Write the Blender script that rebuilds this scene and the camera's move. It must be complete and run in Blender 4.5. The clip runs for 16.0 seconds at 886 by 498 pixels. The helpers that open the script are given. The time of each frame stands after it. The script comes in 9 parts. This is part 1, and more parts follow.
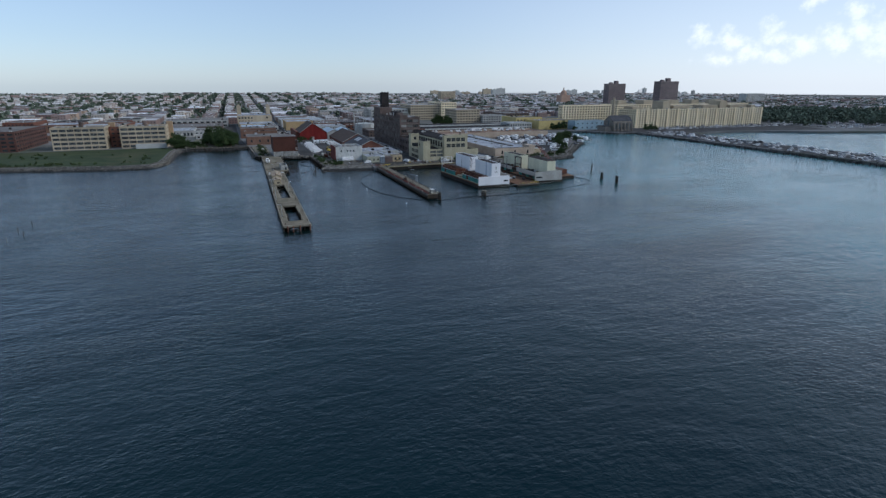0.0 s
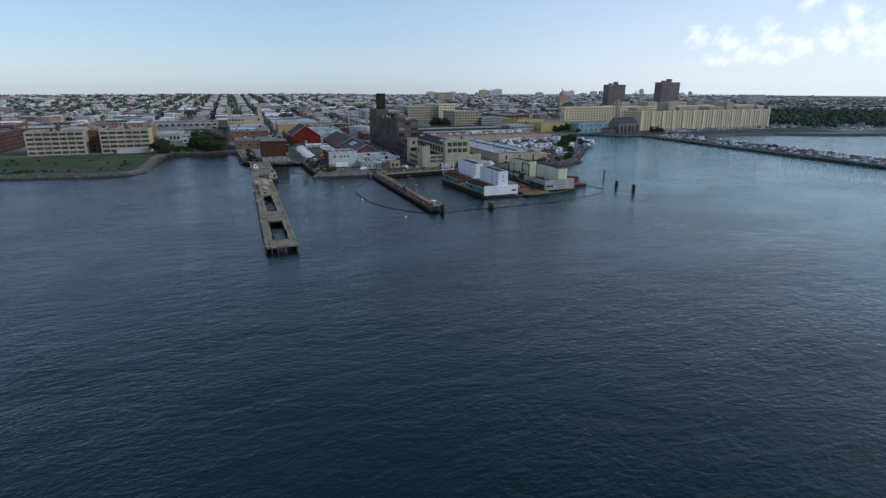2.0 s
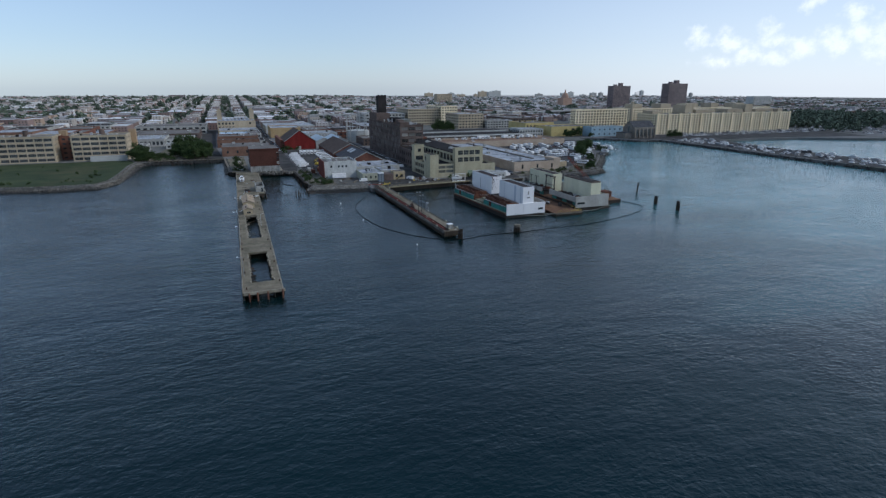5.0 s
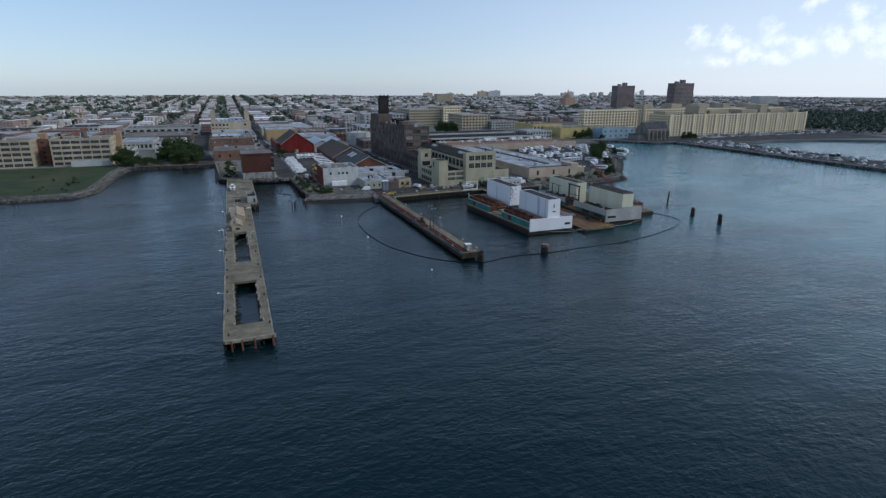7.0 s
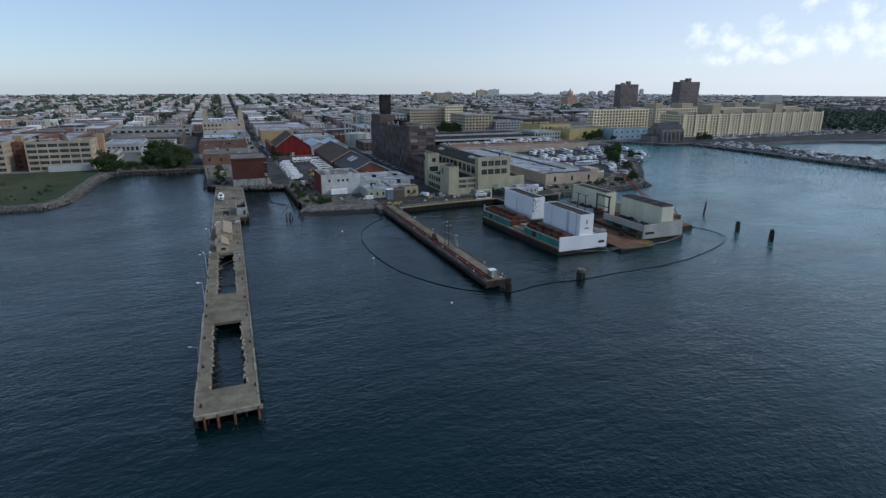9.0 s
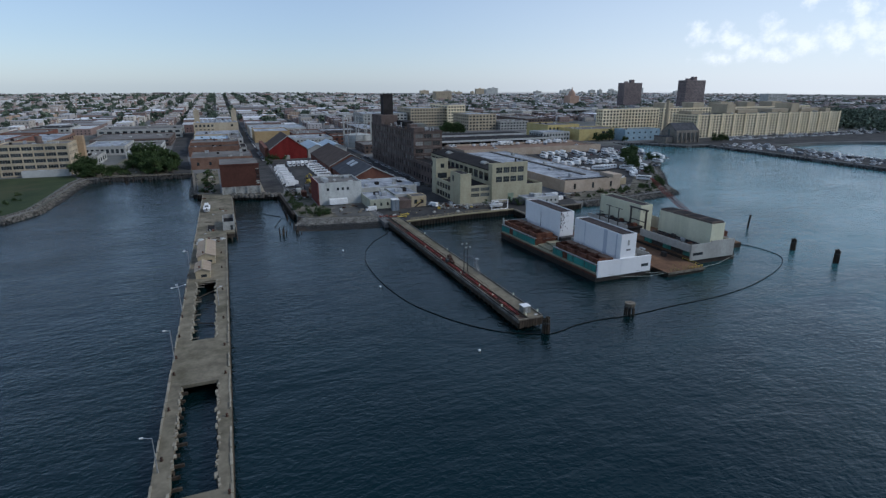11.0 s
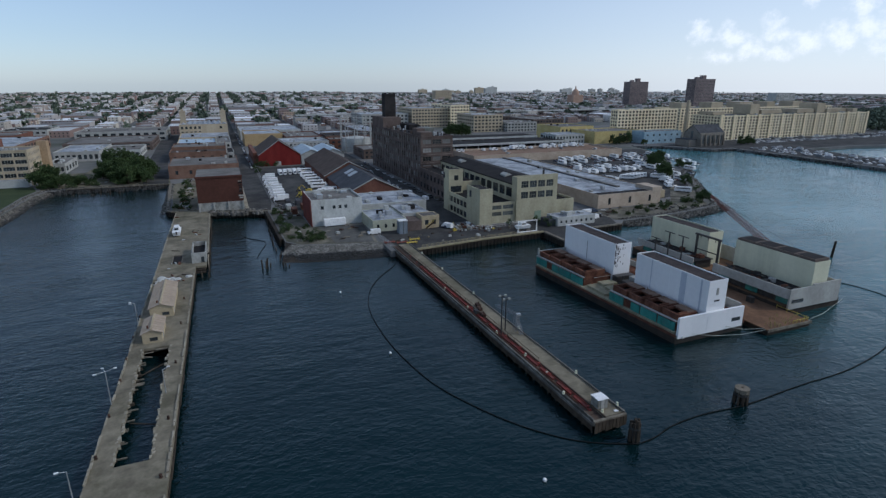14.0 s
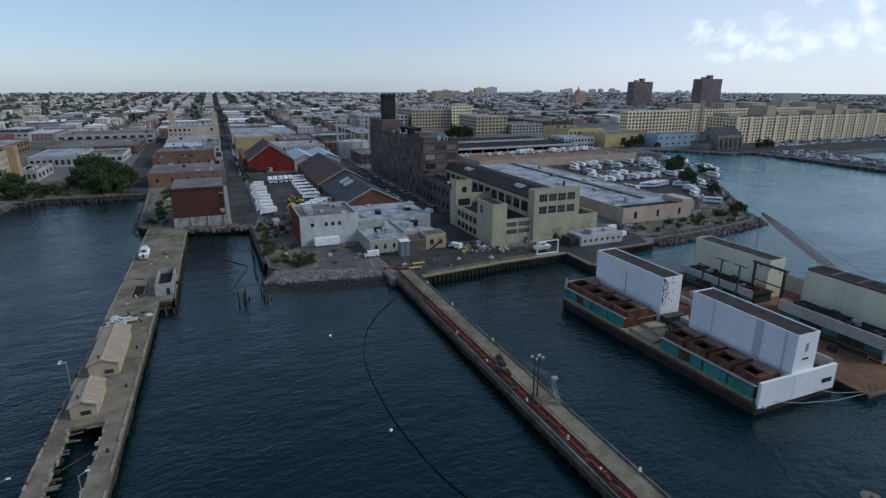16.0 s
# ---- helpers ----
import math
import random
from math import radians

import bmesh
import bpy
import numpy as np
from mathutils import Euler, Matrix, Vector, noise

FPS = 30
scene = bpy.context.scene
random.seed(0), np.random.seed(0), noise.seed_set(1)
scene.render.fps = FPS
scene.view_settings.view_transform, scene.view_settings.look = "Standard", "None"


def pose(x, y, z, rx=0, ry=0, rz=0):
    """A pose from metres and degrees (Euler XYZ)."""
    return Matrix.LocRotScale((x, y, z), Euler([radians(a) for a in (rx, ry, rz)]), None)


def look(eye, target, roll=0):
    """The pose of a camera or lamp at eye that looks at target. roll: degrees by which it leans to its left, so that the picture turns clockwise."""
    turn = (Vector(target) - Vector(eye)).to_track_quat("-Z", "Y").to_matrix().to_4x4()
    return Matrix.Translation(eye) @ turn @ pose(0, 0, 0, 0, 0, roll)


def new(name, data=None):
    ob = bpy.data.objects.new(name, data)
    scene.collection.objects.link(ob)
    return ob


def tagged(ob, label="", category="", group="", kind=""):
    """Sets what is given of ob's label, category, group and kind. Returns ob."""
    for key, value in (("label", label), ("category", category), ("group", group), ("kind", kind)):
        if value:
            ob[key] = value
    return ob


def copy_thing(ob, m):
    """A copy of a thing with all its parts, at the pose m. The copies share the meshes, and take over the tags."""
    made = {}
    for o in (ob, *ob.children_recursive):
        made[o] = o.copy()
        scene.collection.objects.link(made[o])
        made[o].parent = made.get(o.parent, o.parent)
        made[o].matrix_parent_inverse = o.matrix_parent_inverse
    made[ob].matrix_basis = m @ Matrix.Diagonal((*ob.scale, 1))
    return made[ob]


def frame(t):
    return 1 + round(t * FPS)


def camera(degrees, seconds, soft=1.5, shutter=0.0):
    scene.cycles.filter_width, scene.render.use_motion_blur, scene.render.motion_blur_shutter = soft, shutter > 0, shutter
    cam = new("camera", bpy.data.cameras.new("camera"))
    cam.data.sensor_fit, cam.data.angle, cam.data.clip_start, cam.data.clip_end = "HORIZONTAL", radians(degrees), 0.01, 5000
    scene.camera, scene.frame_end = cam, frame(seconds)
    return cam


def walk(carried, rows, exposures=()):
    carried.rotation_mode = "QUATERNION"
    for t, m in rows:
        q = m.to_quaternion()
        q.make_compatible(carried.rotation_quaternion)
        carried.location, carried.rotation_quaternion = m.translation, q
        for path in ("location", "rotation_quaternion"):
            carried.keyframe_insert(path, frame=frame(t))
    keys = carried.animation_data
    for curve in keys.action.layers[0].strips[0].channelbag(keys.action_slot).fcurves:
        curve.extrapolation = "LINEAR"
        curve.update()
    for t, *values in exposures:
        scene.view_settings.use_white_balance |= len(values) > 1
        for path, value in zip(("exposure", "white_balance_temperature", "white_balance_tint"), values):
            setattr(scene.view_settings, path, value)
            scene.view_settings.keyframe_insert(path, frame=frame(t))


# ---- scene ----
EXPO = ((0.0, 0.42, 5650, 10), (8.0, 0.37, 5650, 10), (16.0, 0.30, 5650, 10))
cam = camera(78.0, 16.0, soft=1.35)
PATH = [
    (0, pose(-99.75, -413.04, 62.55, 73.396, 0, -20.220)),
    (0.5, pose(-97.81, -405.73, 62.53, 73.410, 0, -20.320)),
    (1, pose(-95.96, -398.22, 62.51, 73.435, 0, -20.434)),
    (1.5, pose(-94.19, -390.53, 62.49, 73.466, 0, -20.545)),
    (2, pose(-92.51, -382.68, 62.47, 73.500, 0, -20.643)),
    (2.5, pose(-90.89, -374.71, 62.45, 73.535, 0, -20.726)),
    (3, pose(-89.35, -366.63, 62.43, 73.567, 0, -20.793)),
    (3.5, pose(-87.87, -358.46, 62.41, 73.595, 0, -20.846)),
    (4, pose(-86.44, -350.22, 62.39, 73.618, 0, -20.890)),
    (6.5, pose(-79.97, -308.58, 62.28, 73.632, 0, -21.102)),
    (7, pose(-78.76, -300.26, 62.26, 73.615, 0, -21.161)),
    (7.5, pose(-77.55, -291.97, 62.24, 73.592, 0, -21.226)),
    (8, pose(-76.35, -283.72, 62.22, 73.564, 0, -21.298)),
    (8.5, pose(-75.15, -275.51, 62.20, 73.533, 0, -21.372)),
    (9, pose(-73.93, -267.36, 62.18, 73.500, 0, -21.448)),
    (11.5, pose(-67.34, -227.56, 62.07, 73.336, 0, -21.779)),
    (12, pose(-65.87, -219.81, 62.05, 73.311, 0, -21.829)),
    (12.5, pose(-64.31, -212.12, 62.03, 73.291, 0, -21.874)),
    (13, pose(-62.68, -204.50, 62.01, 73.277, 0, -21.916)),
    (13.5, pose(-60.94, -196.93, 61.99, 73.267, 0, -21.956)),
    (14, pose(-59.10, -189.42, 61.97, 73.263, 0, -21.996)),
    (14.5, pose(-57.15, -181.96, 61.95, 73.264, 0, -22.034)),
    (15, pose(-55.07, -174.54, 61.92, 73.269, 0, -22.067)),
    (15.5, pose(-52.85, -167.15, 61.90, 73.276, 0, -22.088)),
    (16, pose(-50.48, -159.77, 61.88, 73.286, 0, -22.085)),
]
walk(cam, PATH, EXPO)

# ---------------------------------------------------------------- light
SUN_FROM = Vector((0.82, -0.42, 0.72)).normalized()      # towards the sun
world = bpy.data.worlds.new("world")
scene.world = world
world.use_nodes = True
wn = world.node_tree
wn.nodes.clear()
w_out = wn.nodes.new("ShaderNodeOutputWorld")
w_bg = wn.nodes.new("ShaderNodeBackground")
w_sky = wn.nodes.new("ShaderNodeTexSky")
w_sky.sky_type = "NISHITA"
w_sky.sun_disc = False
w_sky.sun_elevation = math.asin(SUN_FROM.z)
w_sky.sun_rotation = math.atan2(SUN_FROM.x, SUN_FROM.y)
w_sky.altitude = 60
w_sky.air_density, w_sky.dust_density, w_sky.ozone_density = 1.0, 0.45, 1.2
w_bg.inputs["Strength"].default_value = 0.09
w_soft = wn.nodes.new("ShaderNodeHueSaturation")
w_soft.inputs["Saturation"].default_value = 0.82
w_tone = wn.nodes.new("ShaderNodeMixRGB")
w_tone.blend_type = "MULTIPLY"
w_tone.inputs[0].default_value = 1.0
w_tone.inputs[2].default_value = (0.93, 1.0, 1.04, 1)
wn.links.new(w_sky.outputs[0], w_soft.inputs["Color"])
wn.links.new(w_soft.outputs[0], w_tone.inputs[1])
w_haze = wn.nodes.new("ShaderNodeMixRGB")          # thin summer haze over the whole sky
w_haze.inputs[0].default_value = 0.4
w_haze.inputs[2].default_value = (4.0, 4.6, 5.6, 1)
wn.links.new(w_tone.outputs[0], w_haze.inputs[1])
wn.links.new(w_haze.outputs[0], w_bg.inputs[0])
wn.links.new(w_bg.outputs[0], w_out.inputs[0])

sun = new("sun", bpy.data.lights.new("sun", "SUN"))
sun.data.energy = 1.4
sun.data.angle = radians(7)
sun.data.color = (1.0, 0.91, 0.77)
sun.matrix_world = look(SUN_FROM * 500, (0, 0, 0))


# ---------------------------------------------------------------- clouds far out over the water
def cloud_sheet():
    """A far, slightly see-through sheet of sky with cumulus low in the south-west and unseen glowing cloud added
    beyond; its map runs in degrees of bearing and height.
    """
    centre, radius = Vector((-75, -290, 0)), 4450.0
    verts, faces, maps = [], [], []
    na, ne = 56, 22
    for i in range(na + 1):
        for j in range(ne + 1):
            az, el = 4 + 152 * i / na, -0.2 + 44 * j / ne
            a, e = radians(az), radians(el)
            verts.append(centre + radius * Vector((math.sin(a) * math.cos(e), math.cos(a) * math.cos(e), math.sin(e))))
            maps.append((az, el))
    for i in range(na):
        for j in range(ne):
            k = i * (ne + 1) + j
            faces.append((k, k + 1, k + ne + 2, k + ne + 1))
    me = bpy.data.meshes.new("backdrop_clouds")
    me.from_pydata(verts, [], faces)
    uv = me.uv_layers.new(name="bearing")
    for loop in me.loops:
        uv.data[loop.index].uv = maps[loop.vertex_index]
    m = bpy.data.materials.new("cumulus")
    m.use_nodes = True
    nt = m.node_tree
    nt.nodes.clear()
    out = nt.nodes.new("ShaderNodeOutputMaterial")
    glow, clear, mix = nt.nodes.new("ShaderNodeEmission"), nt.nodes.new("ShaderNodeBsdfTransparent"), nt.nodes.new("ShaderNodeMixShader")
    co = nt.nodes.new("ShaderNodeUVMap")
    co.uv_map = "bearing"
    def calc(op, a, b, c=None):
        n = nt.nodes.new("ShaderNodeMath")
        n.operation = op
        for k, v in enumerate((a, b, c)):
            if v is None:
                continue
            if isinstance(v, (int, float)):
                n.inputs[k].default_value = v
            else:
                nt.links.new(v, n.inputs[k])
        return n.outputs[0]
    split = nt.nodes.new("ShaderNodeSeparateXYZ")
    nt.links.new(co.outputs[0], split.inputs[0])
    az, el = split.outputs[0], split.outputs[1]
    puff = nt.nodes.new("ShaderNodeTexNoise")
    puff.inputs["Scale"].default_value, puff.inputs["Detail"].default_value, puff.inputs["Roughness"].default_value = 0.8, 8.0, 0.62
    nt.links.new(co.outputs[0], puff.inputs["Vector"])
    broad = nt.nodes.new("ShaderNodeTexNoise")
    broad.inputs["Scale"].default_value, broad.inputs["Detail"].default_value = 0.14, 6.0
    nt.links.new(co.outputs[0], broad.inputs["Vector"])
    # the heaps in sight, then an unseen broken cloud field added further round and up
    body = None
    for ca, ce, ra, re in CUMULUS:
        dx = calc("DIVIDE", calc("SUBTRACT", az, ca), ra)
        dy = calc("DIVIDE", calc("SUBTRACT", el, ce), re)
        d = calc("SQRT", calc("ADD", calc("MULTIPLY", dx, dx), calc("MULTIPLY", dy, dy)), 0)
        one = calc("SUBTRACT", 1.0, d)
        body = one if body is None else calc("MAXIMUM", body, one)
    body = calc("MAXIMUM", body, -0.9)
    heap = calc("ADD", calc("MULTIPLY", body, 1.0), calc("MULTIPLY", calc("SUBTRACT", puff.outputs["Fac"], 0.5), 3.0))
    field = nt.nodes.new("ShaderNodeMapRange")
    for key, v in (("From Min", 57.0), ("From Max", 75.0), ("To Min", -0.6), ("To Max", 0.45)):
        field.inputs[key].default_value = v
    nt.links.new(az, field.inputs[0])
    broken = calc("ADD", field.outputs[0], calc("MULTIPLY", calc("SUBTRACT", broad.outputs["Fac"], 0.5), 2.2))
    # higher glowing cloud, out of view, added to brighten the water's reflection
    upper, lift = nt.nodes.new("ShaderNodeMapRange"), nt.nodes.new("ShaderNodeMapRange")
    for key, v in (("From Min", 46.0), ("From Max", 70.0), ("To Min", -0.7), ("To Max", 0.35)):
        upper.inputs[key].default_value = v
    for key, v in (("From Min", 9.0), ("From Max", 16.0), ("To Min", -1.5), ("To Max", 0.0)):
        lift.inputs[key].default_value = v
    nt.links.new(az, upper.inputs[0])
    nt.links.new(el, lift.inputs[0])
    broken = calc("MAXIMUM", broken, calc("ADD", calc("ADD", upper.outputs[0], lift.outputs[0]), calc("MULTIPLY", calc("SUBTRACT", broad.outputs["Fac"], 0.5), 2.2)))
    dense = nt.nodes.new("ShaderNodeMapRange")
    dense.interpolation_type = "SMOOTHSTEP"
    for key, v in (("From Min", -0.05), ("From Max", 1.15), ("To Min", 0.0), ("To Max", 0.75)):
        dense.inputs[key].default_value = v
    nt.links.new(calc("MAXIMUM", heap, broken), dense.inputs[0])
    # bright murk along the horizon
    murk = nt.nodes.new("ShaderNodeMapRange")
    for key, v in (("From Min", 0.0), ("From Max", 12.0), ("To Min", 0.5), ("To Max", 0.2)):
        murk.inputs[key].default_value = v
    nt.links.new(el, murk.inputs[0])
    near = nt.nodes.new("ShaderNodeMapRange")
    near.interpolation_type = "SMOOTHSTEP"
    for key, v in (("From Min", 4.0), ("From Max", 56.0)):
        near.inputs[key].default_value = v
    nt.links.new(az, near.inputs[0])
    high = nt.nodes.new("ShaderNodeMapRange")
    high.interpolation_type = "SMOOTHSTEP"
    for key, v in (("From Min", 43.0), ("From Max", 30.0)):
        high.inputs[key].default_value = v
    nt.links.new(el, high.inputs[0])
    veil = calc("MULTIPLY", murk.outputs[0], near.outputs[0])
    cover = calc("MULTIPLY", calc("SUBTRACT", 1.0, calc("MULTIPLY", calc("SUBTRACT", 1.0, dense.outputs[0]), calc("SUBTRACT", 1.0, veil))), high.outputs[0])
    glow.inputs["Color"].default_value = (1.0, 0.985, 0.965, 1)
    glow.inputs["Strength"].default_value = CLOUD_GLOW
    nt.links.new(cover, mix.inputs[0])
    nt.links.new(clear.outputs[0], mix.inputs[1])
    nt.links.new(glow.outputs[0], mix.inputs[2])
    nt.links.new(mix.outputs[0], out.inputs["Surface"])
    me.materials.append(m)
    tagged(new("backdrop_clouds", me), "white cumulus clouds low over the horizon, with unseen glowing cloud added beyond", "clouds", kind="structure")


CLOUD_GLOW = 0.85
CUMULUS = ((44.9, 5.3, 1.3, 1.1), (47.0, 5.1, 1.2, 1.0), (47.9, 4.5, 1.4, 1.0), (48.8, 3.8, 1.4, 1.0), (46.8, 3.1, 2.2, 0.7), (50.3, 5.5, 1.2, 1.2), (51.0, 4.7, 1.2, 0.9), (50.6, 3.4, 2.4, 0.8), (53.2, 4.1, 2.2, 1.1), (55.3, 4.5, 2.2, 1.4), (56.9, 5.1, 2.0, 1.5), (56.3, 6.5, 1.2, 1.0), (58.6, 4.3, 2.4, 1.8), (61.5, 5.5, 3.0, 2.0), (63, 3.4, 4, 1.6), (53.2, 7.5, 1.1, 0.7))
cloud_sheet()


# ---------------------------------------------------------------- materials
def node(nt, kind, **settings):
    n = nt.nodes.new(kind)
    for key, value in settings.items():
        n.inputs[key].default_value = value
    return n


def surface(name, a, b, scale=0.4, fine=3.0, rough=0.85, metal=0.0, bump=0.15, stain=None, stain_amount=0.35,
            island=0.0, streak=1.0, per_object=0.0, grit=0.28):
    """A weathered surface: a and b mixed by broad noise, fine grain over it, stains, and a shift per island or object."""
    m = bpy.data.materials.new(name)
    m.use_nodes = True
    nt = m.node_tree
    bsdf = nt.nodes["Principled BSDF"]
    geo = nt.nodes.new("ShaderNodeNewGeometry")
    squash = node(nt, "ShaderNodeMapping", Scale=(1, 1, streak))
    nt.links.new(geo.outputs["Position"], squash.inputs[0])
    big = node(nt, "ShaderNodeTexNoise", Scale=scale, Detail=6.0, Roughness=0.62)
    small = node(nt, "ShaderNodeTexNoise", Scale=fine, Detail=4.0, Roughness=0.6)
    nt.links.new(squash.outputs[0], big.inputs["Vector"])
    nt.links.new(geo.outputs["Position"], small.inputs["Vector"])
    ramp = nt.nodes.new("ShaderNodeValToRGB")
    ramp.color_ramp.elements[0].position, ramp.color_ramp.elements[1].position = 0.36, 0.64
    ramp.color_ramp.elements[0].color, ramp.color_ramp.elements[1].color = (*a, 1), (*b, 1)
    nt.links.new(big.outputs["Fac"], ramp.inputs[0])
    last = ramp.outputs[0]
    if stain:
        spots = node(nt, "ShaderNodeTexNoise", Scale=scale * 0.37, Detail=8.0, Roughness=0.7)
        nt.links.new(squash.outputs[0], spots.inputs["Vector"])
        edge = nt.nodes.new("ShaderNodeMapRange")
        for key, value in (("From Min", 0.5), ("From Max", 0.68), ("To Min", 0.0), ("To Max", stain_amount)):
            edge.inputs[key].default_value = value
        nt.links.new(spots.outputs["Fac"], edge.inputs[0])
        mix = nt.nodes.new("ShaderNodeMixRGB")
        mix.inputs[2].default_value = (*stain, 1)
        nt.links.new(edge.outputs[0], mix.inputs[0])
        nt.links.new(last, mix.inputs[1])
        last = mix.outputs[0]
    grain = nt.nodes.new("ShaderNodeHueSaturation")
    value = nt.nodes.new("ShaderNodeMapRange")
    value.inputs["To Min"].default_value, value.inputs["To Max"].default_value = 1 - grit, 1 + grit
    nt.links.new(small.outputs["Fac"], value.inputs[0])
    val = value.outputs[0]
    if island or per_object:
        source = geo.outputs["Random Per Island"] if island else nt.nodes.new("ShaderNodeObjectInfo").outputs["Random"]
        amount = island or per_object
        shift = nt.nodes.new("ShaderNodeMapRange")
        shift.inputs["To Min"].default_value, shift.inputs["To Max"].default_value = 1 - amount, 1 + amount
        nt.links.new(source, shift.inputs[0])
        times = nt.nodes.new("ShaderNodeMath")
        times.operation = "MULTIPLY"
        nt.links.new(val, times.inputs[0])
        nt.links.new(shift.outputs[0], times.inputs[1])
        val = times.outputs[0]
    nt.links.new(val, grain.inputs["Value"])
    nt.links.new(last, grain.inputs["Color"])
    nt.links.new(grain.outputs[0], bsdf.inputs["Base Color"])
    bsdf.inputs["Roughness"].default_value = rough
    bsdf.inputs["Metallic"].default_value = metal
    bsdf.inputs["Specular IOR Level"].default_value = 0.5 if rough < 0.7 else 0.18
    if bump:
        bp = node(nt, "ShaderNodeBump", Strength=bump, Distance=0.15)
        nt.links.new(small.outputs["Fac"], bp.inputs["Height"])
        nt.links.new(bp.outputs[0], bsdf.inputs["Normal"])
    return m


def palette(name, colours, rough=0.85, per_object=False, fine=1.2):
    """Each island (or object) takes one of the colours, with fine grain over it."""
    m = bpy.data.materials.new(name)
    m.use_nodes = True
    nt = m.node_tree
    bsdf = nt.nodes["Principled BSDF"]
    geo = nt.nodes.new("ShaderNodeNewGeometry")
    source = nt.nodes.new("ShaderNodeObjectInfo").outputs["Random"] if per_object else geo.outputs["Random Per Island"]
    ramp = nt.nodes.new("ShaderNodeValToRGB")
    ramp.color_ramp.interpolation = "CONSTANT"
    for n, c in enumerate(colours):
        e = ramp.color_ramp.elements[n] if n < 2 else ramp.color_ramp.elements.new(n / len(colours))
        e.position, e.color = n / len(colours), (*c, 1)
    nt.links.new(source, ramp.inputs[0])
    small = node(nt, "ShaderNodeTexNoise", Scale=fine, Detail=5.0, Roughness=0.65)
    nt.links.new(geo.outputs["Position"], small.inputs["Vector"])
    value = nt.nodes.new("ShaderNodeMapRange")
    value.inputs["To Min"].default_value, value.inputs["To Max"].default_value = 0.65, 1.35
    nt.links.new(small.outputs["Fac"], value.inputs[0])
    bsdf.inputs["Specular IOR Level"].default_value = 0.5 if rough < 0.7 else 0.18
    hue = nt.nodes.new("ShaderNodeHueSaturation")
    nt.links.new(value.outputs[0], hue.inputs["Value"])
    nt.links.new(ramp.outputs[0], hue.inputs["Color"])
    nt.links.new(hue.outputs[0], bsdf.inputs["Base Color"])
    bsdf.inputs["Roughness"].default_value = rough
    return m


def glass_dark(name, tint, rough=0.12):
    """Window glass with a dim room behind it: dark, glossy, a little different from pane to pane."""
    m = surface(name, tint, tuple(min(1, c * 2.2) for c in tint), scale=0.5, fine=0.9, rough=rough, bump=0.02, per_object=0.45)
    m.node_tree.nodes["Principled BSDF"].inputs["IOR"].default_value = 1.5
    return m


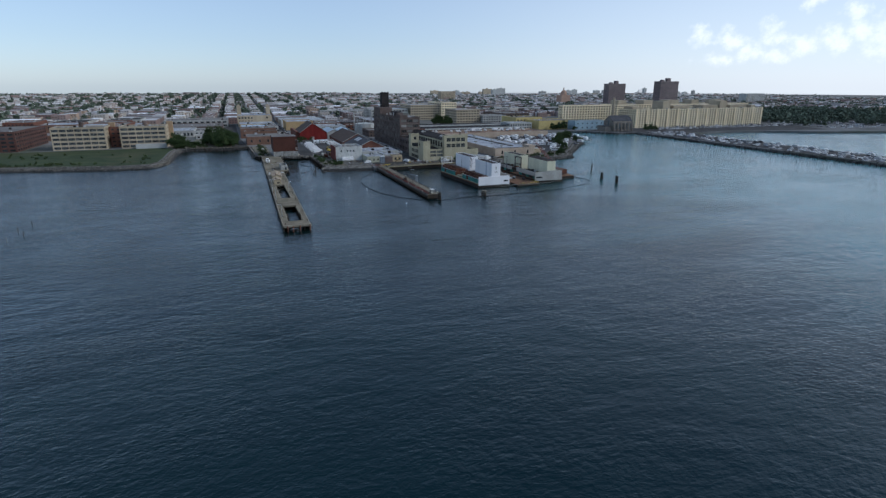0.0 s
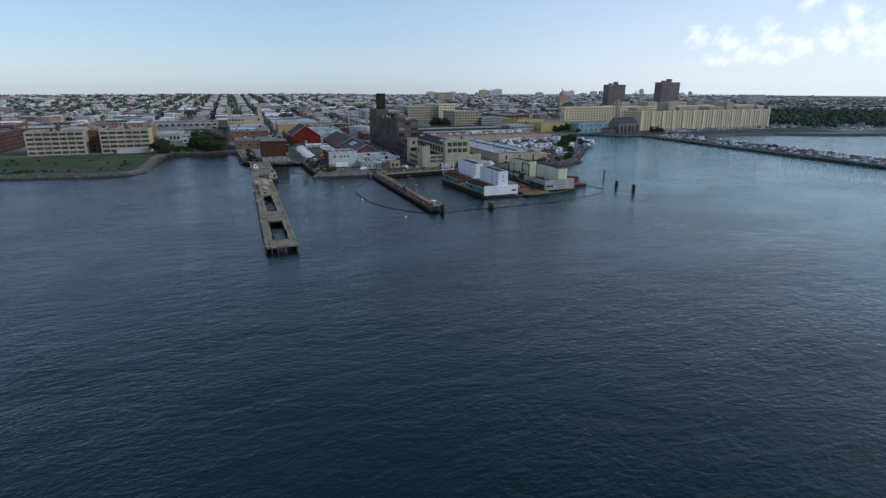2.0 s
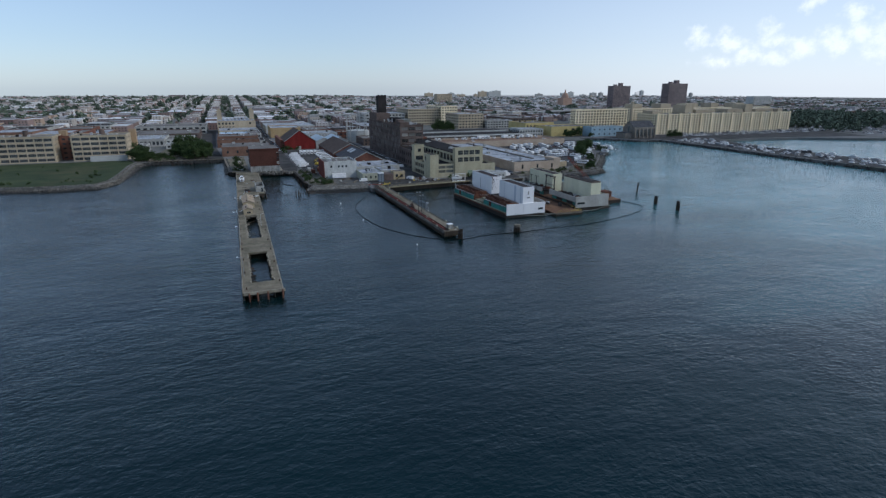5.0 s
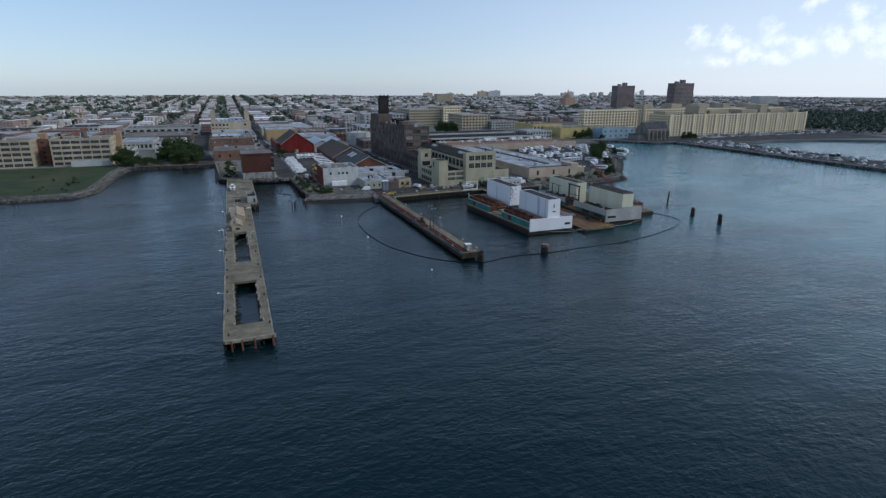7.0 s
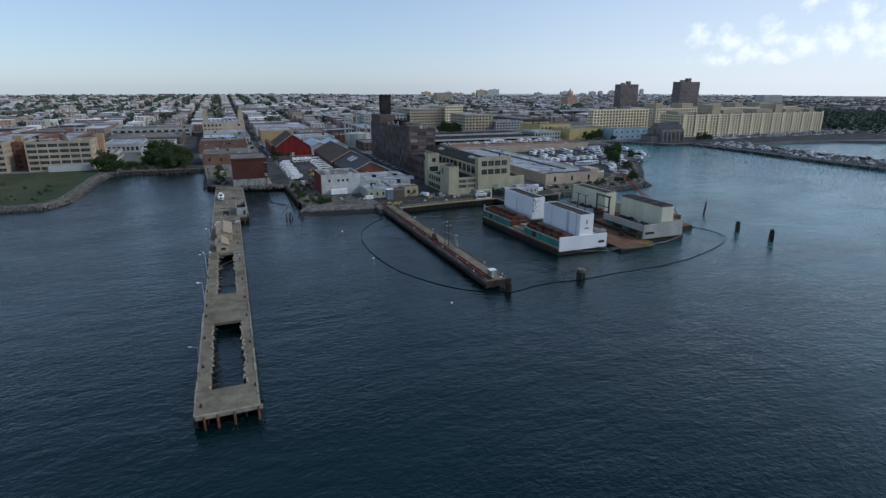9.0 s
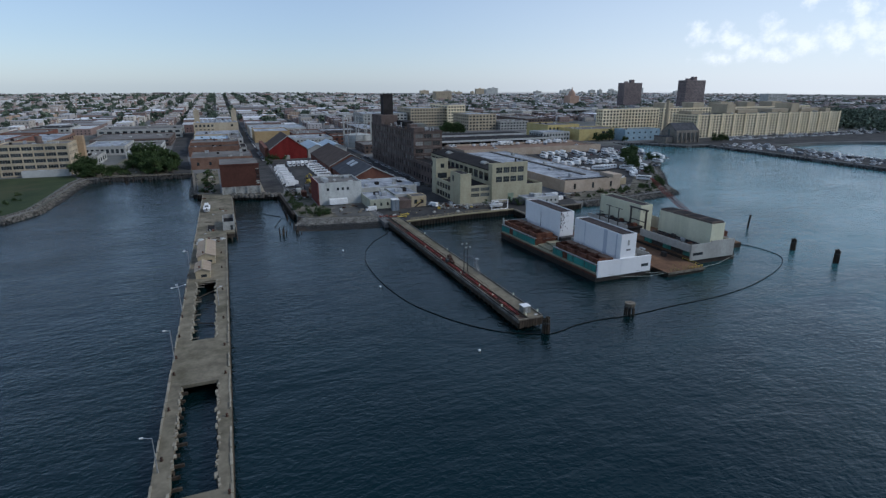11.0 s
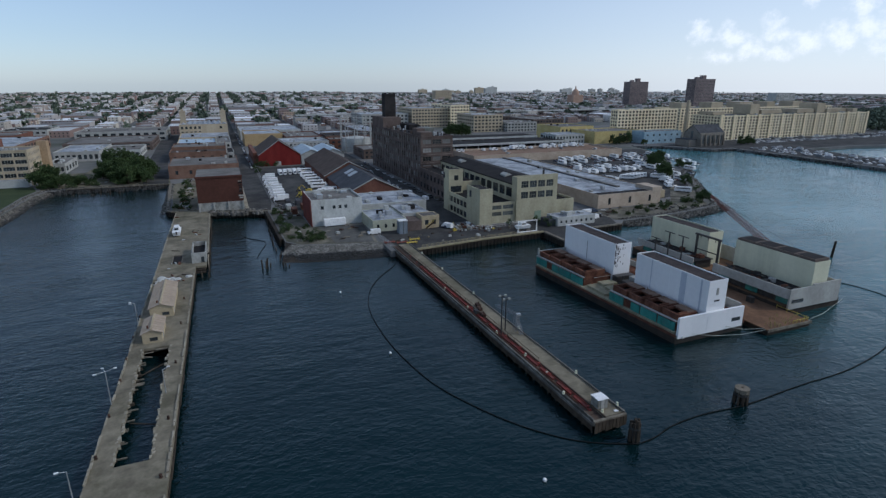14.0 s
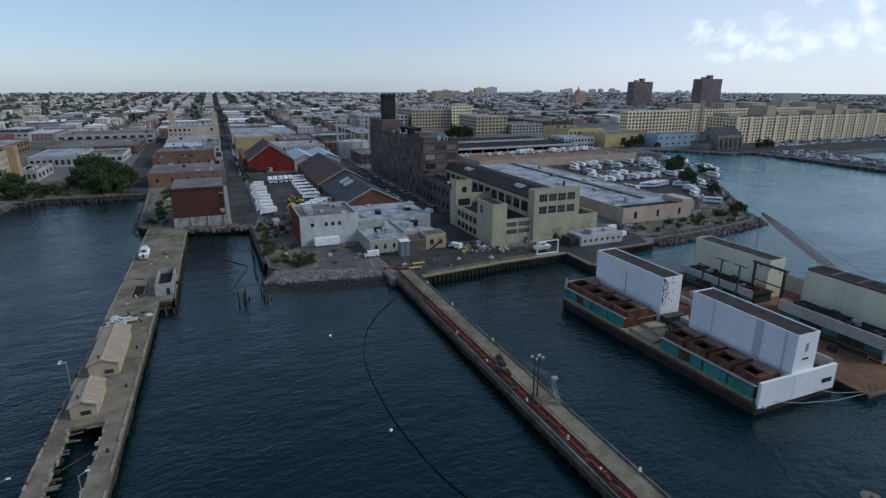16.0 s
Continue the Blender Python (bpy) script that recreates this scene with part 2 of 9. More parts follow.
def water_material():
    m = bpy.data.materials.new("harbour_water")
    m.use_nodes = True
    nt = m.node_tree
    bsdf = nt.nodes["Principled BSDF"]
    geo = nt.nodes.new("ShaderNodeNewGeometry")
    def waves(scale, turn, stretch, detail):
        mp = node(nt, "ShaderNodeMapping", Scale=(1, stretch, 1), Rotation=(0, 0, radians(turn)))
        nt.links.new(geo.outputs["Position"], mp.inputs[0])
        n = node(nt, "ShaderNodeTexNoise", Scale=scale, Detail=detail, Roughness=0.55, Distortion=0.4)
        nt.links.new(mp.outputs[0], n.inputs["Vector"])
        return n.outputs["Fac"]
    swell, chop, ripple, wavelet = waves(0.05, 12, 2.2, 3.0), waves(0.2, -14, 1.7, 4.0), waves(0.6, 20, 1.5, 3.0), waves(1.25, -8, 1.3, 2.0)
    patch, gust = waves(0.012, 40, 2.0, 3.0), waves(0.02, 60, 1.6, 4.0)
    def madd(a, k, b):
        n = nt.nodes.new("ShaderNodeMath")
        n.operation = "MULTIPLY_ADD"
        n.inputs[1].default_value = k
        nt.links.new(a, n.inputs[0])
        if b is not None:
            nt.links.new(b, n.inputs[2])
        return n.outputs[0]
    # light airs roughen some stretches of the surface more than others
    air = nt.nodes.new("ShaderNodeMapRange")
    for key, v in (("From Min", 0.35), ("From Max", 0.65), ("To Min", 0.55), ("To Max", 1.25)):
        air.inputs[key].default_value = v
    nt.links.new(gust, air.inputs[0])
    fine = nt.nodes.new("ShaderNodeMath")
    fine.operation = "MULTIPLY"
    nt.links.new(madd(wavelet, 0.24, madd(ripple, 0.8, None)), fine.inputs[0])
    nt.links.new(air.outputs[0], fine.inputs[1])
    height = madd(fine.outputs[0], 1.0, madd(chop, 0.85, madd(swell, 1.5, None)))
    bp = node(nt, "ShaderNodeBump", Strength=0.31, Distance=1.0)
    nt.links.new(height, bp.inputs["Height"])
    nt.links.new(bp.outputs[0], bsdf.inputs["Normal"])
    ramp = nt.nodes.new("ShaderNodeValToRGB")
    ramp.color_ramp.elements[0].position, ramp.color_ramp.elements[1].position = 0.35, 0.7
    ramp.color_ramp.elements[0].color, ramp.color_ramp.elements[1].color = (0.0016, 0.0092, 0.0106, 1), (0.0030, 0.0138, 0.0154, 1)
    nt.links.new(patch, ramp.inputs[0])
    # paler blue-green towards the south: bright sky reflection put into the base colour
    at = nt.nodes.new("ShaderNodeSeparateXYZ")
    nt.links.new(geo.outputs["Position"], at.inputs[0])
    south_sheen = nt.nodes.new("ShaderNodeMapRange")
    south_sheen.interpolation_type = "SMOOTHSTEP"
    for key, v in (("From Min", 110.0), ("From Max", 330.0), ("To Min", 0.0), ("To Max", 1.0)):
        south_sheen.inputs[key].default_value = v
    drift = madd(patch, 160.0, at.outputs[0])
    nt.links.new(drift, south_sheen.inputs[0])
    sheen_mix = nt.nodes.new("ShaderNodeMixRGB")
    sheen_mix.inputs[2].default_value = (0.060, 0.165, 0.185, 1)
    nt.links.new(south_sheen.outputs[0], sheen_mix.inputs[0])
    nt.links.new(ramp.outputs[0], sheen_mix.inputs[1])
    nt.links.new(sheen_mix.outputs[0], bsdf.inputs["Base Color"])
    rough = nt.nodes.new("ShaderNodeMapRange")
    rough.inputs["To Min"].default_value, rough.inputs["To Max"].default_value = 0.06, 0.11
    nt.links.new(patch, rough.inputs[0])
    nt.links.new(rough.outputs[0], bsdf.inputs["Roughness"])
    bsdf.inputs["IOR"].default_value = 1.33
    bsdf.inputs["Specular IOR Level"].default_value = 0.48
    bsdf.inputs["Specular Tint"].default_value = (0.36, 0.75, 1.0, 1)
    return m


WATER = water_material()
ASPHALT = surface("asphalt", (0.027, 0.027, 0.028), (0.066, 0.064, 0.06), 0.11, 1.8, 0.92, stain=(0.085, 0.082, 0.075), stain_amount=0.7)
LOT = surface("yard_gravel", (0.055, 0.05, 0.038), (0.19, 0.175, 0.14), 0.15, 2.4, 0.95, stain=(0.045, 0.055, 0.025), stain_amount=0.75)
DIRT = surface("waste_ground", (0.10, 0.088, 0.062), (0.19, 0.168, 0.122), 0.10, 1.6, 0.95, stain=(0.035, 0.052, 0.018), stain_amount=0.85)
# lightened ground: haze over the far streets is put into its colour
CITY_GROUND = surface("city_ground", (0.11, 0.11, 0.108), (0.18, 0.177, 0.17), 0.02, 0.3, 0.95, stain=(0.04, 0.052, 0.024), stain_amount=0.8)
GRASS = surface("grass", (0.026, 0.041, 0.018), (0.05, 0.066, 0.028), 0.06, 0.9, 0.95, stain=(0.075, 0.068, 0.036), stain_amount=0.7)
SHORE_STONE = surface("shore_stone", (0.085, 0.08, 0.07), (0.17, 0.16, 0.142), 0.3, 2.0, 0.9, island=0.45)
PALE_STONE = surface("pale_rubble", (0.12, 0.114, 0.1), (0.25, 0.24, 0.215), 0.3, 2.0, 0.9, island=0.45)
WET_STONE = surface("wet_stone", (0.011, 0.011, 0.010), (0.024, 0.022, 0.018), 0.3, 2.0, 0.6)
BULKHEAD = surface("bulkhead_timber", (0.02, 0.017, 0.014), (0.045, 0.037, 0.028), 0.35, 2.5, 0.9, streak=0.3)
PIER_CONCRETE = surface("pier_concrete", (0.12, 0.106, 0.077), (0.22, 0.195, 0.142), 0.22, 1.6, 0.92, stain=(0.075, 0.07, 0.042), stain_amount=0.85)
PIER_EDGE = surface("pier_edge", (0.20, 0.18, 0.135), (0.33, 0.30, 0.235), 0.5, 2.5, 0.9, stain=(0.14, 0.10, 0.07))
PILE_WOOD = surface("pile_wood", (0.028, 0.022, 0.017), (0.07, 0.055, 0.04), 0.8, 4.0, 0.9, streak=0.25)
TIMBER = surface("weathered_timber", (0.10, 0.088, 0.068), (0.21, 0.185, 0.145), 0.7, 4.0, 0.9)
RUST = surface("rusted_steel", (0.065, 0.026, 0.017), (0.15, 0.068, 0.042), 0.5, 2.2, 0.85, stain=(0.05, 0.03, 0.022), island=0.2)
IRON = surface("rusty_iron", (0.035, 0.022, 0.017), (0.075, 0.042, 0.030), 0.8, 3.0, 0.85)
GRIMY = surface("grimy_render", (0.20, 0.20, 0.185), (0.36, 0.36, 0.335), 0.35, 1.6, 0.9, stain=(0.085, 0.08, 0.065), stain_amount=0.85)
RED_PIPE = surface("red_paint", (0.16, 0.03, 0.024), (0.24, 0.05, 0.04), 0.5, 2.5, 0.7, stain=(0.12, 0.06, 0.04))
WHITE_WALL = surface("white_sheet_metal", (0.70, 0.705, 0.715), (0.74, 0.74, 0.745), 0.10, 0.8, 0.6, bump=0.05, stain=(0.42, 0.44, 0.47), stain_amount=0.3, streak=0.06, grit=0.07)
CREAM_WALL = surface("cream_sheet_metal", (0.50, 0.50, 0.36), (0.60, 0.59, 0.44), 0.12, 0.8, 0.65, bump=0.05, stain=(0.22, 0.22, 0.17), stain_amount=0.5, streak=0.1, grit=0.12)
GREY_WALL = surface("grey_sheet_metal", (0.30, 0.30, 0.28), (0.38, 0.38, 0.355), 0.14, 0.9, 0.7, bump=0.05, stain=(0.2, 0.18, 0.15), streak=0.3)
TAR = surface("tar_roof", (0.012, 0.0115, 0.012), (0.026, 0.024, 0.024), 0.15, 1.6, 0.95, stain=(0.05, 0.042, 0.038), stain_amount=0.3)
BARGE_ROOF = surface("brown_tar_roof", (0.026, 0.021, 0.021), (0.055, 0.044, 0.042), 0.4, 2.2, 0.9, stain=(0.075, 0.06, 0.055), stain_amount=0.5, streak=0.5)
HULL = surface("barge_hull", (0.022, 0.02, 0.018), (0.05, 0.04, 0.032), 0.3, 1.5, 0.8, streak=0.3)
TEAL = surface("teal_panels", (0.023, 0.156, 0.137), (0.045, 0.23, 0.194), 0.3, 1.6, 0.6, stain=(0.05, 0.06, 0.05), stain_amount=0.7, streak=0.3)
DECK = surface("barge_deck", (0.11, 0.062, 0.037), (0.19, 0.11, 0.064), 0.2, 1.5, 0.9, stain=(0.06, 0.05, 0.035), stain_amount=0.7)
STEEL = surface("dark_steel", (0.03, 0.03, 0.032), (0.06, 0.055, 0.05), 0.8, 3.0, 0.6, metal=0.3)
GALV = surface("galvanised_steel", (0.35, 0.36, 0.37), (0.46, 0.47, 0.48), 0.8, 3.0, 0.45, metal=0.6, bump=0.03)
RED_BRICK = surface("red_brick", (0.12, 0.052, 0.037), (0.18, 0.085, 0.06), 0.2, 2.0, 0.92, stain=(0.09, 0.055, 0.043))
BARN_RED = surface("red_painted_wall", (0.135, 0.014, 0.013), (0.185, 0.025, 0.021), 0.12, 1.2, 0.8, stain=(0.12, 0.022, 0.018), streak=0.3)
RUST_WALL = surface("rust_red_wall", (0.064, 0.027, 0.02), (0.086, 0.037, 0.027), 0.12, 1.0, 0.85, stain=(0.065, 0.032, 0.024))
BROWN_BRICK = surface("sooty_brown_brick", (0.088, 0.066, 0.057), (0.15, 0.115, 0.1), 0.12, 1.5, 0.92, stain=(0.036, 0.03, 0.029), stain_amount=0.6)
YELLOW_PAINT = surface("pale_yellow_stucco", (0.33, 0.305, 0.21), (0.42, 0.39, 0.275), 0.16, 1.2, 0.88, stain=(0.19, 0.17, 0.12), stain_amount=0.65, streak=0.35)
OCHRE = surface("ochre_paint", (0.43, 0.34, 0.14), (0.51, 0.42, 0.19), 0.1, 0.8, 0.88, stain=(0.3, 0.27, 0.13))
# tan of the far terminal, lightened to put distance haze into the colour
ARMY_TAN = surface("tan_concrete", (0.72, 0.60, 0.39), (0.80, 0.69, 0.48), 0.06, 0.5, 0.9, stain=(0.52, 0.43, 0.30), streak=0.4)
FACTORY_TAN = surface("buff_concrete", (0.36, 0.30, 0.21), (0.46, 0.39, 0.28), 0.10, 0.7, 0.9, stain=(0.24, 0.20, 0.15), streak=0.4)
DIRTY_WHITE = surface("dirty_white_paint", (0.35, 0.36, 0.345), (0.47, 0.475, 0.455), 0.15, 1.0, 0.85, stain=(0.24, 0.235, 0.19), stain_amount=0.6, streak=0.4)
SILVER_ROOF = surface("silver_coated_roof", (0.13, 0.14, 0.155), (0.42, 0.445, 0.475), 0.16, 1.3, 0.6, stain=(0.04, 0.042, 0.045), stain_amount=1.0)
GREY_ROOF = surface("grey_roof", (0.115, 0.108, 0.10), (0.19, 0.18, 0.165), 0.08, 0.8, 0.9, stain=(0.065, 0.06, 0.055), stain_amount=0.75)
BROWN_ROOF = surface("brown_shingle_roof", (0.062, 0.046, 0.038), (0.095, 0.07, 0.057), 0.2, 2.0, 0.9)
SLATE_ROOF = surface("dark_slate_roof", (0.045, 0.047, 0.053), (0.075, 0.077, 0.085), 0.2, 2.0, 0.85)
BLUE_ROOF = surface("pale_blue_roof", (0.28, 0.36, 0.43), (0.38, 0.46, 0.53), 0.1, 0.8, 0.6, stain=(0.2, 0.25, 0.28))
BEIGE = surface("beige_siding", (0.35, 0.285, 0.185), (0.43, 0.36, 0.24), 0.3, 1.5, 0.8, stain=(0.3, 0.26, 0.19))
PEACH = surface("peach_render", (0.36, 0.29, 0.22), (0.45, 0.37, 0.29), 0.12, 0.8, 0.88, stain=(0.3, 0.25, 0.2))
BLUE_PAINT = surface("light_blue_paint", (0.24, 0.34, 0.40), (0.32, 0.42, 0.48), 0.12, 0.8, 0.85)
# brick greyed and lightened: the haze before the towers is painted in
TOWER_BRICK = surface("tower_brick", (0.16, 0.128, 0.125), (0.22, 0.178, 0.172), 0.05, 0.4, 0.9)
WHITE_PAINT = surface("white_paint", (0.70, 0.70, 0.69), (0.80, 0.80, 0.79), 0.5, 2.0, 0.5, bump=0.03, stain=(0.5, 0.48, 0.44), per_object=0.12)
TYRE = surface("tyre_rubber", (0.012, 0.012, 0.012), (0.022, 0.022, 0.022), 2.0, 8.0, 0.85)
YELLOW_STEEL = surface("yellow_painted_steel", (0.42, 0.30, 0.03), (0.52, 0.40, 0.06), 0.6, 3.0, 0.6, stain=(0.2, 0.13, 0.05))
BARK = surface("bark", (0.045, 0.036, 0.026), (0.085, 0.068, 0.05), 1.5, 6.0, 0.95)
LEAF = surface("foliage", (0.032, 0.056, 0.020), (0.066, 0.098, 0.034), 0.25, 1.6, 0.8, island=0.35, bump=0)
# paler than the near foliage, with distance haze put into the green
HAZE_LEAF = surface("hazed_foliage", (0.075, 0.1, 0.072), (0.115, 0.14, 0.1), 0.03, 0.2, 0.85, island=0.45, bump=0)
BOOM = surface("black_boom", (0.006, 0.006, 0.006), (0.012, 0.012, 0.012), 1.0, 4.0, 0.95)
GLASS = glass_dark("window_glass", (0.018, 0.022, 0.025))
GLASS_PALE = glass_dark("dusty_glass", (0.045, 0.05, 0.05), 0.3)
# the pale panes have reflected sky painted into their colour
FACTORY_GLASS = palette("factory_glass", [(0.02, 0.022, 0.024), (0.22, 0.215, 0.205), (0.03, 0.032, 0.033), (0.13, 0.13, 0.12), (0.3, 0.29, 0.27), (0.018, 0.02, 0.02), (0.16, 0.155, 0.145)], 0.25, per_object=True)
GLASS_CAR = glass_dark("car_glass", (0.012, 0.014, 0.016), 0.08)
CAR_PAINT = palette("car_paint", [(0.72, 0.72, 0.71), (0.03, 0.03, 0.033), (0.36, 0.37, 0.38), (0.15, 0.16, 0.17), (0.62, 0.62, 0.61), (0.10, 0.02, 0.018), (0.03, 0.045, 0.08), (0.55, 0.55, 0.54)], 0.35, per_object=True)
# far walls and roofs are lightened, haze put into their colours; the hill's most
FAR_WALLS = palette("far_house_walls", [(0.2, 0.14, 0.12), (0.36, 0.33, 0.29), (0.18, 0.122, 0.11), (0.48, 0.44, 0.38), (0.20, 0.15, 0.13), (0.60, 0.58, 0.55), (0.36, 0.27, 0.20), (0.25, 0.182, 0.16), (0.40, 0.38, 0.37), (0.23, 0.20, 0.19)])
HAZE_WALLS = palette("hazed_house_walls", [(0.38, 0.33, 0.29), (0.50, 0.47, 0.43), (0.29, 0.20, 0.17), (0.62, 0.61, 0.58), (0.33, 0.29, 0.26), (0.46, 0.45, 0.43), (0.25, 0.22, 0.2)])
HAZE_ROOFS = palette("hazed_house_roofs", [(0.44, 0.44, 0.44), (0.24, 0.23, 0.225), (0.64, 0.65, 0.66), (0.32, 0.31, 0.30), (0.72, 0.73, 0.74), (0.40, 0.36, 0.33)])
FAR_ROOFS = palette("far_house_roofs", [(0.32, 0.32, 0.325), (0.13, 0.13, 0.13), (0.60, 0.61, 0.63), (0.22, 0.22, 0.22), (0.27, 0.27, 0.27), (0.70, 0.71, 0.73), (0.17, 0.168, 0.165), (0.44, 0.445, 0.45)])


# ---------------------------------------------------------------- building tools
class Shape:
    """Gathers boxes, prisms and tubes into one mesh."""
    def __init__(self):
        self.v, self.f = [], []

    def add(self, verts, faces):
        n = len(self.v)
        self.v += [tuple(p) for p in verts]
        self.f += [tuple(i + n for i in f) for f in faces]
        return self

    def box(self, x0, x1, y0, y1, z0, z1):
        return self.prism([(x0, y0), (x1, y0), (x1, y1), (x0, y1)], z0, z1)

    def prism(self, outline, z0, z1, inset=0.0):
        """A solid over an outline given counter-clockwise; inset tapers the top towards the middle."""
        k = len(outline)
        cx, cy = sum(p[0] for p in outline) / k, sum(p[1] for p in outline) / k
        low = [(x, y, z0) for x, y in outline]
        high = [(x + (cx - x) * inset, y + (cy - y) * inset, z1) for x, y in outline]
        faces = [tuple(reversed(range(k))), tuple(range(k, 2 * k))]
        faces += [(i, (i + 1) % k, k + (i + 1) % k, k + i) for i in range(k)]
        return self.add(low + high, faces)

    def tube(self, a, b, r, n=8, r2=None):
        """A round bar from a to b."""
        a, b = Vector(a), Vector(b)
        q = (b - a).to_track_quat("Z", "Y")
        r2 = r if r2 is None else r2
        ring = [Vector((math.cos(2 * math.pi * i / n), math.sin(2 * math.pi * i / n), 0)) for i in range(n)]
        verts = [a + q @ (c * r) for c in ring] + [b + q @ (c * r2) for c in ring]
        faces = [tuple(reversed(range(n))), tuple(range(n, 2 * n))]
        faces += [(i, (i + 1) % n, n + (i + 1) % n, n + i) for i in range(n)]
        return self.add(verts, faces)

    def gable(self, x0, x1, y0, y1, z0, z1, z2, along="y", over=0.0):
        """Walls up to z1 with gables up to z2 on the two ends."""
        if along == "y":
            m = (x0 + x1) / 2
            v = [(x0, y0, z0), (x1, y0, z0), (x1, y0, z1), (m, y0, z2), (x0, y0, z1)]
            v += [(x, y1, z) for x, _, z in v]
        else:
            m = (y0 + y1) / 2
            v = [(x0, y1, z0), (x0, y0, z0), (x0, y0, z1), (x0, m, z2), (x0, y1, z1)]
            v += [(x1, y, z) for _, y, z in v]
        f = [(0, 1, 2, 3, 4), (9, 8, 7, 6, 5), (1, 0, 5, 6), (2, 1, 6, 7), (3, 2, 7, 8), (4, 3, 8, 9), (0, 4, 9, 5)]
        return self.add(v, f)

    def roof(self, x0, x1, y0, y1, z1, z2, along="y", over=0.5, thick=0.25):
        """Two pitched slabs that lie on such gables."""
        lo, hi = (x0, x1) if along == "y" else (y0, y1)
        e0, e1 = (y0 - over, y1 + over) if along == "y" else (x0 - over, x1 + over)
        m = (lo + hi) / 2
        drop = (z2 - z1) / (m - lo) * over
        for side in (lo - over, hi + over):
            sec = [(side, z1 - drop + 0.02), (m, z2 + 0.02), (m, z2 + thick + 0.02), (side, z1 - drop + thick + 0.02)]
            if side > m:
                sec.reverse()
            if along == "y":
                v = [(p, e0, z) for p, z in sec] + [(p, e1, z) for p, z in sec]
            else:
                sec.reverse()
                v = [(e0, p, z) for p, z in sec] + [(e1, p, z) for p, z in sec]
            self.add(v, [(0, 1, 2, 3), (7, 6, 5, 4), (1, 0, 4, 5), (2, 1, 5, 6), (3, 2, 6, 7), (0, 3, 7, 4)])
        return self

    def mesh(self, name, base=(0, 0, 0), material=None, smooth=False):
        me = bpy.data.meshes.new(name)
        me.from_pydata([(x - base[0], y - base[1], z - base[2]) for x, y, z in self.v], [], self.f)
        if material:
            me.materials.append(material)
        if smooth:
            me.polygons.foreach_set("use_smooth", [True] * len(me.polygons))
        me.update()
        return me


def thing(name, label, category, at=(0, 0, 0), group="", kind=""):
    """An Empty at the base of a thing, which carries its parts."""
    ob = new(name)
    ob.empty_display_size = 0.5
    ob.location = at
    return tagged(ob, label, category, group, kind)


def base_of(ob):
    p = Vector(ob.location)
    while ob.parent:
        ob = ob.parent
        p += Vector(ob.location)
    return p


def part(name, shape, material, parent, label="", kind="", smooth=False):
    """One mesh under a thing or a part, from a shape in world places."""
    ob = new(name, shape.mesh(name, base_of(parent), material, smooth))
    ob.parent = parent
    return tagged(ob, label, "", "", kind)


def shared(name, me, parent, place, turn=0.0, label=""):
    """A piece on a shared mesh, at a world place."""
    ob = new(name, me)
    ob.parent = parent
    ob.location = Vector(place) - base_of(parent)
    ob.rotation_euler = (0, 0, turn)
    return tagged(ob, label)


def solo(name, shape, material, label, category, group="", kind="", smooth=False):
    """A thing of one mesh."""
    xs, ys, zs = zip(*shape.v)
    base = ((min(xs) + max(xs)) / 2, (min(ys) + max(ys)) / 2, min(zs))
    ob = new(name, shape.mesh(name, base, material, smooth))
    ob.location = base
    return tagged(ob, label, category, group, kind)


# ---------------------------------------------------------------- water and land
rng = random.Random(7)
GROUND = 2.5


def smoothstep(a, b, t):
    t = min(1.0, max(0.0, (t - a) / (b - a)))
    return t * t * (3 - 2 * t)


def land_height(x, y):
    """Flat along the harbour, a long ridge inland that falls away behind and to the south."""
    ridge = 13.0 * smoothstep(560, 2000, y) * (1 - smoothstep(200, 1100, x)) * (1 - smoothstep(2500, 3300, y))
    return GROUND + ridge + 3.0 * smoothstep(900, 2000, y) * (1 - smoothstep(2600, 3300, y))


sea = Shape()
sea.add([(-3500, -2600, 0), (3900, -2600, 0), (3900, 4300, 0), (-3500, 4300, 0)], [(0, 1, 2, 3)])
solo("water", sea, WATER, "dark blue rippled harbour water under a pale sky", "water", kind="structure")

# the shore from the park round the slips to the far terminal pier
PARK_SHORE = [(-3400, 150), (-900, 110), (-420, 98), (-271, 91), (-233, 82), (-195, 72), (-167, 73), (-159.5, 90), (-158.5, 124), (-158.5, 171), (-155, 188)]
WALL_SHORE = [(-146, 190.5), (-90, 188), (-86, 104), (-84, 101), (-66.5, 101), (-66.5, 92), (-40.5, 86.5)]
POINT_SHORE = [(-40.5, 60), (-39, 26), (-34, 18.5), (-19, 14), (-4, 10)]
DOCK_SHORE = [(-4, -1), (6, -1), (6, -3), (36, 0.5), (64, 1.5), (64, -14), (67, -14), (78, -1), (103, 0)]
SPIT_SHORE = [(108, 5), (122, 5.5), (142, 7.5), (164, 11.5), (175, 14), (182, 20), (191, 38), (208, 58), (226, 80), (243, 103), (262, 119), (262, 124), (252, 132), (268, 142), (300, 179), (318, 225)]
TERMINAL_SHORE = [(326, 258), (352, 246), (378, 206), (404, 204), (402, 150), (396, 60), (390, -40), (384, -150), (380, -420), (428, -425), (433, -150), (441, -20), (450, 80), (462, 140), (470, 172), (535, 176), (592, 165), (650, 130), (800, 80), (1300, 0), (3800, -200)]
SHORE = PARK_SHORE + WALL_SHORE + POINT_SHORE + DOCK_SHORE + SPIT_SHORE + TERMINAL_SHORE


from mathutils.geometry import tessellate_polygon


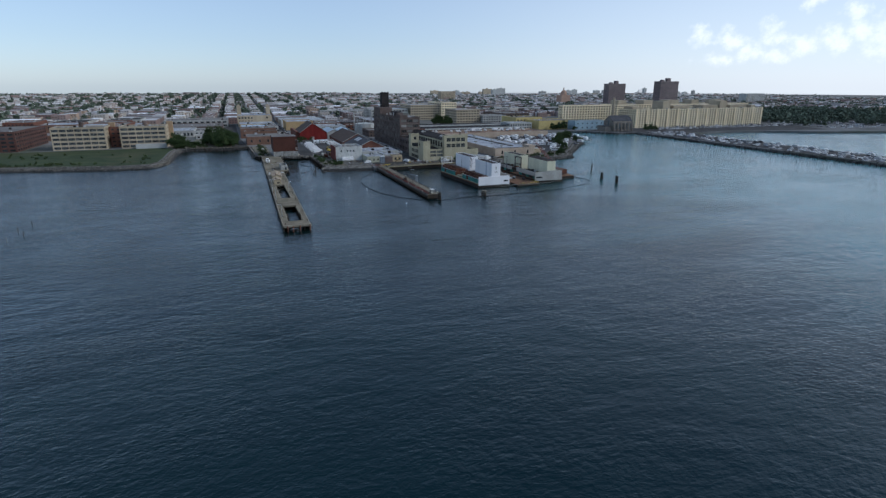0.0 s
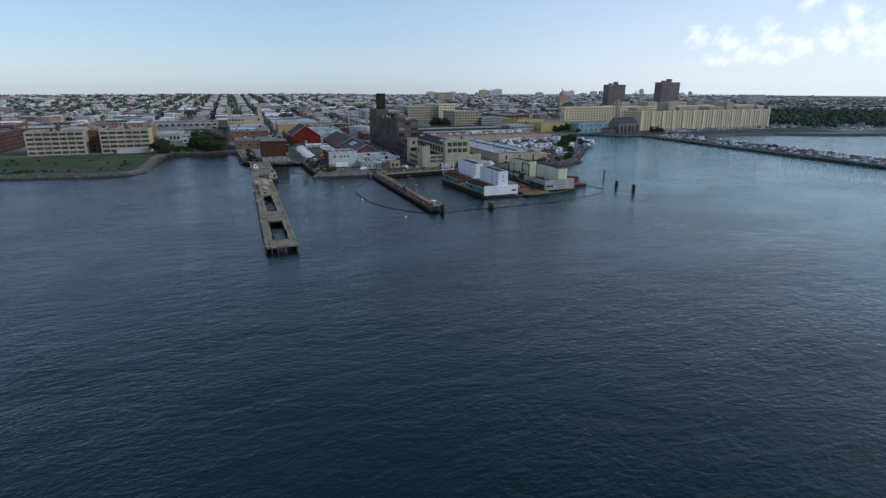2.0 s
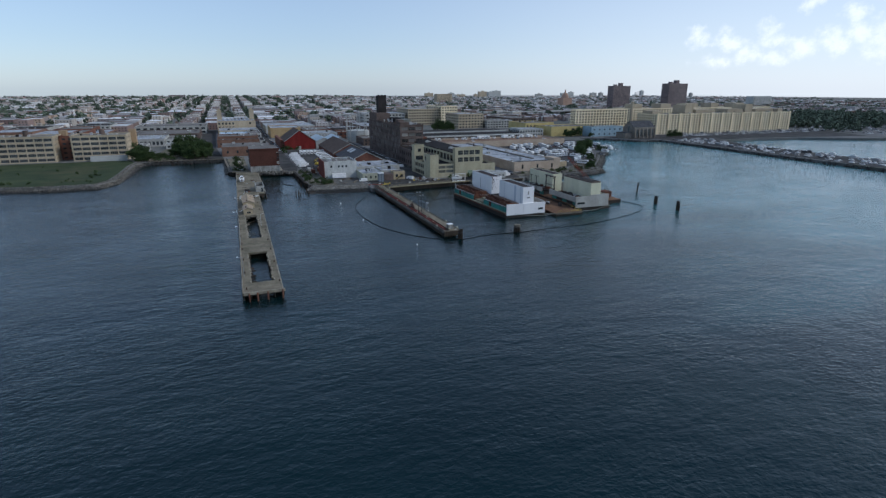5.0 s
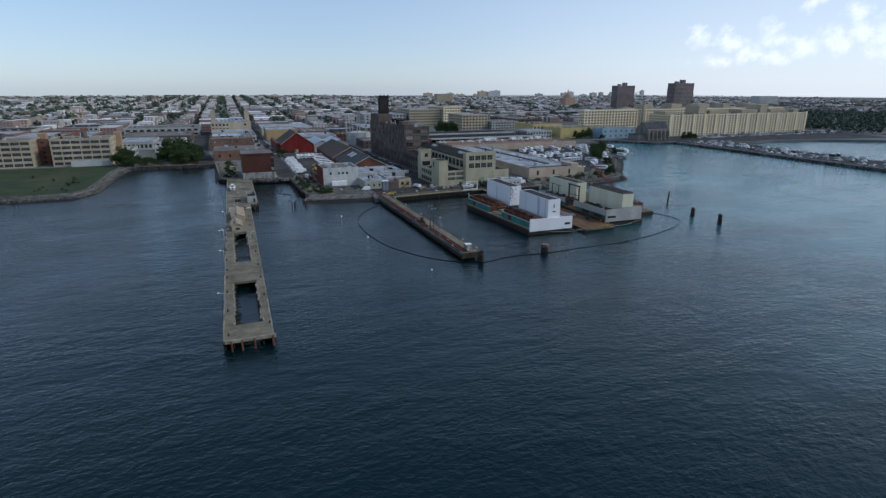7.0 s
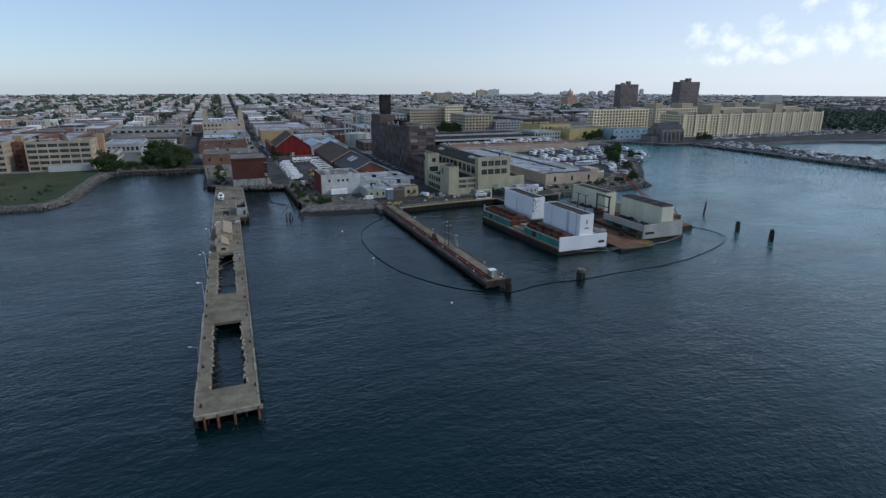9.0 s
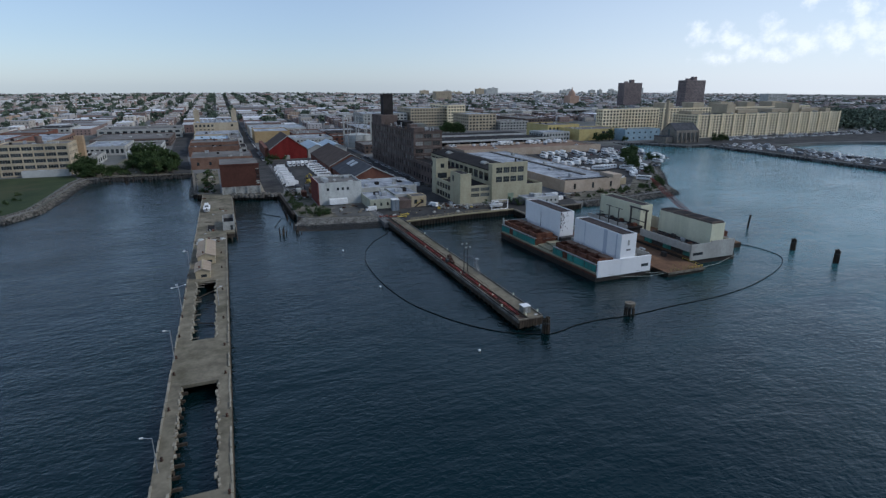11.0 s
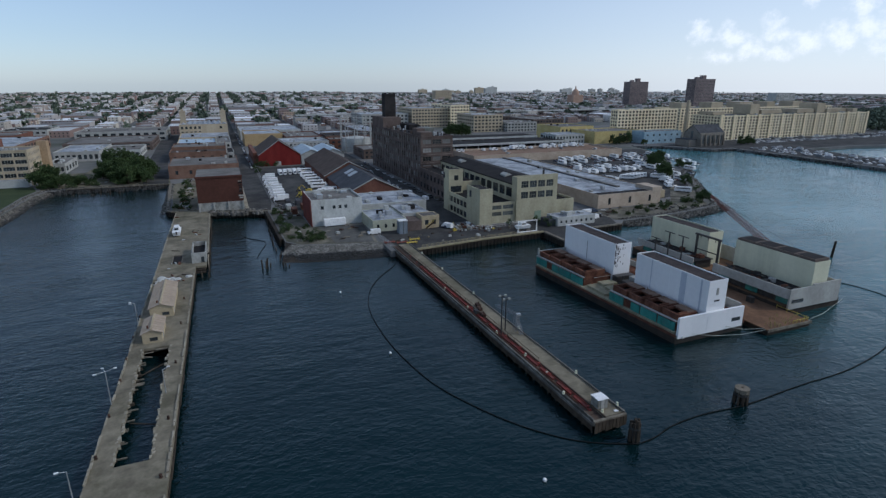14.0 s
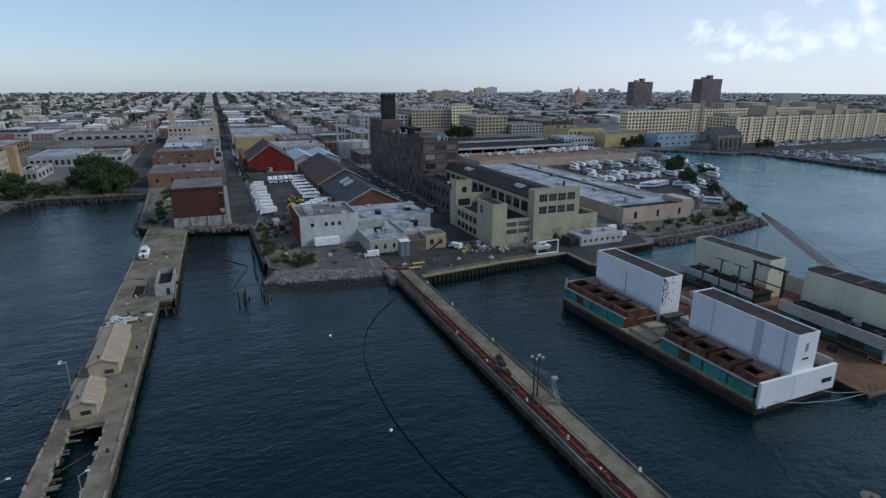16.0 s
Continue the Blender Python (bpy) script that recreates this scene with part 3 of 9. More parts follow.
def build_ground():
    bm = bmesh.new()
    flat = [bm.verts.new((x, y, GROUND)) for x, y in SHORE]
    xs = [-3400 + 200 * i for i in range(37)]
    back = [bm.verts.new((x, 560, GROUND)) for x in reversed(xs)]
    rim = flat + back
    for tri in tessellate_polygon([[v.co for v in rim]]):
        bm.faces.new([rim[i] for i in tri])
    skirt = [bm.verts.new((v.co.x, v.co.y, -4)) for v in flat]
    for i in range(len(flat) - 1):
        bm.faces.new((flat[i + 1], flat[i], skirt[i], skirt[i + 1]))
    rows = [list(reversed(back))]
    for y in [560 + 110 * (i + 1) for i in range(34)]:
        rows.append([bm.verts.new((x, y, land_height(x, y))) for x in xs])
    for low, high in zip(rows, rows[1:]):
        for i in range(len(xs) - 1):
            bm.faces.new((low[i], low[i + 1], high[i + 1], high[i]))
    bmesh.ops.recalc_face_normals(bm, faces=bm.faces)
    me = bpy.data.meshes.new("ground")
    bm.to_mesh(me)
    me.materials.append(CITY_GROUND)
    return tagged(new("ground", me), "grey paved city ground along the harbour, rising inland", "ground", kind="structure")


build_ground()


def sheet(name, outline, z, material, label, category):
    """A thin layer on the ground."""
    return solo(name, Shape().prism(outline, z - 0.02, z), material, label, category, kind="structure")


# grounds of the near quarter, each a little above the one below
sheet("lawn", [(-3300, 158), (-900, 117), (-420, 104), (-271, 96.5), (-233, 87.5), (-196, 77.5), (-169.5, 78.5), (-164, 92), (-163, 124), (-163, 171), (-160.5, 190), (-166, 206), (-205, 208), (-290, 206), (-420, 210), (-900, 230), (-3300, 260)], GROUND + 0.12, GRASS, "mown green park grass behind the stone shore", "grass")
sheet("weedy_ground", [(-158, 190), (-146, 193), (-90, 190.5), (-92, 212), (-104, 300), (-122, 300), (-146, 298), (-148, 260), (-166, 256), (-166, 208)], GROUND + 0.10, DIRT, "weedy overgrown ground behind the inner basin", "ground")
sheet("waste_ground", [(-84, 103.5), (-72.8, 102.5), (-72.8, 127), (-74, 200), (-88, 186)], GROUND + 0.10, DIRT, "weedy strip of bare earth beside the rust-red shed", "ground")
sheet("pavement", [(-66, 93.6), (-50.4, 90.2), (-50.4, 95), (-66, 95.2)], GROUND + 0.09, LOT, "cracked pavement between the slip and the shed", "pavement")
sheet("pavement", [(-50.3, 90.6), (-48.6, 90.3), (-48.6, 200), (-50.3, 200)], GROUND + 0.2, PIER_EDGE, "pale concrete pavement beside the rust-red shed", "pavement")
sheet("waste_ground", [(-40, 88), (-38.5, 27), (-34, 20), (-19, 15.5), (-5, 11.5), (-4, 44), (-26, 46), (-27, 88)], GROUND + 0.10, LOT, "gravel and weed ground at the water's edge", "ground")
sheet("pavement", [(-21, 17.2), (-6.4, 13.4), (-4.6, 30), (-3.6, 42), (-23, 44)], GROUND + 0.13, surface("worn_pavement", (0.055, 0.055, 0.052), (0.11, 0.108, 0.1), 0.14, 1.8, 0.94, stain=(0.15, 0.142, 0.12), stain_amount=0.6), "worn grey pavement in front of the white office", "pavement")
sheet("waste_ground", [(106, 7), (142, 10), (172, 17), (188, 40), (205, 60), (190, 62), (160, 30), (106, 25)], GROUND + 0.10, LOT, "overgrown gravel ground on the point", "ground")
sheet("yard", [(-36, 90), (-27, 90), (-27, 68), (0, 68), (8, 92), (-2, 140), (-2, 240), (-36, 240)], GROUND + 0.08, ASPHALT, "dark asphalt truck yard", "yard")
sheet("yard", [(6, -1), (36, 2.5), (64, 3), (64, -12.5), (66.5, -12.5), (77, 0.5), (102, 2), (112, 26), (92, 20), (36, 17), (30, 30), (-2, 30), (0, 3)], GROUND + 0.06, ASPHALT, "grey asphalt quay apron", "quay")
sheet("car_park", [(150, 36), (190, 44), (240, 106), (250, 136), (296, 182), (316, 232), (290, 236), (262, 200), (122, 197), (150, 150)], GROUND + 0.08, ASPHALT, "dark asphalt car park by the water", "car park")
sheet("yard", [(356, 250), (382, 210), (408, 208), (406, 150), (400, 60), (394, -40), (388, -150), (384, -415), (424, -420), (429, -150), (437, -20), (446, 80), (458, 140), (466, 176), (535, 180), (594, 169), (700, 150), (740, 262), (455, 262)], GROUND + 0.04, ASPHALT, "grey asphalt of the terminal pier and its car parks", "yard")
sheet("road", [(-50, 89.5), (-39, 87.5), (-37, 105), (-37, 560), (-50, 560)], GROUND + 0.14, ASPHALT, "straight asphalt street running inland", "road")
sheet("road", [(30, 30), (46, 30), (46, 560), (36, 560), (34, 95)], GROUND + 0.14, ASPHALT, "asphalt street beside the brown factory", "road")
sheet("road", [(-106, 192), (-91, 191), (-98.5, 300), (-102, 560), (-120, 560), (-113, 300)], GROUND + 0.14, ASPHALT, "asphalt street ending at the bulkhead", "road")


def far_road(x0, x1):
    s = Shape()
    ys = [560 + 55 * i for i in range(40)]
    for a, b in zip(ys, ys[1:]):
        za, zb = land_height((x0 + x1) / 2, a) + 0.25, land_height((x0 + x1) / 2, b) + 0.25
        s.add([(x0, a, za), (x1, a, za), (x1, b, zb), (x0, b, zb)], [(0, 1, 2, 3)])
    solo("road", s, ASPHALT, "straight asphalt street climbing between row houses", "road", kind="structure")


for k in range(-8, 9):
    far_road(-48.5 + 84 * k, -39.5 + 84 * k)


def stones(name, line, width, count, size, material, z0, z1, label, seed):
    """Rough blocks heaped along a line, sloping from z1 down to z0 on the water side."""
    r = random.Random(seed)
    s = Shape()
    legs = [(Vector(a), Vector(b)) for a, b in zip(line, line[1:])]
    total = sum((b - a).length for a, b in legs)
    for a, b in legs:
        out = Vector(((b - a).y, -(b - a).x)).normalized()
        for _ in range(max(1, int(count * (b - a).length / total))):
            p, across = a.lerp(b, r.random()), r.random()
            q = p + out * (across - 0.45) * width
            z = z1 + (z0 - z1) * max(0, across - 0.1)
            d = size * r.uniform(0.5, 1.25)
            k, t = r.choice((5, 6)), r.uniform(0, 6)
            ring = [(q.x + d * r.uniform(0.7, 1.1) * math.cos(t + 6.283 * i / k), q.y + d * r.uniform(0.6, 1.0) * math.sin(t + 6.283 * i / k)) for i in range(k)]
            s.prism(ring, z - d * 0.9, z + d * r.uniform(0.25, 0.6), inset=r.uniform(0.25, 0.5))
    return solo(name, s, material, label, "rocks", kind="stuff")


stones("shore_rocks", PARK_SHORE[2:], 5.5, 5600, 0.52, SHORE_STONE, 0.2, 2.9, "pale grey stone blocks heaped along the park shore", 1)
stones("wet_rocks", [(x + (3.0 if n > 5 else 0), y - (3.4 if n <= 6 else 0)) for n, (x, y) in enumerate(PARK_SHORE[2:])], 3.5, 1700, 0.8, WET_STONE, -0.5, 0.9, "dark wet stones at the water line", 2)
BANK = [(-39.5, 15), (-33.5, 10.5), (-19, 7.5), (-3.5, 5.5)]
bank = Shape()
for (xa, ya), (xb, yb), (xc, yc), (xd, yd) in zip(POINT_SHORE[1:], POINT_SHORE[2:], [(-43, 4), (-36, 1.5), (-21, -0.5)], [(-36, 1.5), (-21, -0.5), (-2.5, -0.8)]):
    bank.add([(xa, ya, 2.5), (xb, yb, 2.5), (xd, yd, -0.6), (xc, yc, -0.6), (xa, ya, -3), (xb, yb, -3), (xd, yd, -3), (xc, yc, -3)], [(3, 2, 1, 0), (4, 5, 6, 7), (2, 3, 7, 6), (0, 1, 5, 4), (1, 2, 6, 5), (3, 0, 4, 7)])
solo("bank", bank, BULKHEAD, "sloping earth bank under the rubble", "bank", kind="structure")
stones("shore_rocks", [(x, y + 2.8) for x, y in BANK], 7.0, 3000, 0.42, PALE_STONE, 0.9, 2.7, "pale rubble on the bank beside the jetty", 3)
stones("wet_rocks", [(x - 0.5, y - 2.9) for x, y in BANK], 6.5, 2200, 0.55, WET_STONE, -0.6, 1.3, "dark wet rubble at the water line", 4)
stones("shore_rocks", SPIT_SHORE[:11], 7, 2600, 0.5, SHORE_STONE, 0.6, 2.9, "grey rubble along the point", 5)
stones("wet_rocks", [(x + 2.5, y - 2.5) for x, y in SPIT_SHORE[:11]], 4, 500, 1.0, WET_STONE, -0.4, 0.8, "dark wet rubble at the foot of the point", 6)
stones("shore_rocks", WALL_SHORE[4:], 4, 160, 1.0, SHORE_STONE, 2.0, 3.0, "broken concrete blocks at the head of the slip", 8)
stones("shore_rocks", [(-156, 188.5), (-146, 190), (-118, 188.5), (-91, 187)], 5, 420, 0.8, WET_STONE, 0.0, 2.9, "dark stones and washed-up timber along the inner basin", 12)
stones("shore_rocks", [(-89.5, 186), (-88, 150), (-87.5, 104)], 4, 260, 0.7, SHORE_STONE, 0.6, 2.9, "broken stones along the basin wall", 13)
stones("shore_rocks", TERMINAL_SHORE[:10], 5, 700, 1.4, WET_STONE, 0.2, 2.2, "dark stones along the terminal pier", 9)


def bulkhead(line, label, kerb=None):
    """Timber sheet piling with a cap along the quay."""
    q = thing("bulkhead", label, "bulkhead", (*line[0], 0), kind="structure")
    wall, cap = Shape(), Shape()
    for a, b in zip(line, line[1:]):
        a, b = Vector(a), Vector(b)
        d = (b - a).normalized()
        out = Vector((d.y, -d.x))
        c = [a, b, b + out * 0.5, a + out * 0.5]
        wall.prism([tuple(p) for p in reversed(c)], -3, 2.35)
        n = int((b - a).length / 1.6)
        for i in range(n):
            p = a + d * (i + 0.5) * 1.6 + out * 0.7
            wall.tube((p.x, p.y, -3), (p.x, p.y, 2.1 + rng.uniform(-0.2, 0.25)), 0.24, 6)
        e = [a - out * 0.8, b - out * 0.8, b + out * 0.65, a + out * 0.65]
        cap.prism([tuple(p) for p in reversed(e)], 2.36, 2.85)
    part("sheet_piling", wall, BULKHEAD, q)
    part("cap", cap, kerb or TIMBER, q)


bulkhead(WALL_SHORE[:3], "dark timber bulkhead along the inner slip")
bulkhead(WALL_SHORE[2:], "dark timber bulkhead under the slip's end")
bulkhead(DOCK_SHORE[2:5], "dark timber quay wall with a yellow-brown cap", surface("quay_cap", (0.22, 0.19, 0.115), (0.31, 0.275, 0.175), 0.4, 2.0, 0.9))
bulkhead(DOCK_SHORE[4:7], "timber faced loading spur")
bulkhead(DOCK_SHORE[6:], "timber quay wall beside the office hut", TIMBER)
bulkhead([(-41.5, 85), (-41.0, 62), (-40.2, 30)], "rotting timber wall along the slip", BULKHEAD)


# ---------------------------------------------------------------- the ruined pier
def ruined_pier():
    p = thing("ruined_pier", "long weathered concrete pier with two collapsed openings, on dark piles", "pier", (-78, -30, 0), kind="structure")
    x0, x1, z = -84.5, -72.4, 2.6
    r = random.Random(11)
    def strip(name, a, b, inner_a, inner_b):
        s = Shape()
        n = int((b - a) / 2.2)
        for i in range(n):
            ya, yb = a + (b - a) * i / n, a + (b - a) * (i + 1) / n
            s.prism([(inner_a(ya), ya), (inner_b(ya), ya), (inner_b(yb), yb), (inner_a(yb), yb)], z - 0.7, z)
        return part(name, s, PIER_CONCRETE, p)
    def jag(seed, amount):
        f = {}
        q = random.Random(seed)
        def at(y):
            k = round(y, 2)
            if k not in f:
                f[k] = q.uniform(-amount, amount)
            return f[k]
        return at
    jl, jr, jl2, jr2 = jag(1, 0.22), jag(2, 0.16), jag(3, 0.3), jag(4, 0.25)
    lean = lambda y: 0.0105 * (y + 130)
    left, right = (lambda y: x0 + lean(y)), (lambda y: x1 + lean(y))
    strip("deck", -167, -157.4, left, right)
    strip("deck", -157.4, -122.2, left, lambda y: -81.9 + jl(y))
    strip("deck", -157.4, -122.2, lambda y: -74.9 + jr(y), right)
    strip("deck", -122.2, -100.3, left, right)
    strip("deck", -100.3, -55.5, left, lambda y: -80.8 + jl2(y))
    strip("deck", -100.3, -55.5, lambda y: -75.2 + jr2(y), right)
    strip("deck", -55.5, 6, left, lambda y: x1 + lean(y))
    strip("deck", 6, 24, left, lambda y: -67.6)
    strip("deck", 24, 62, left, lambda y: -67.2)
    strip("deck", 62, 101, left, lambda y: -66.6)
    # low kerbs along both edges
    for xa, ya, yb in ((x0, -167, 100), (x1 - 0.35, -167, -1), (-67.15, 6, 100)):
        s = Shape()
        y = ya
        while y < yb:
            ln = r.uniform(1.2, 4.5)
            if r.random() < 0.86:
                k = lean(y) if y < 4 or xa < -70 else 0
                s.box(xa + k + r.uniform(-0.1, 0.06), xa + k + r.uniform(0.25, 0.38), y, min(yb, y + ln - r.uniform(0.05, 0.4)), z + 0.002, z + r.uniform(0.10, 0.36))
            y += ln
        part("kerb", s, PIER_EDGE, p)
    lip, board = Shape(), Shape()
    for xa, ya, yb in ((-80.8, -100, -56), (-75.2, -100, -56), (-81.9, -157, -123), (-74.9, -157, -123)):
        y = ya
        while y < yb:
            d = r.uniform(0.3, 1.5)
            if r.random() < 0.75:
                a = xa + r.uniform(-0.3, 0.25)
                lip.prism([(a - r.uniform(0.1, 0.4), y), (a + r.uniform(0.1, 0.4), y + 0.1), (a + r.uniform(0.05, 0.35), y + d), (a - r.uniform(0.1, 0.3), y + d * 0.9)], z - r.uniform(0.2, 0.5), z + r.uniform(0.04, 0.2), 0.1)
            y += d + r.uniform(0.05, 0.5)
    part("broken_lip", lip, PIER_EDGE, p, "pale broken concrete along the openings")
    # dark boards added below the edges, standing for the shade under the deck
    for xa, ya, yb, sl in ((x0 - 0.1, -167, 100, 1), (x1 + 0.02, -167, 5.5, 1), (-67.1, 6, 100, 0)):
        y = ya
        while y < yb - 2:
            k = lean(y) * sl
            board.box(xa + k, xa + k + 0.1, y, y + 4.4, r.uniform(0.3, 1.0), z - 0.72)
            y += 4.5
    part("fender_board", board, PILE_WOOD, p, kind="stuff")
    s = Shape().box(x0, x1, -167.35, -167.0, z - 0.6, z + 0.3)
    part("kerb", s, PIER_EDGE, p)
    # cap beams and stringers below the deck
    s = Shape()
    y = -166
    while y < 100:
        xr = x1 if y < 0 else -66.9
        if -157 < y < -123 or -100 < y < -56:
            for a, b in ((x0 + 0.2, -81.6), (-75.0, xr - 0.2)):
                s.box(a - 0.05, b + r.uniform(0.3, 1.6) * (b < -80), y - 0.2, y + 0.2, z - 1.25, z - 0.71)
        else:
            s.box(x0 + 0.1 + lean(y), xr - 0.1 + (lean(y) if y < 0 else -0.8), y - 0.25, y + 0.25, z - 1.3, z - 0.71)
        y += 3.0
    part("cap_beams", s, PILE_WOOD, p, kind="stuff")
    pile = Shape().tube((0, 0, -3), (0, 0, 1.95), 0.26, 8, 0.21).mesh("pile", (0, 0, 0), PILE_WOOD, True)
    y = -166
    while y < 100:
        xr = -72.8 if y < 0 else -67.2
        for x in (-84.2, -82.0, xr - 2.2, xr):
            ob = shared("pile", pile, p, (x + lean(min(y, 60)) + r.uniform(-0.15, 0.15) - (1.2 if y > 0 and x > -70 else 0), y + r.uniform(-0.2, 0.2), 0))
            ob.scale.z = r.uniform(0.93, 1.0)
        y += 4.5
    fender = Shape().tube((0, 0, -3), (0, 0, 2.7), 0.28, 8, 0.24).mesh("fender_pile", (0, 0, 0), RUST, True)
    for x in (-83.0, -80.6, -77.6, -73.2):
        shared("fender_pile", fender, p, (x, -167.8, 0))
    # broken planks at the lips of the openings
    for _ in range(17):
        y = r.choice((r.uniform(-99, -58), r.uniform(-92, -70)))
        ln = r.uniform(0.5, 1.8)
        part("broken_beam", Shape().box(-81.0, -80.9 + ln, y - 0.12, y + 0.12, z - 0.95, z - 0.72), TIMBER, p)
    for y, tilt in ((-57.5, 0.3), (-58.6, -0.2), (-59.6, 0.1)):
        part("broken_beam", Shape().tube((-81.5, y, z - 0.4), (-78.6, y + tilt * 3, z - 0.7), 0.12, 4), TIMBER, p)
    part("broken_beam", Shape().tube((-78.2, -55.9, z - 0.5), (-74.6, -55.7, z - 0.6), 0.22, 4), TIMBER, p)
    part("fallen_beam", Shape().tube((-80.6, -84, 0.5), (-75.4, -86, 0.25), 0.14, 5), PILE_WOOD, p)
    part("fallen_beam", Shape().tube((-80.2, -66, 1.1), (-75.6, -62.5, 1.6), 0.14, 5), PILE_WOOD, p)
    part("hatch", Shape().box(-78.5, -75.7, 12, 21, z + 0.004, z + 0.05), TAR, p, "dark sunken hatch")
    part("hatch_kerb", Shape().box(-78.9, -78.5, 11.5, 21.5, z + 0.004, z + 0.3).box(-75.7, -75.3, 11.5, 21.5, z + 0.004, z + 0.3).box(-78.5, -75.7, 21, 21.5, z + 0.004, z + 0.3), TIMBER, p)
    return p


ruined_pier()


def bollard_mesh():
    s = Shape()
    s.tube((0, 0, 0), (0, 0, 0.12), 0.3, 10).tube((0, 0, 0.12), (0, 0, 0.5), 0.16, 10).tube((0, 0, 0.5), (0, 0, 0.66), 0.26, 10, 0.19)
    return s


def bollard(x, y, z, label, material, group):
    b = bollard_mesh()
    b.v = [(p[0] + x, p[1] + y, p[2] + z) for p in b.v]
    return solo("bollard", b, material, label, "bollard", group)


rb = random.Random(3)
for y in (-163, -147, -131, -117, -109, -96, -83, -71, -60, -48, -36):
    bollard(-83.6, y + rb.uniform(-1, 1), 2.602, "rusty iron bollard on the ruined pier", IRON, "bollards on the ruined pier")
for y in (-159, -138, -120, -106, -88, -66, -44, -25):
    bollard(-73.3, y + rb.uniform(-1, 1), 2.602, "rusty iron bollard on the ruined pier", IRON, "bollards on the ruined pier")


def cabin(x0, x1, y0, y1, wall, ridge, label):
    """A small gabled shed with a standing-seam roof."""
    c = thing("shed", label, "shed", ((x0 + x1) / 2, (y0 + y1) / 2, 2.605), group="sheds on the ruined pier")
    z = 2.605
    part("wall", Shape().gable(x0, x1, y0, y1, z, z + wall, z + ridge), BEIGE, c)
    part("roof", Shape().roof(x0, x1, y0, y1, z + wall, z + ridge, over=0.35, thick=0.18), surface("tan_metal_roof", (0.31, 0.25, 0.195), (0.385, 0.315, 0.245), 0.2, 1.0, 0.85, stain=(0.27, 0.20, 0.14), streak=0.4), c)
    m = (x0 + x1) / 2
    part("ridge_cap", Shape().box(m - 0.25, m + 0.25, y0 - 0.3, y1 + 0.3, z + ridge + 0.22, z + ridge + 0.34), BEIGE, c)
    part("roof_vent", Shape().tube((m - 0.9, y0 + 1.6, z + ridge - 0.6), (m - 0.9, y0 + 1.6, z + ridge + 0.5), 0.2, 8), RUST, c)
    for k in range(int((y1 - y0) / 1.4)):
        for side in (-1, 1):
            part("seam", Shape().tube((m + side * 0.26, y0 + 0.7 + 1.4 * k, z + ridge + 0.2), (m + side * ((x1 - x0) / 2 + 0.25), y0 + 0.7 + 1.4 * k, z + wall + 0.14), 0.035, 4), BEIGE, c)
    w = part("window", Shape().box(x1 - 2.6, x1 - 1.1, y0 - 0.06, y0 + 0.05, z + 0.5, z + 1.35), GLASS, c)
    part("jamb", Shape().box(x1 - 2.75, x1 - 2.6, y0 - 0.09, y0 + 0.05, z + 0.4, z + 1.45), TIMBER, w)
    part("jamb", Shape().box(x1 - 1.1, x1 - 0.95, y0 - 0.09, y0 + 0.05, z + 0.4, z + 1.45), TIMBER, w)
    door = part("door", Shape().box(x1 - 0.02, x1 + 0.07, y0 + 2.2, y0 + 3.2, z + 0.02, z + 2.1), GREY_WALL, c)
    part("handle", Shape().box(x1 + 0.07, x1 + 0.14, y0 + 2.35, y0 + 2.5, z + 1.0, z + 1.06), STEEL, door)


cabin(-80.9, -75.3, -36.8, -17.0, 2.75, 3.75, "beige metal shed with a tan seamed gable roof on the pier")
cabin(-81.1, -76.8, -52.8, -43.4, 2.5, 3.4, "smaller beige gabled metal shed near the collapsed deck")


def roofless_hut():
    """A burnt-out box hut on the widened part of the pier."""
    t = thing("roofless_hut", "roofless grey-white concrete hut with a dark open top", "hut", (-69.6, 18, 2.605))
    z = 2.605
    part("wall", Shape().box(-72.2, -67.4, 10, 10.4, z, z + 3.6).box(-72.2, -67.4, 26, 26.4, z, z + 3.4).box(-72.2, -71.8, 10.4, 26, z, z + 3.2).box(-67.8, -67.4, 10.4, 26, z, z + 3.4), GRIMY, t)
    part("floor_plate", Shape().box(-71.8, -67.8, 10.4, 26, z + 1.6, z + 1.8), TAR, t)
    part("doorway", Shape().box(-69.2, -68.2, 9.95, 10.02, z + 0.05, z + 2.1), GLASS, t)


roofless_hut()


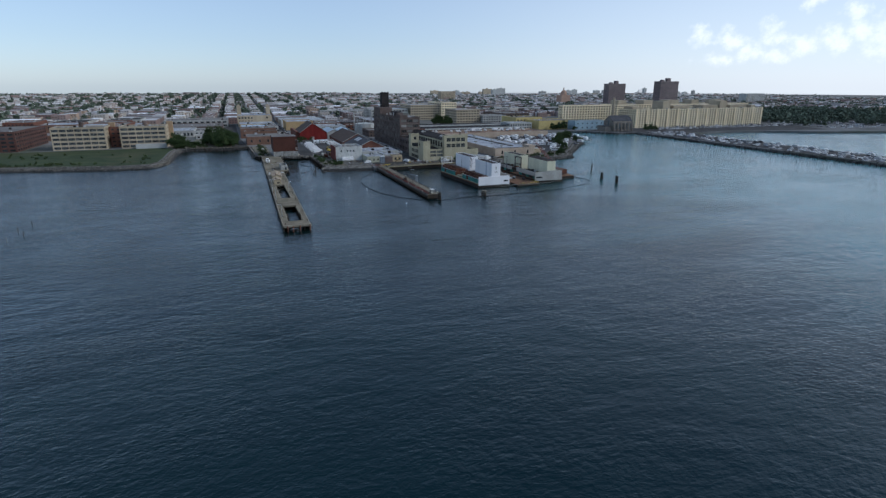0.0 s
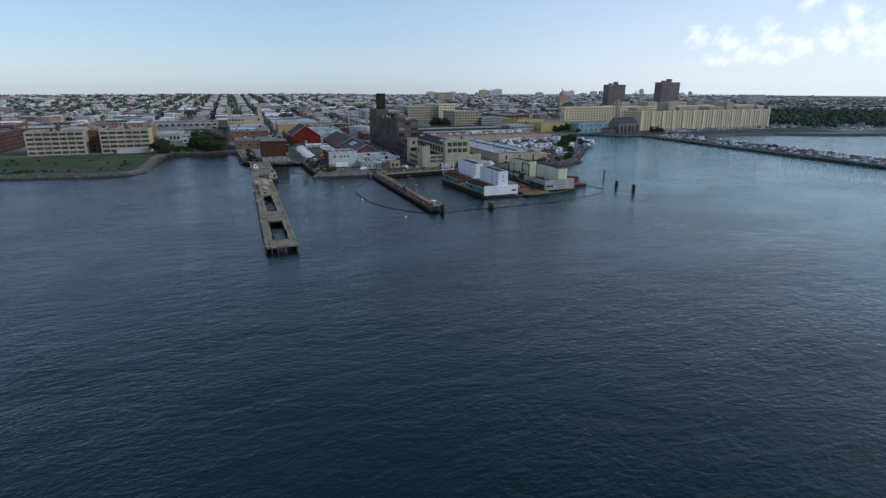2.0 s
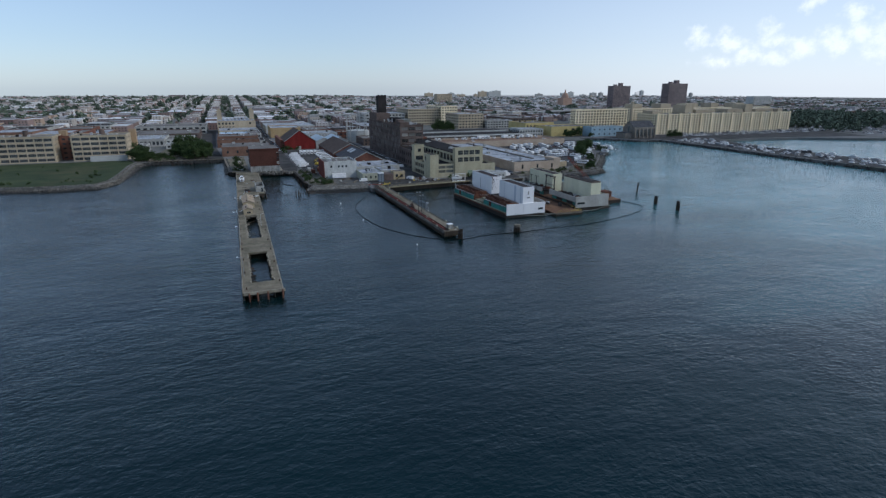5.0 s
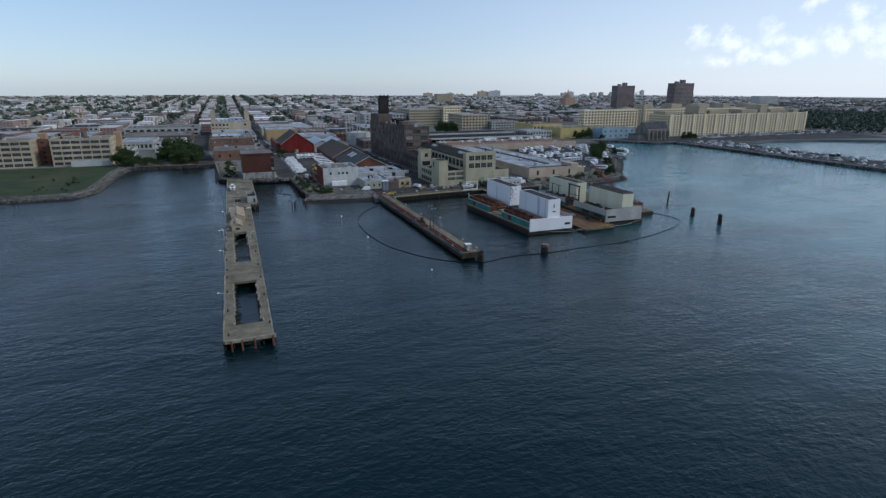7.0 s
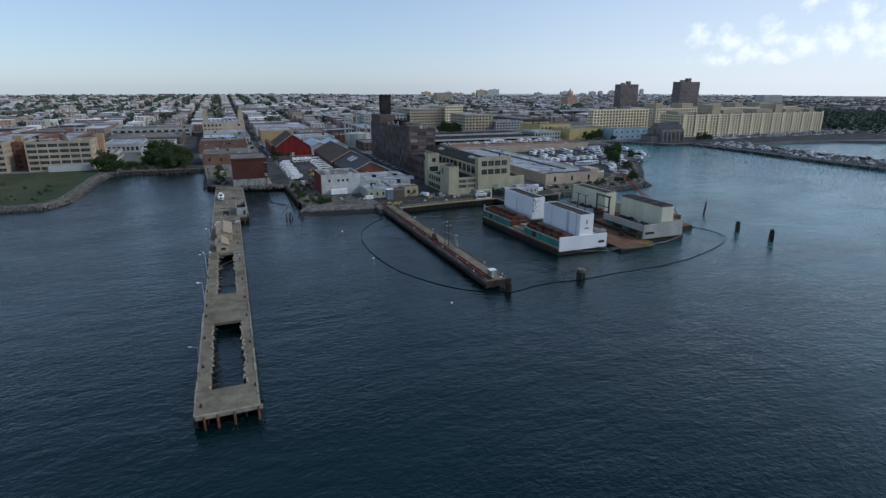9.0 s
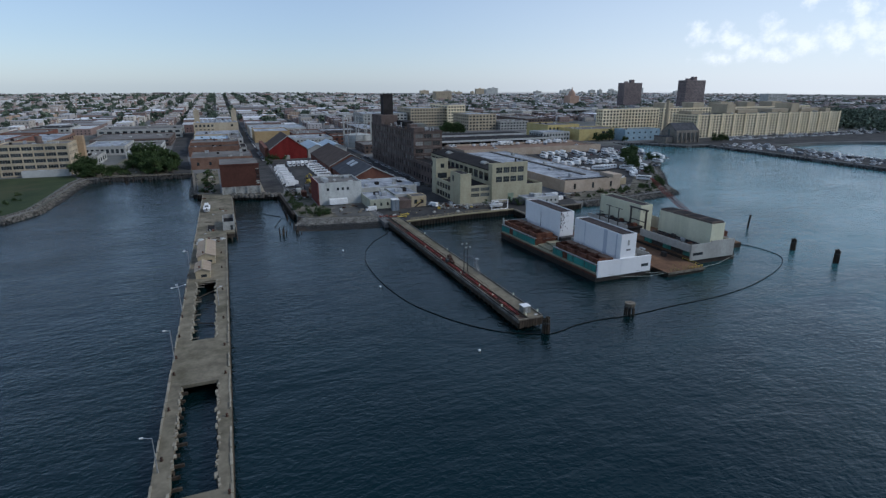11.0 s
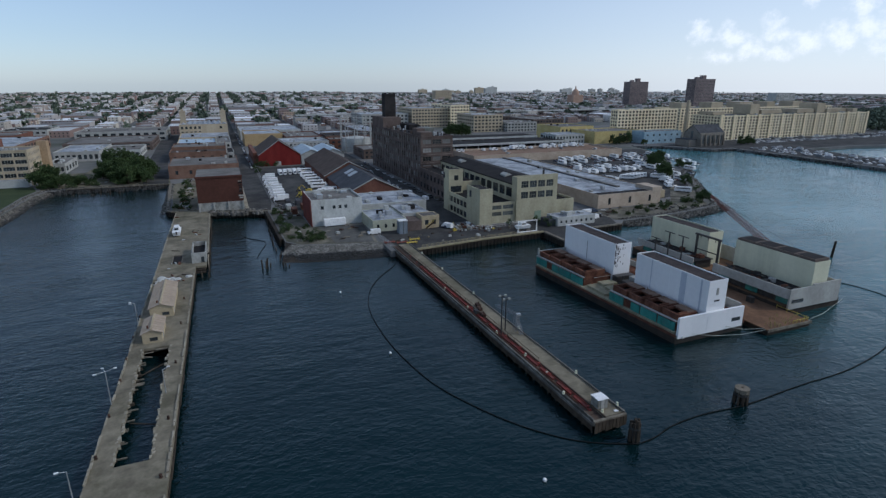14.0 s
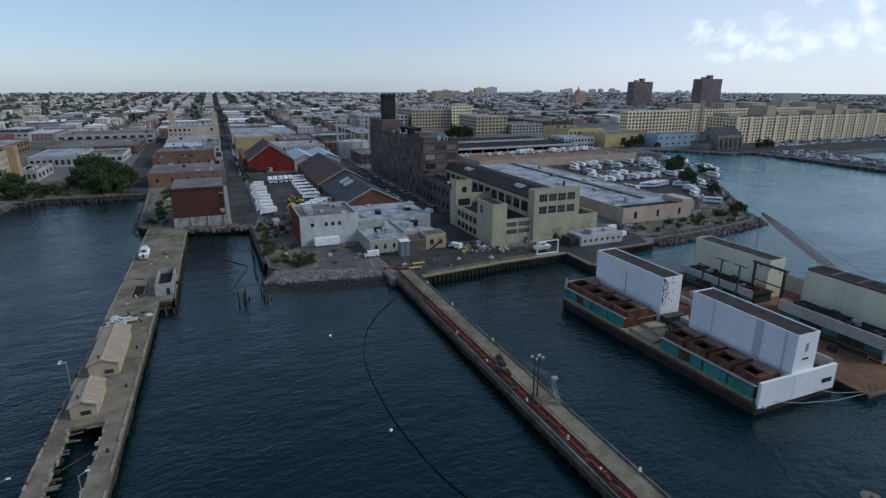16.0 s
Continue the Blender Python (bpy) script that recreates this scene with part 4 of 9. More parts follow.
def stranded_boat():
    """A cabin boat on blocks near the pier's head, its stern towards the open water."""
    k = thing("cabin_boat", "white cabin boat laid up on blocks at the pier's head", "boat", (-79.2, 55, 2.605))
    z = 2.605
    low = [(-80.3, 50.2), (-77.9, 50.2), (-77.9, 56.5), (-79.1, 60.4), (-80.3, 56.5)]
    top = [(-80.7, 49.8), (-77.5, 49.8), (-77.5, 57.0), (-79.1, 61.6), (-80.7, 57.0)]
    n = len(low)
    hull = Shape()
    hull.add([(x, y, z + 0.45) for x, y in low] + [(x, y, z + (1.9 if y < 57 else 2.2)) for x, y in top],
             [tuple(reversed(range(n))), tuple(range(n, 2 * n))] + [(q, (q + 1) % n, n + (q + 1) % n, n + q) for q in range(n)])
    part("hull", hull, WHITE_PAINT, k)
    part("cabin", Shape().prism([(-80.3, 52.2), (-77.9, 52.2), (-78.1, 57.6), (-80.1, 57.6)], z + 1.92, z + 3.5, 0.2), WHITE_PAINT, k)
    part("window", Shape().box(-79.8, -78.4, 52.14, 52.24, z + 2.35, z + 3.1), GLASS, k)
    part("outboard_motor", Shape().box(-79.35, -78.85, 49.3, 49.78, z + 1.0, z + 2.3), IRON, k, "dark outboard motor")
    for y in (51.5, 56.0):
        part("block", Shape().box(-80.0, -78.2, y, y + 0.5, z, z + 0.46), TIMBER, k)


stranded_boat()
for n, (x, y, l, w) in enumerate(((-80.8, -3.5, 2.6, 3.2), (-78.6, -8, 2.2, 1.8), (-76.2, -6.2, 3.0, 1.5), (-72.9, -4.4, 2.2, 1.2), (-81.6, -9, 1.8, 1.6))):
    s = Shape()
    ring = [(x + l * 0.6 * math.cos(i * 0.785) * rb.uniform(0.7, 1.1), y + w * 0.6 * math.sin(i * 0.785) * rb.uniform(0.7, 1.1)) for i in range(8)]
    s.prism(ring, 2.605, 2.605 + 0.55, inset=0.35)
    solo("debris_heap", s, DIRTY_WHITE, "pale heap of rubble on the pier deck", "debris", "rubble on the pier")


rk = random.Random(37)
for k in range(46):
    far = k % 3 == 0
    x, y = (rk.uniform(-82, -70), rk.uniform(-12, 96)) if far else (rk.uniform(-82.5, -74.5), rk.uniform(-11, -3))
    if -73 < x and y < 28:
        x -= 5
    w, l, a = rk.uniform(0.1, 0.5), rk.uniform(0.4, 1.6), rk.uniform(0, 3.1)
    ca, sa = math.cos(a), math.sin(a)
    ring = [(x + ca * sx * l - sa * sy * w, y + sa * sx * l + ca * sy * w) for sx, sy in ((-1, -1), (1, -0.8), (0.9, 1), (-1, 0.9))]
    solo("scrap_board", Shape().prism(ring, 2.606, 2.606 + rk.uniform(0.08, 0.4), 0.05), rk.choice((TIMBER, DIRTY_WHITE, PILE_WOOD, DIRTY_WHITE, RUST)), "broken board and scrap lying on the pier deck", "debris", "scrap on the pier")


def lamp_post(x, y, z, h, arms, label, group, material=GALV):
    """A thin mast with out-reaching arms and cobra-head lamps."""
    l = thing("street_lamp", label, "lamp post", (x, y, z), group)
    part("pole", Shape().tube((x, y, z), (x, y, z + h), 0.11, 8, 0.07), material, l)
    for dx, dy in arms:
        arm = part("arm", Shape().tube((x, y, z + h - 0.1), (x + dx, y + dy, z + h + 0.25), 0.05, 6), material, l)
        part("lamp_head", Shape().box(x + dx - 0.27, x + dx + 0.27, y + dy - 0.13, y + dy + 0.13, z + h + 0.16, z + h + 0.3), WHITE_PAINT, arm)
    return l


lamp_post(-83.9, -110, 2.605, 7.5, [(-1.1, -0.3)], "grey steel lamp post leaning over the ruined pier's edge", "lamps on the ruined pier")
lamp_post(-83.9, -79.3, 2.605, 7.2, [(-1.5, -1.3), (1.7, 0.3), (-0.5, 0.9)], "grey steel lamp post with three heads on the ruined pier", "lamps on the ruined pier")
lamp_post(-83.4, -40.5, 2.605, 6.2, [(-1.0, 0.2), (-0.9, -0.8)], "grey steel lamp post beside the beige sheds", "lamps on the ruined pier")
lamp_post(-83.9, -150, 2.605, 6.5, [(-1.5, 0.2)], "grey steel lamp post at the outer pier", "lamps on the ruined pier")
lamp_post(-74.4, -78.6, 2.605, 5.2, [(1.1, 0.5)], "leaning broken lamp post at the collapsed deck", "lamps on the ruined pier")


# ---------------------------------------------------------------- the jetty
BAY_WOOD = surface("stained_boards", (0.06, 0.042, 0.032), (0.11, 0.08, 0.06), 0.4, 2.5, 0.9, stain=(0.03, 0.024, 0.02), stain_amount=0.6)


JET = 0.0105      # the jetty runs a little askew


def askew(shape):
    shape.v = [(x - JET * y, y, z) for x, y, z in shape.v]
    return shape


WORN_RED = surface("worn_red_paint", (0.13, 0.024, 0.02), (0.21, 0.045, 0.036), 0.5, 2.5, 0.75, stain=(0.07, 0.045, 0.036), stain_amount=0.9)
GREY_PLANK = surface("silvered_planks", (0.085, 0.08, 0.07), (0.17, 0.16, 0.14), 0.5, 3.0, 0.9, stain=(0.035, 0.03, 0.025), stain_amount=0.7, per_object=0.25)


def jetty():
    j = thing("jetty", "narrow concrete jetty with a red pipe strip along one side, on dark piles", "jetty", (1.5, -60, 0), kind="structure")
    z = 3.0
    r = random.Random(21)
    def piece(name, shape, material, label="", kind=""):
        return part(name, askew(shape), material, j, label, kind)
    for i in range(30):
        y = -118.9 + 4.1 * i
        piece("slab", Shape().box(0.55, 4.95, y, y + 4.06, z - 0.6, z + r.uniform(-0.015, 0.015)), PIER_CONCRETE)
    # lower strip of boards with the red pipe kerb, and two silvered rails outside it
    for i in range(61):
        y = -119 + 2.02 * i
        piece("board", Shape().box(-1.5, 0.5, y, y + 1.94, z - 0.62, z - 0.36 + r.uniform(-0.03, 0.03)), BAY_WOOD)
    for i in range(20):
        y = -119.2 + 6.15 * i
        e = y + 6.08
        piece("fender_rail", Shape().box(-1.85, -1.56, y, e, z - 0.85, z - 0.22 + r.uniform(-0.04, 0.02)), GREY_PLANK)
        piece("fender_rail", Shape().box(-2.3, -2.02, y, e, z - 1.15, z - 0.6 + r.uniform(-0.04, 0.02)), GREY_PLANK)
        piece("kerb", Shape().box(4.62, 4.95, y, e, z + 0.02, z + 0.3 + r.uniform(-0.04, 0.03)), GREY_PLANK)
        piece("kerb", Shape().box(0.36, 0.56, y, e, z + 0.02, z + 0.2), BAY_WOOD)
    for i in range(15):
        y = -116 + 6.2 * i
        piece("pipe_kerb", Shape().box(-0.75 + r.uniform(-0.06, 0.06), -0.2, y, y + r.uniform(4.6, 6.1), z - 0.35, z - 0.02 + r.uniform(-0.05, 0.08)), WORN_RED, "worn red pipe kerb")
    for x, rad, zz, ya, yb, m in ((0.14, 0.1, -0.1, -114, -24, RED_PIPE), (-1.1, 0.09, -0.24, -113, 2, RUST)):
        piece("pipe", Shape().tube((x, ya, z + zz), (x, yb, z + zz), rad, 8), m)
    # dark boards added along both sides in place of the jetty's under-deck shade
    for i in range(27):
        y = -119 + 4.5 * i
        piece("fender_board", Shape().box(-2.24, -2.12, y, y + 4.4, 0.6 + r.uniform(-0.2, 0.3), z - 1.17), PILE_WOOD)
        piece("fender_board", Shape().box(4.86, 4.98, y, y + 4.4, 0.7 + r.uniform(-0.2, 0.3), z - 0.66), PILE_WOOD)
    # the same added boards across the outer end, dark as the shade there
    for i in range(9):
        piece("end_board", Shape().box(-2.2 + 0.8 * i, -1.5 + 0.8 * i, -119.78, -119.62, 0.5 + 0.15 * (i % 3), z - 0.3), PILE_WOOD)
    piece("end_beam", Shape().box(-2.3, 5.0, -119.6, -119.02, z - 1.0, z - 0.05), TIMBER)
    beams = Shape()
    for i in range(42):
        y = -118.6 + 2.92 * i
        beams.box(-2.1, 4.84, y - 0.2, y + 0.2, z - 1.3, z - 0.78)
    piece("cap_beams", beams, PILE_WOOD, kind="stuff")
    pile = Shape().tube((0, 0, -3), (0, 0, 2.2), 0.22, 7, 0.19).mesh("pile", (0, 0, 0), PILE_WOOD, True)
    for i in range(42):
        y = -118.6 + 2.92 * i
        for x in (-1.9, 0.2, 2.6, 4.6):
            shared("pile", pile, j, (x - JET * y + r.uniform(-0.1, 0.1), y, 0))
    valve = Shape().tube((0, 0, 0), (0, 0, 0.7), 0.12, 6).tube((0, 0, 0.7), (0, 0, 0.78), 0.32, 8).mesh("valve", (0, 0, 0), RED_PIPE)
    for i in range(17):
        y = -115 + 6.4 * i + r.uniform(-1.5, 1.5)
        shared("valve", valve, j, (-0.5 + r.uniform(-0.4, 0.5) - JET * y, y, z - 0.34))
    # low pipe rail between the strip and the roadway
    rail_post = Shape().tube((0, 0, 0), (0, 0, 0.75), 0.05, 5).mesh("rail_post", (0, 0, 0), IRON)
    for i in range(28):
        y = -96 + 3.5 * i
        shared("rail_post", rail_post, j, (0.46 - JET * y, y, z + 0.2))
    piece("rail", Shape().tube((0.46, -96, z + 0.92), (0.46, -1, z + 0.92), 0.06, 5), IRON)


jetty()


def jetty_box():
    b = thing("equipment_cabin", "white boxy equipment cabin at the jetty's end", "cabin", (3.0, -115.4, 3.025))
    z = 3.025
    part("wall", Shape().box(1.9, 4.1, -116.6, -114.4, z, z + 1.9), GRIMY, b)
    part("roof", Shape().box(1.8, 4.2, -116.7, -114.3, z + 1.9, z + 2.05), WHITE_PAINT, b)
    door = part("door", Shape().box(2.5, 3.3, -116.66, -116.59, z + 0.05, z + 1.8), GREY_WALL, b)
    part("handle", Shape().box(3.15, 3.25, -116.72, -116.66, z + 0.9, z + 1.0), STEEL, door)
    part("notice", Shape().box(4.5, 5.3, -118.4, -117.8, z, z + 0.05), WHITE_PAINT, b)


jetty_box()
for x, y in ((-1.75, -109), (4.7, -104), (-0.4, -92), (4.7, -80), (-0.9, -62), (4.7, -54), (-1.0, -46), (4.7, -30), (-0.5, -101), (4.7, -11), (-0.9, -79), (4.8, -117), (0.9, -117.6)):
    bollard(x - JET * y, y, 3.3 if x > 4 else 3.02 if x > 0.6 else 2.66, "yellowish white mooring bollard on the jetty", CREAM_WALL, "bollards on the jetty")


def light_mast(x, y, h, label):
    m = thing("light_mast", label, "lamp post", (x, y, 3.02 if x > 0.6 else 2.6), "masts on the jetty")
    z = 3.02 if x > 0.6 else 2.6
    part("pole", Shape().tube((x, y, z), (x, y, z + h), 0.17, 8, 0.13), STEEL, m)
    part("crosspiece", Shape().box(x - 0.9, x + 0.9, y - 0.08, y + 0.08, z + h - 0.3, z + h - 0.12), STEEL, m)
    for dx in (-0.75, 0.75):
        part("floodlight", Shape().box(x + dx - 0.28, x + dx + 0.28, y - 0.35, y + 0.05, z + h - 0.1, z + h + 0.3), GREY_WALL, m)


light_mast(0.25, -80.7, 10.6, "dark steel floodlight mast on the jetty")
light_mast(2.5, -78.6, 8.2, "shorter dark steel mast on the jetty")


LATTICE = surface("grey_lattice_steel", (0.14, 0.145, 0.15), (0.22, 0.225, 0.23), 0.8, 3.0, 0.6)


def gangway():
    g = thing("loading_arm", "grey steel loading arm and stair on the jetty", "loading arm", (4, -79, 3.005))
    z = 3.005
    for x, y in ((3.1, -80.8), (4.1, -80.8), (3.1, -79.8), (4.1, -79.8)):
        part("column", Shape().tube((x, y, z), (x, y, z + 4.4), 0.07, 6), LATTICE, g)
    s = Shape()
    for k in range(5):
        zz = z + 0.85 * k
        s.tube((3.1, -80.8, zz), (4.1, -80.8, zz + 0.85), 0.04, 4).tube((4.1, -79.8, zz), (3.1, -79.8, zz + 0.85), 0.04, 4).tube((3.1, -80.8, zz + 0.85), (3.1, -79.8, zz + 0.85), 0.04, 4)
    part("lattice", s, LATTICE, g)
    s = Shape()
    for dx, zz in ((-0.3, 4.3), (0.3, 4.3), (-0.3, 4.9), (0.3, 4.9)):
        s.tube((3.6 + dx, -80.6, z + zz), (1.6 + dx, -73.5, z + zz), 0.06, 5)
    for k in range(8):
        t = k / 7
        s.tube((3.3 - 2 * t, -80.6 + 7.1 * t, z + 4.3), (3.3 - 2 * t, -80.6 + 7.1 * t, z + 4.9), 0.04, 4).tube((3.9 - 2 * t, -80.6 + 7.1 * t, z + 4.3), (3.9 - 2 * t, -80.6 + 7.1 * t, z + 4.9), 0.04, 4)
    part("boom", s, LATTICE, g)
    part("head", Shape().box(3.3, 4.4, -81.2, -80.2, z + 4.4, z + 4.8), GALV, g)
    part("stair", Shape().tube((4.2, -83, z), (4.2, -80, z + 3.9), 0.08, 6).tube((3.4, -83, z), (3.4, -80, z + 3.9), 0.08, 6), LATTICE, g)
    for ob in g.children:
        ob.location.x += 1.0
    tread = Shape().box(-0.4, 0.4, -0.14, 0.14, -0.03, 0.03).mesh("tread", (0, 0, 0), LATTICE)
    for i in range(11):
        shared("tread", tread, g, (4.8, -82.8 + 0.27 * i, z + 0.3 + 0.34 * i))


gangway()
for n, (x, y) in enumerate(((1.0, -69), (0.2, -66.5), (1.9, -65), (2.6, -62.5))):
    s = Shape().box(x - 0.5, x + 0.5, y - 0.9, y + 0.9, 3.02, 3.9).tube((x, y - 0.5, 3.9), (x, y - 0.5, 4.6), 0.12, 6)
    solo("pump_unit", s, IRON if n != 1 else STEEL, "red and dark pump unit on the jetty", "pump", "pumps on the jetty")


def dolphin(x, y, h, r, n, label, cap=True):
    """A clump of timber piles bound together."""
    d = thing("mooring_dolphin", label, "dolphin", (x, y, 0), "mooring dolphins")
    q = random.Random(int(x * 7 + 1000))
    for i in range(n):
        a = 6.283 * i / n
        dx, dy = r * math.cos(a), r * math.sin(a)
        part("timber_post", Shape().tube((x + dx * 1.25, y + dy * 1.25, -3), (x + dx, y + dy, h + q.uniform(-0.5, 0.3)), 0.24, 7), PILE_WOOD, d)
    part("timber_post", Shape().tube((x, y, -3), (x, y, h + 0.3), 0.3, 7), PILE_WOOD, d)
    part("cable_band", Shape().tube((x, y, h * 0.62), (x, y, h * 0.72), r + 0.3, 12), STEEL, d)
    if cap:
        part("cap", Shape().tube((x, y, h * 0.8), (x, y, h + 0.25), r + 0.3, 10), TIMBER, d)


dolphin(4.9, -123.4, 4.2, 0.75, 8, "clump of grey timber piles at the jetty's end", False)
dolphin(33.4, -121.6, 3.2, 1.15, 9, "squat timber mooring dolphin with a pale cap")
dolphin(135.5, -94.6, 4.6, 0.7, 7, "dark timber mooring dolphin standing in open water", False)
dolphin(135.0, -111.8, 5.0, 0.7, 7, "dark timber mooring dolphin standing in open water", False)
solo("guide_pile", Shape().tube((149.0, -62.5, -3), (149.6, -62.8, 6.2), 0.5, 8, 0.42), PILE_WOOD, "lone leaning dark pile beside the barges", "pile")

for x, y in ((-29.2, -30.3), (-26.4, -74.7), (-15.8, -126.5)):
    s = Shape()
    for k in range(6):
        a, b = -1.2 + 2.4 * k / 6, -1.2 + 2.4 * (k + 1) / 6
        s.tube((x, y, 0.25 + 0.34 * math.sin(a)), (x, y, 0.25 + 0.34 * math.sin(b)), 0.34 * math.cos(a), 12, 0.34 * math.cos(b))
    solo("buoy", s, WHITE_PAINT, "small round white buoy floating near the boom", "buoy", "buoys")
rs = random.Random(5)
for n in range(9):
    x, y = (-49.6 + rs.uniform(0, 2.6), 3.4 + rs.uniform(-1.4, 1.6)) if n < 5 else (-43.6 + rs.uniform(0, 3.6), 3.0 + rs.uniform(-1.2, 1.8))
    solo("pile_stump", Shape().tube((x, y, -3), (x + rs.uniform(-0.5, 0.5), y, rs.uniform(1.2, 3.6) if n < 5 else rs.uniform(0.5, 1.9)), 0.3, 7, 0.22), PILE_WOOD, "rotten dark pile stump in the slip", "pile", "pile stumps in the slip")
for n in range(10):
    x, y = -42.8 + rs.uniform(-0.6, 0.8), 10 + 6.5 * n
    solo("pile_stump", Shape().tube((x, y, -3), (x + rs.uniform(-0.4, 0.4), y, rs.uniform(1.2, 3.4)), 0.28, 7, 0.22), PILE_WOOD, "rotten dark pile stump along the slip's bank", "pile", "pile stumps in the slip")
for x, y in ((-140.5, 178), (-131, 176.5), (-129.8, 174.5), (-122, 178.5), (-117, 178), (-127, 179.5)):
    solo("pile_stump", Shape().tube((x, y, -3), (x + 0.4, y, rs.uniform(1.4, 2.6)), 0.45, 7, 0.35), PILE_WOOD, "rotten dark pile stump in the inner basin", "pile", "pile stumps in the basin")


def boom_line(points, label):
    """A floating black boom: a chain of short floats along a curve."""
    c = bpy.data.curves.new("containment_boom", "CURVE")
    c.dimensions, c.bevel_depth, c.bevel_resolution, c.resolution_u = "3D", 0.1, 2, 8
    sp = c.splines.new("NURBS")
    sp.points.add(len(points) - 1)
    for q, (x, y) in zip(sp.points, points):
        q.co = (x, y, 0.1, 1)
    sp.use_endpoint_u, sp.order_u = True, 3
    c.materials.append(BOOM)
    return tagged(new("containment_boom", c), label, "boom")


boom_line([(-4.2, -8.5), (-7.5, -13.5), (-15, -22), (-21, -33), (-24.4, -46), (-25.2, -60), (-24.8, -74), (-22.6, -89), (-19.9, -97.3), (-13.6, -110), (-6.5, -118.6), (-0.5, -122.5), (4.9, -124.6)], "black floating oil boom looping out from the jetty")
boom_line([(4.9, -124.6), (9, -124.5), (14, -122.5), (24, -121.8), (33.4, -123.0), (50, -121.5), (66, -121.5), (82, -118.8), (93, -115.5), (105, -111), (115, -106), (122, -101), (125, -96), (125.5, -88), (123, -79), (112, -70), (107, -66)], "black floating oil boom drawn round the power barges")
boom_line([(-53.5, 50), (-52, 46), (-49.6, 43.5), (-46, 39), (-45.6, 36), (-46.5, 32), (-48.5, 25.5), (-50.6, 17)], "black floating boom drifting in the slip")

for x, y in ((-194, -114.4), (-195.5, -128), (-190.9, -136.7), (-194.5, -144.7)):
    solo("stake", Shape().tube((x, y, -3), (x + 0.2, y, 2.4), 0.13, 6), PILE_WOOD, "thin dark stake standing in the open water", "pile", "stakes in the water")


# ---------------------------------------------------------------- the power barges
RUST_TAN = surface("faded_rust", (0.12, 0.075, 0.052), (0.22, 0.15, 0.11), 0.6, 2.6, 0.9, stain=(0.07, 0.04, 0.03), stain_amount=0.7)


def intake_box(parent, x0, x1, y0, y1, z0, z1):
    """An open rusty air-intake housing with a dark throat."""
    s = Shape()
    w = 0.3
    mx0, mx1, my0, my1 = x0 + 0.9, x1 - 2.9, y0 + 0.9, y1 - 0.9
    s.box(x0, x1, y0, y0 + w, z0, z1).box(x0, x1, y1 - w, y1, z0, z1)
    s.box(x0, x0 + w, y0 + w, y1 - w, z0, z1).box(x1 - w, x1, y0 + w, y1 - w, z0, z1)
    s.box(x0 + w, mx0, y0 + w, y1 - w, z1 - 0.5, z1 - 0.12).box(mx1, x1 - w, y0 + w, y1 - w, z1 - 0.5, z1 - 0.12)
    s.box(mx0, mx1, y0 + w, my0, z1 - 0.5, z1 - 0.12).box(mx0, mx1, my1, y1 - w, z1 - 0.5, z1 - 0.12)
    box = part("intake_housing", s, RUST, parent, "rusted open-topped air intake")
    part("throat", Shape().box(x0 + w, x1 - w, y0 + w, y1 - w, z0, z0 + 0.3), TAR, box)
    part("throat_rim", Shape().box(mx0 - 0.2, mx1 + 0.2, my0 - 0.25, my0, z1 - 0.12, z1 + 0.22), RUST, box)
    part("throat_rim", Shape().box(mx0 - 0.2, mx1 + 0.2, my1, my1 + 0.25, z1 - 0.12, z1 + 0.22), RUST, box)
    part("cover_plate", Shape().box(mx1 + 0.1, x1 - 0.15, y0 + 0.15, y1 - 0.15, z1 - 0.1, z1 + 0.12), RUST_TAN, box, "weathered tan cover plate")
    part("duct", Shape().tube((x1 - 0.1, y0 + 0.8, z0 + 0.6), (x1 + 1.0, y0 + 0.8, z0 + 0.6), 0.3, 8), STEEL, box)


def stack_house(name, parent, x0, x1, y0, y1, z0, z1, wall, label, rim=0.18):
    """A tall plain sheet-metal house with a sunken dark roof inside a thin rim."""
    h = part(name, Shape().box(x0, x1, y0, y1, z0, z1 - 0.5), wall, parent, label)
    for xa, xb, ya, yb in ((x0, x1, y0, y0 + rim), (x0, x1, y1 - rim, y1), (x0, x0 + rim, y0 + rim, y1 - rim), (x1 - rim, x1, y0 + rim, y1 - rim)):
        part("parapet", Shape().box(xa, xb, ya, yb, z1 - 0.5, z1), wall, h)
    part("roof", Shape().box(x0 + rim, x1 - rim, y0 + rim, y1 - rim, z1 - 0.49, z1 - 0.3), BARGE_ROOF, h)
    return h


TAN_DECK = surface("barge_tan_deck", (0.20, 0.18, 0.12), (0.29, 0.265, 0.18), 0.3, 1.5, 0.9, stain=(0.10, 0.085, 0.06), stain_amount=0.7)


